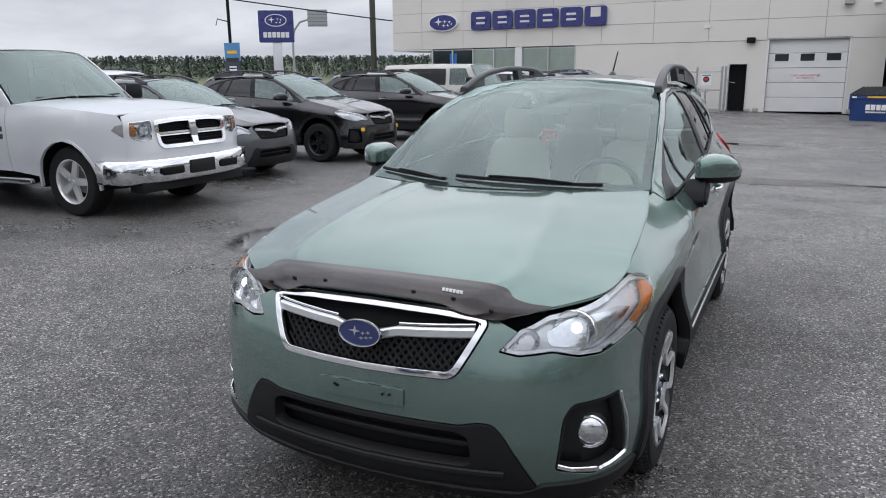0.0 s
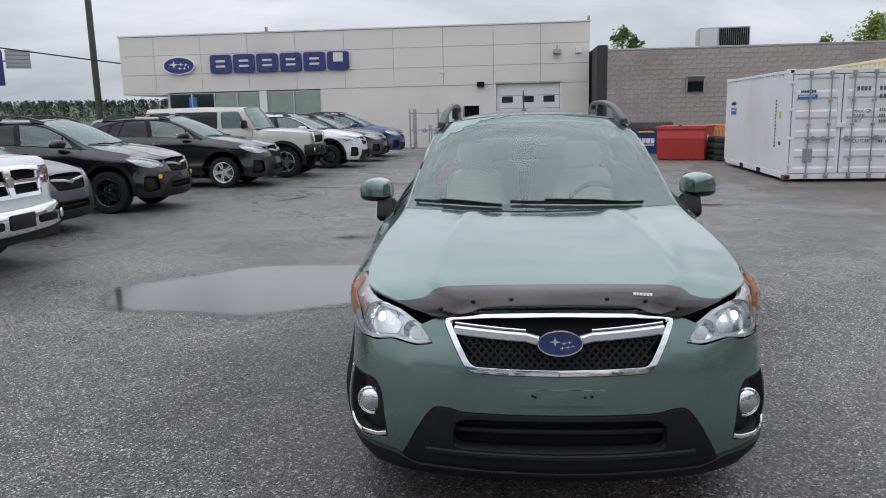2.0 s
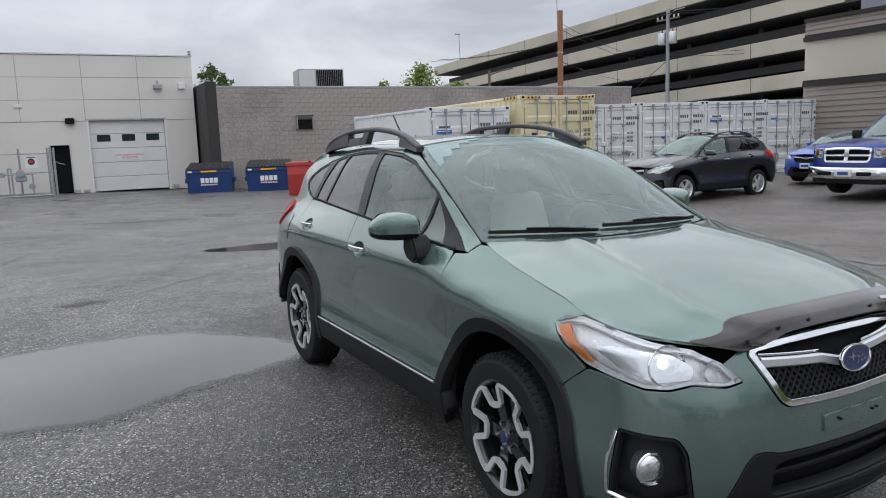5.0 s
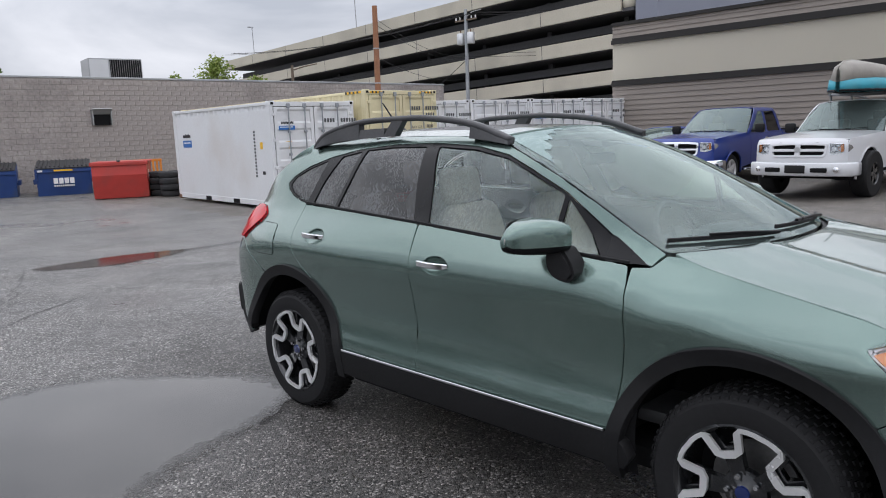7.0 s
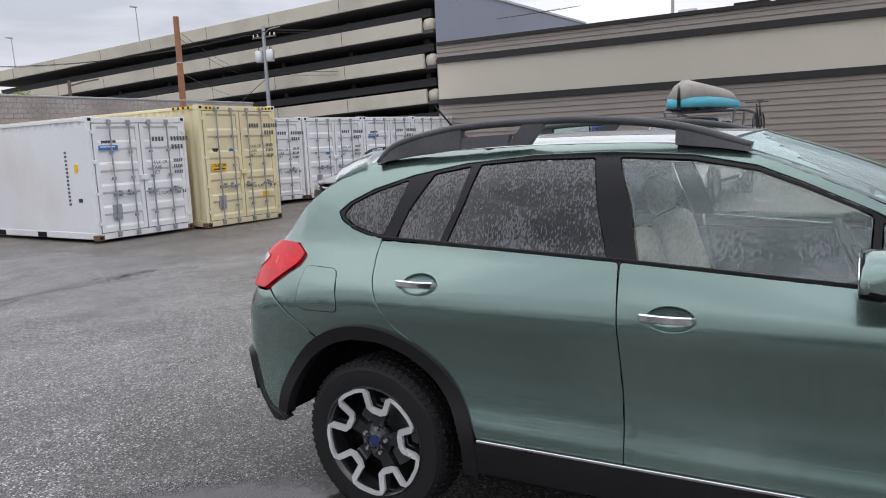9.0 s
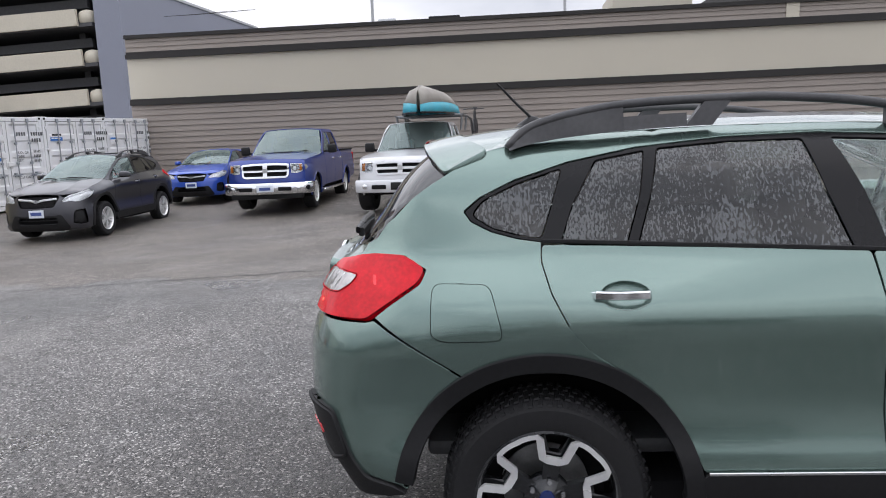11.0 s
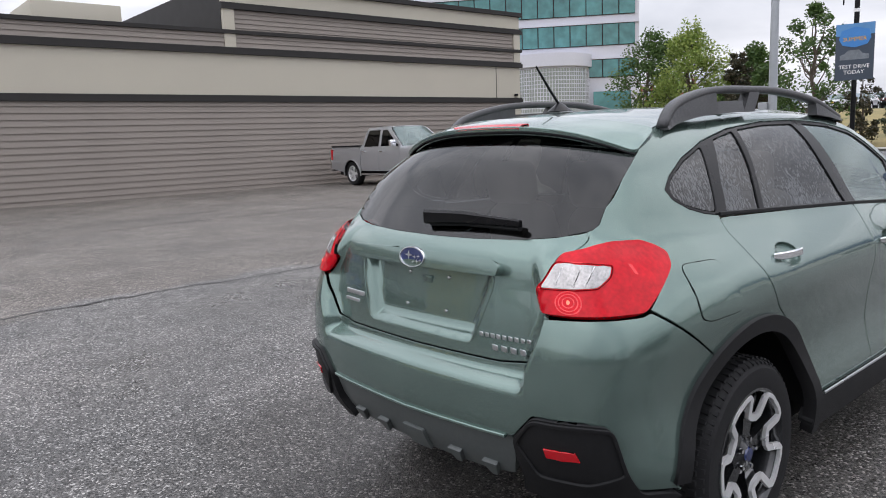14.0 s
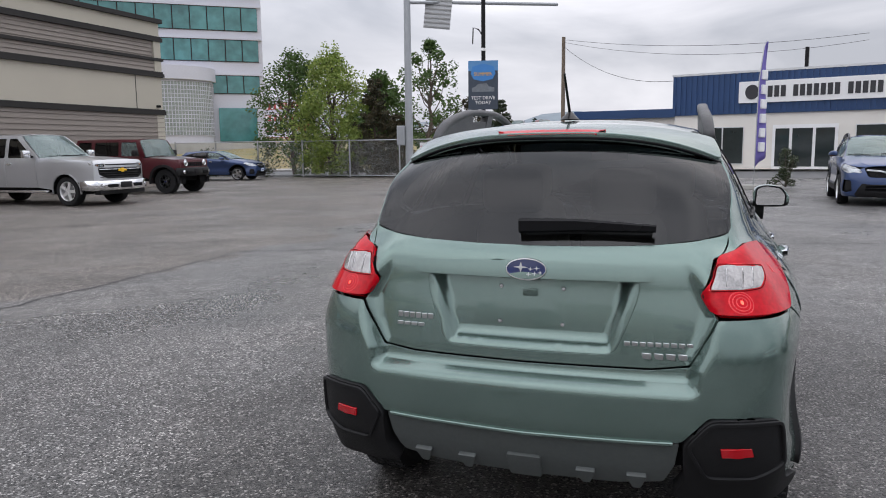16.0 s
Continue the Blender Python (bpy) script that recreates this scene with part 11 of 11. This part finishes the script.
def conifer(label, x, y, h, r, leaf, seed, z=0.0, per=34, group="trees round the lot", sparse=0.25):
    rnd = random.Random(seed)
    t = thing("conifer", Matrix.Translation((x, y, z - 0.05)), label, "tree", group)
    tube("trunk", limb_path((0, 0, 0), (0.1, 0, h * 0.97), rnd, 0.02, 6), [circle_section(0.02 * h * (1 - 0.9 * k / 6) + 0.005, 8) for k in range(7)], BARK, t, up=(0, 1, 0))
    cents = []
    n_w = int(h / 0.30)
    for k in range(n_w):
        q = 0.08 + 0.9 * k / n_w
        for j in range(6):
            if rnd.random() < sparse:
                continue
            an = j * 1.05 + k * 0.7 + rnd.uniform(-0.3, 0.3)
            rr = r * (1 - q) ** 0.75 * rnd.uniform(0.55, 1.1) + 0.08
            tip = (rr * math.cos(an), rr * math.sin(an), h * q + rr * rnd.uniform(0.05, 0.35))
            if rr > 0.3:
                tube("branch", [(0, 0, h * q), (tip[0] * 0.5, tip[1] * 0.5, h * q + 0.02), tip], [circle_section(s, 4) for s in (0.018, 0.012, 0.005)], BARK, t)
            for s in (0.45, 0.75, 1.0):
                if rr * s > 0.12:
                    cents.append((tip[0] * s, tip[1] * s, h * q + (tip[2] - h * q) * s, 0.10 + 0.10 * rr))
    v, f = leaf_cloud(cents, 0.075, per, rnd, 0.9, 3.0)
    link_mesh("needles", v, f, leaf, t, "dark needle tufts", smooth_faces=False)
    return t


def bush(label, x, y, r, h, leaf, seed, size=0.07, per=60, z=0.0, group="bushes along the fence"):
    rnd = random.Random(seed)
    t = thing("bush", Matrix.Translation((x, y, z - 0.03)), label, "bush", group)
    cents = []
    for k in range(16):
        an, q = rnd.uniform(0, 6.28), rnd.uniform(0.1, 0.95)
        rr = r * rnd.uniform(0.1, 1.0) * math.sqrt(max(0.05, 1 - q * q))
        c = (rr * math.cos(an), rr * math.sin(an), h * q)
        cents.append((*c, r * rnd.uniform(0.22, 0.4)))
        if k % 2 == 0:
            tube("stem", limb_path((0, 0, 0), c, rnd, 0.1, 3), [circle_section(s, 5) for s in (0.02, 0.016, 0.011, 0.006)], BARK, t, up=(0.2, 0.3, 1))
    v, f = leaf_cloud(cents, size, per, rnd)
    link_mesh("foliage", v, f, leaf, t, smooth_faces=False)
    return t


broad_tree("young light green deciduous tree by the fence", 18.0, -31.3, 6.5, 2.5, LEAF_LIGHT, 1, 0.11, 130, 120, 0.06)
broad_tree("light green young tree behind the fence", 20.9, -32.4, 6.7, 2.4, LEAF_MID, 2, 0.11, 120, 80, 0.15)
conifer("ragged dark conifer with browned needles", 15.5, -31.4, 5.3, 1.45, NEEDLE_BROWN, 3)
conifer("small ragged conifer by the fence", 14.2, -31.2, 3.4, 1.1, NEEDLE_BROWN, 4)
broad_tree("tall thin green tree across the road", 16.6, -43.0, 8.4, 2.3, LEAF_MID, 5, 0.15, 75, 60, 0.2)
broad_tree("dense green tree across the road", 21.8, -46.5, 6.6, 2.9, LEAF_MID, 6, 0.17, 130, 80, 0.05)
broad_tree("reddish-green tree across the road", 14.6, -45.0, 4.6, 1.5, NEEDLE_BROWN, 7, 0.13, 80, 36, 0.15)
conifer("dark conifer across the road", 12.0, -44.0, 4.8, 1.3, NEEDLE, 8)
for i, (x, y, r, h, leaf) in enumerate(((22.0, -31.2, 1.3, 1.5, NEEDLE), (24.4, -31.0, 1.2, 1.2, NEEDLE), (19.6, -31.0, 1.0, 1.1, LEAF_MID), (16.8, -30.9, 0.9, 0.9, NEEDLE_BROWN), (17.6, -31.6, 0.9, 1.2, LEAF_MID), (26.0, -31.4, 1.2, 1.5, NEEDLE), (15.0, -30.5, 0.7, 0.6, NEEDLE_BROWN))):
    bush("dark leafy bush behind the fence", x, y, r, h, leaf, 20 + i)
bush("small clipped dark shrub in the kerb island", -3.25, -22.1, 0.55, 1.25, NEEDLE, 31, 0.05, 110, 0.1, "shrubs in the island")
broad_tree("light green tree beyond the block building", 33.5, 65.8, 9.3, 3.4, LEAF_LIGHT, 9, 0.20, 80, 60, 0.35, z=-0.2)
broad_tree("small green tree beyond the block building", 29.6, 66.5, 7.8, 1.7, LEAF_LIGHT, 10, 0.18, 50, 30, 0.4)
broad_tree("low green tree beyond the block building", 38.2, 66.4, 7.4, 3.0, LEAF_LIGHT, 12, 0.20, 80, 44, 0.4)
broad_tree("green tree behind the block wall corner", 8.2, 46.5, 6.9, 1.8, LEAF_MID, 11, 0.13, 70, 40, 0.35)


def woods(name, label, arcs, leaf, seed):
    """Far wood: a great many small uneven crowns on a low rise, as one thing."""
    rnd = random.Random(seed)
    v, f = [], []
    for th0, th1, r0, r1, n, base, hh in arcs:
        for _ in range(n):
            th, r = radians(rnd.uniform(th0, th1)), rnd.uniform(r0, r1)
            x, y = r * math.cos(th), r * math.sin(th)
            h = hh * rnd.uniform(0.5, 1.15)
            z = base * (r - r0 * 0.6) / (r1 - r0 * 0.6)
            w = h * rnd.uniform(0.18, 0.36)
            pointed = rnd.random() < 0.45
            for _ in range(40):
                q = rnd.random() ** 0.8
                wide = w * ((1.05 - q) if pointed else math.sin(math.pi * min(1.0, 0.12 + 0.88 * q)) ** 0.6) * 1.1
                a, d = rnd.uniform(0, 6.283), wide * math.sqrt(rnd.random())
                cx, cy, cz = x + d * math.cos(a), y + d * math.sin(a), z + h * q
                o, sz = len(v), w * rnd.uniform(0.24, 0.48)
                for k in range(3):
                    t = a + 2.1 * k + rnd.uniform(-0.5, 0.5)
                    v.append((cx + sz * math.cos(t) * rnd.uniform(0.5, 1.1), cy + sz * math.sin(t) * rnd.uniform(0.5, 1.1), cz + sz * (0.8 if k == 2 else rnd.uniform(-0.6, 0.3))))
                f.append((o, o + 1, o + 2))
    return tagged(link_mesh(name, v, f, leaf, smooth_faces=False), label, "woods", kind="stuff")


FAR_GREEN = surface("far_woods_green", (0.040, 0.060, 0.042), 0.9, var=0.35, scale=0.05, fine=0.8)
FAR_FIELD = surface("far_green_field", (0.075, 0.088, 0.048), 0.95, var=0.25, scale=0.01, fine=0.2)
woods("far_woods", "dark green far woods on low hills", ((112, 178, 420, 760, 3000, 14, 6.5), (-128, -62, 420, 760, 1100, 9, 13), (-150, -128, 420, 760, 300, 18, 13), (112, 176, 190, 320, 900, 2, 4.0)), FAR_GREEN, 4)


def rise(name, label, th0, th1, r0, r1, top, mat):
    v = []
    n = 40
    for a in range(n + 1):
        th = radians(th0 + (th1 - th0) * a / n)
        for r, z in ((r0, -0.5), (r0 * 1.2, top * 0.25), ((r0 + r1) / 2, top * 0.75), (r1, top * (1 + 0.25 * math.sin(a * 0.7) + 0.15 * math.sin(a * 1.9)))):
            v.append((r * math.cos(th), r * math.sin(th), z))
    f = [(a * 4 + j, a * 4 + j + 1, a * 4 + 5 + j, a * 4 + 4 + j) for a in range(n) for j in range(3)]
    return tagged(link_mesh(name, v, f, mat), label, "hill", kind="structure")


rise("backdrop_hill_west", "low far hill with dry field", 105, 185, 300, 800, 14, FAR_FIELD)
rise("backdrop_hill_south", "low far wooded hill", -160, -55, 330, 900, 16, FAR_GREEN)
rise("backdrop_ridge_south", "pale distant ridge", -160, -55, 1500, 2600, 95, surface("hazy_ridge", (0.20, 0.24, 0.27), 0.95, var=0.2, scale=0.004, fine=0.03))
